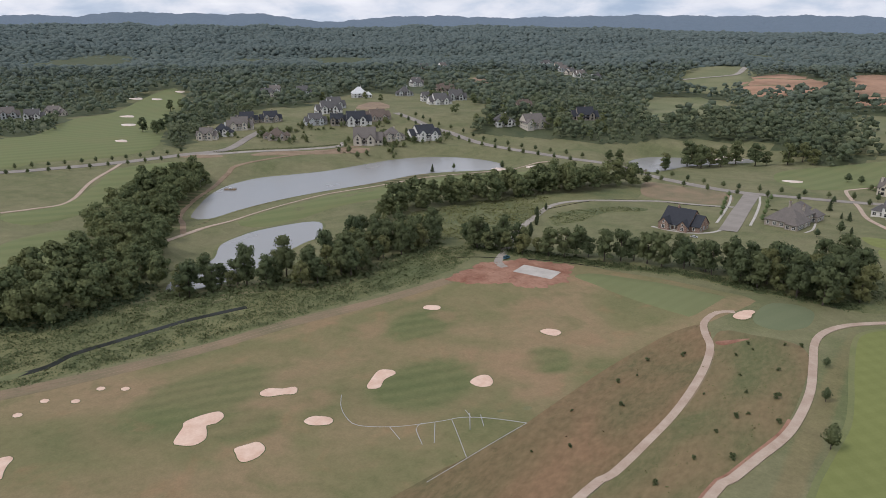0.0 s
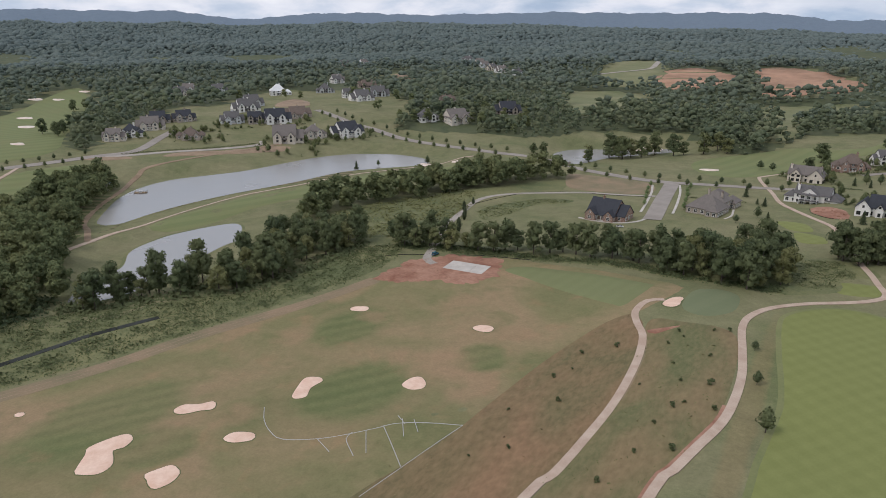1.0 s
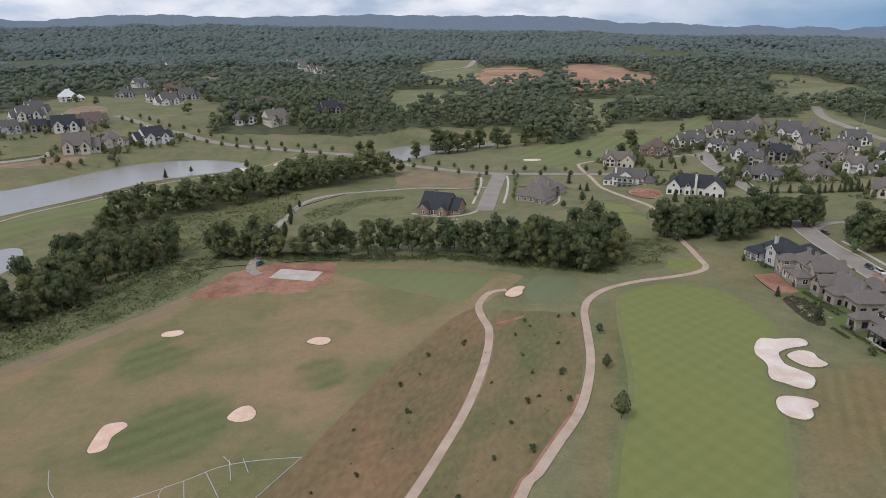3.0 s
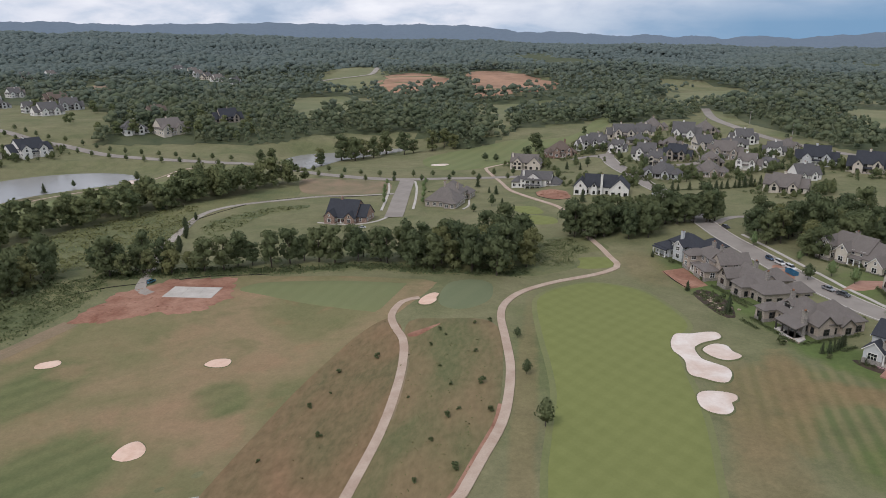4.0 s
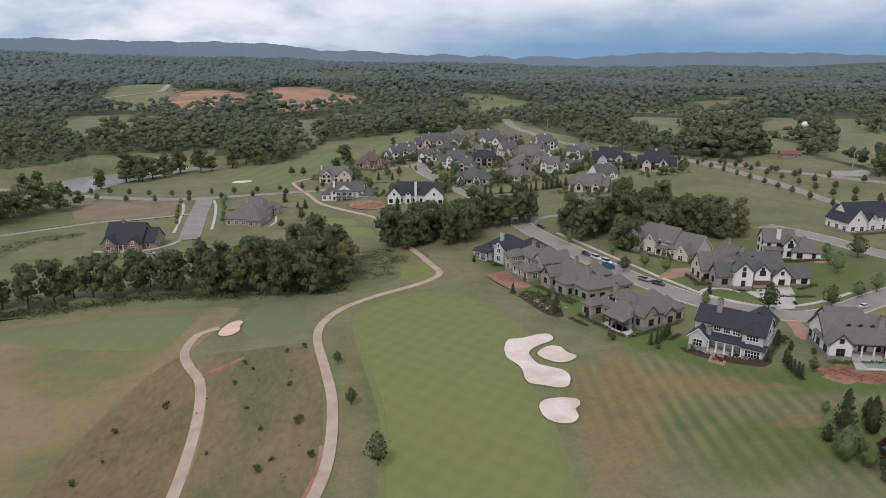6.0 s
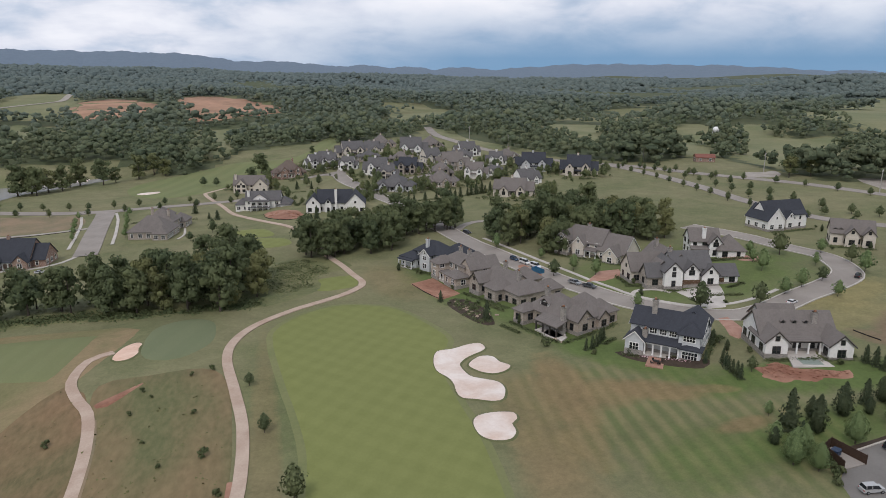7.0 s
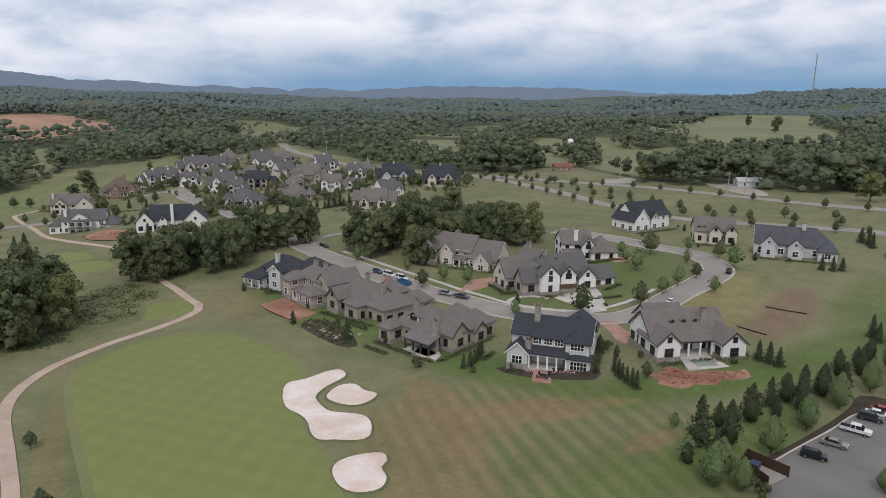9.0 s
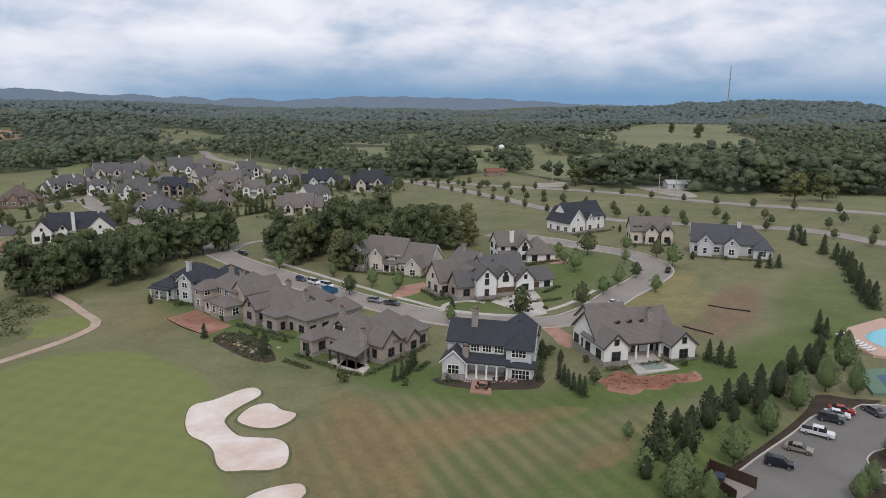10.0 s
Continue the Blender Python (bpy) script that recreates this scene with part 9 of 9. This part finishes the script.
scatter_mesh("foundation_shrubs", _beds, 0.2, 26, 0.45, 0.9, LEAF_SHRUB, "clipped dark green shrubs along house walls", "shrubs", 29)
scatter_mesh("garden_shrubs", scattered([(36, 238), (39, 242), (42, 238), (43.5, 227), (42, 216), (39, 218), (37, 226)], 60, 9), 0.22, 30, 0.5, 1.0, LEAF_SHRUB, "mixed garden shrubs in a mulch bed", "shrubs", 30)
for _n, (_a, _b) in enumerate([((43.6, 214.5), (46.2, 208.6)), ((45.4, 232), (47.6, 224.6)), ((104.4, 216.2), (113, 214.6)), ((87.5, 231), (93.5, 229.6)), ((113.5, 221), (119.5, 222.2)), ((83.6, 193.4), (86.2, 188.6)), ((62.6, 196.2), (66.2, 198.6)), ((121, 243), (134, 239.2)), ((96.8, 262.5), (104.5, 250.2))]):
    _m = int(math.hypot(_b[0] - _a[0], _b[1] - _a[1]) / 0.4)
    scatter_mesh("hedge", [(_a[0] + (_b[0] - _a[0]) * _k / _m, _a[1] + (_b[1] - _a[1]) * _k / _m) for _k in range(_m + 1)], 0.18, 26, 0.34, 1.0, LEAF_SHRUB, "clipped dark green garden hedge", "hedge", 70 + _n)
for _k, (_x, _y) in enumerate([(48.5, 214.6), (49.4, 199.4), (57.6, 191.8), (84.8, 187.4), (85.6, 190.2), (84.4, 184.6), (83.2, 180.4), (86.4, 177.2), (99.2, 166.2), (101.6, 168.4), (104.4, 209.6), (116.8, 232.6), (86.8, 222.4), (90.4, 232.8), (94.2, 233.6), (98.2, 258.4), (92.4, 260.2), (104.2, 262.4), (115.6, 243.4), (134.6, 247.8), (163.2, 262.6), (184.4, 264.2), (187, 270), (167.4, 241.4), (180.2, 238.6), (186.2, 226.4), (188, 212.6), (168.6, 220.2), (176, 214.4), (34.4, 268.6), (28.6, 274.4), (43.2, 233.4), (40.8, 251.6), (62.8, 243.6), (63.6, 232.4), (74.4, 214.2)]):
    tree("shrub" if _k % 3 else "juniper", _x, _y, (0.9, 1.2, 0.75, 1.05)[_k % 4] if _k % 3 else 0.42, "rounded dark green garden shrub" if _k % 3 else "small upright garden evergreen", "shrub", "garden shrubs of the homes", "garden_shrub" if _k % 3 else "garden_evergreen")
PETAL = plain("pale_flower_heads", (0.62, 0.42, 0.44), 0.8, 0, 0.2, 0.2, 6)
scatter_mesh("flowers", [(66.2 + _k * 0.42, 186.2 - _k * 0.40) for _k in range(18) if not 5 < _k < 9], 0.13, 26, 0.4, 0.5, PETAL, "pink and white flowers before a porch", "flowers", 31)
_yards = []
for _x, _y, _w in [(1, 520, 21), (19, 536, 14), (29, 533, 14), (49, 570, 25), (77, 612, 23), (92, 563, 25), (57, 541, 16), (55, 485, 19), (73, 478, 18), (55, 424, 21), (81, 428, 20), (102, 480, 21), (106, 444, 16), (135, 492, 14), (149, 460, 23), (167, 433, 22), (107, 380, 20), (20, 398, 20), (-14, 425, 16), (-21, 495, 18), (-390, 412, 29), (-392, 446, 24), (-376, 474, 24), (-450, 472, 27), (-497, 367, 26), (-461, 383, 26), (-470, 433, 22)]:
    _r = random.Random(int(_x * 3 + _y))
    for _k in range(36):
        _a = _r.uniform(0, math.tau)
        _yards.append((_x + math.cos(_a) * _w * _r.uniform(0.6, 1.0), _y + math.sin(_a) * _w * _r.uniform(0.5, 0.95)))
scatter_mesh("garden_shrubs", _yards, 0.36, 22, 0.7, 1.9, LEAF_SHRUB, "shrubs and small trees round the village homes", "shrubs", 32)
joined_trees([("street", _p[0] + 2, _p[1] - 2, 0.5 + 0.13 * (_k % 7)) for _k, _p in enumerate(_yards) if _k % 5 < 3], "small garden trees among the village homes", LEAF_WOODS)
joined_trees([("belt", _x, _y, 0.7 + 0.12 * (_k % 4)) for _k, (_x, _y) in enumerate([(-372, 545), (-362, 530), (-352, 540), (-338, 542), (-330, 552), (-312, 548), (-300, 556), (-288, 552), (-276, 560), (-264, 556), (-284, 590), (-310, 600), (-336, 590), (-262, 580), (-250, 566), (-360, 575), (-378, 590), (-330, 620), (-270, 610), (-400, 610), (-420, 580), (-410, 560), (-480, 640), (-500, 640), (-545, 600), (-560, 590), (-600, 560), (-440, 640), (-250, 540)])], "trees round the homes on the hill", LEAF_WOODS)

_lane = random.Random(12)
_garden = []
while len(_garden) < 60:
    _x, _y = _lane.uniform(10, 175), _lane.uniform(400, 600)
    if all(math.hypot(_x - hx, _y - hy) > 12 for hx, hy in HOUSE_SPOTS) and abs(_x - 92 - (_y - 500) * 0.1) < 78 and any(math.hypot(_x - hx, _y - hy) < 26 for hx, hy in HOUSE_SPOTS):
        _garden.append(("belt", _x, _y, _lane.uniform(0.25, 0.5)))
joined_trees(_garden, "leafy garden trees between the village homes", LEAF_WOODS)

# ---- the plan is drawn in units of PLAN metres: bring everything to metres ----
_to_metres = Matrix.Diagonal((PLAN, PLAN, PLAN, 1))
for _ob in scene.objects:
    if _ob.parent is None and _ob.type in {"MESH", "EMPTY"}:
        _ob.matrix_basis = _to_metres @ _ob.matrix_basis
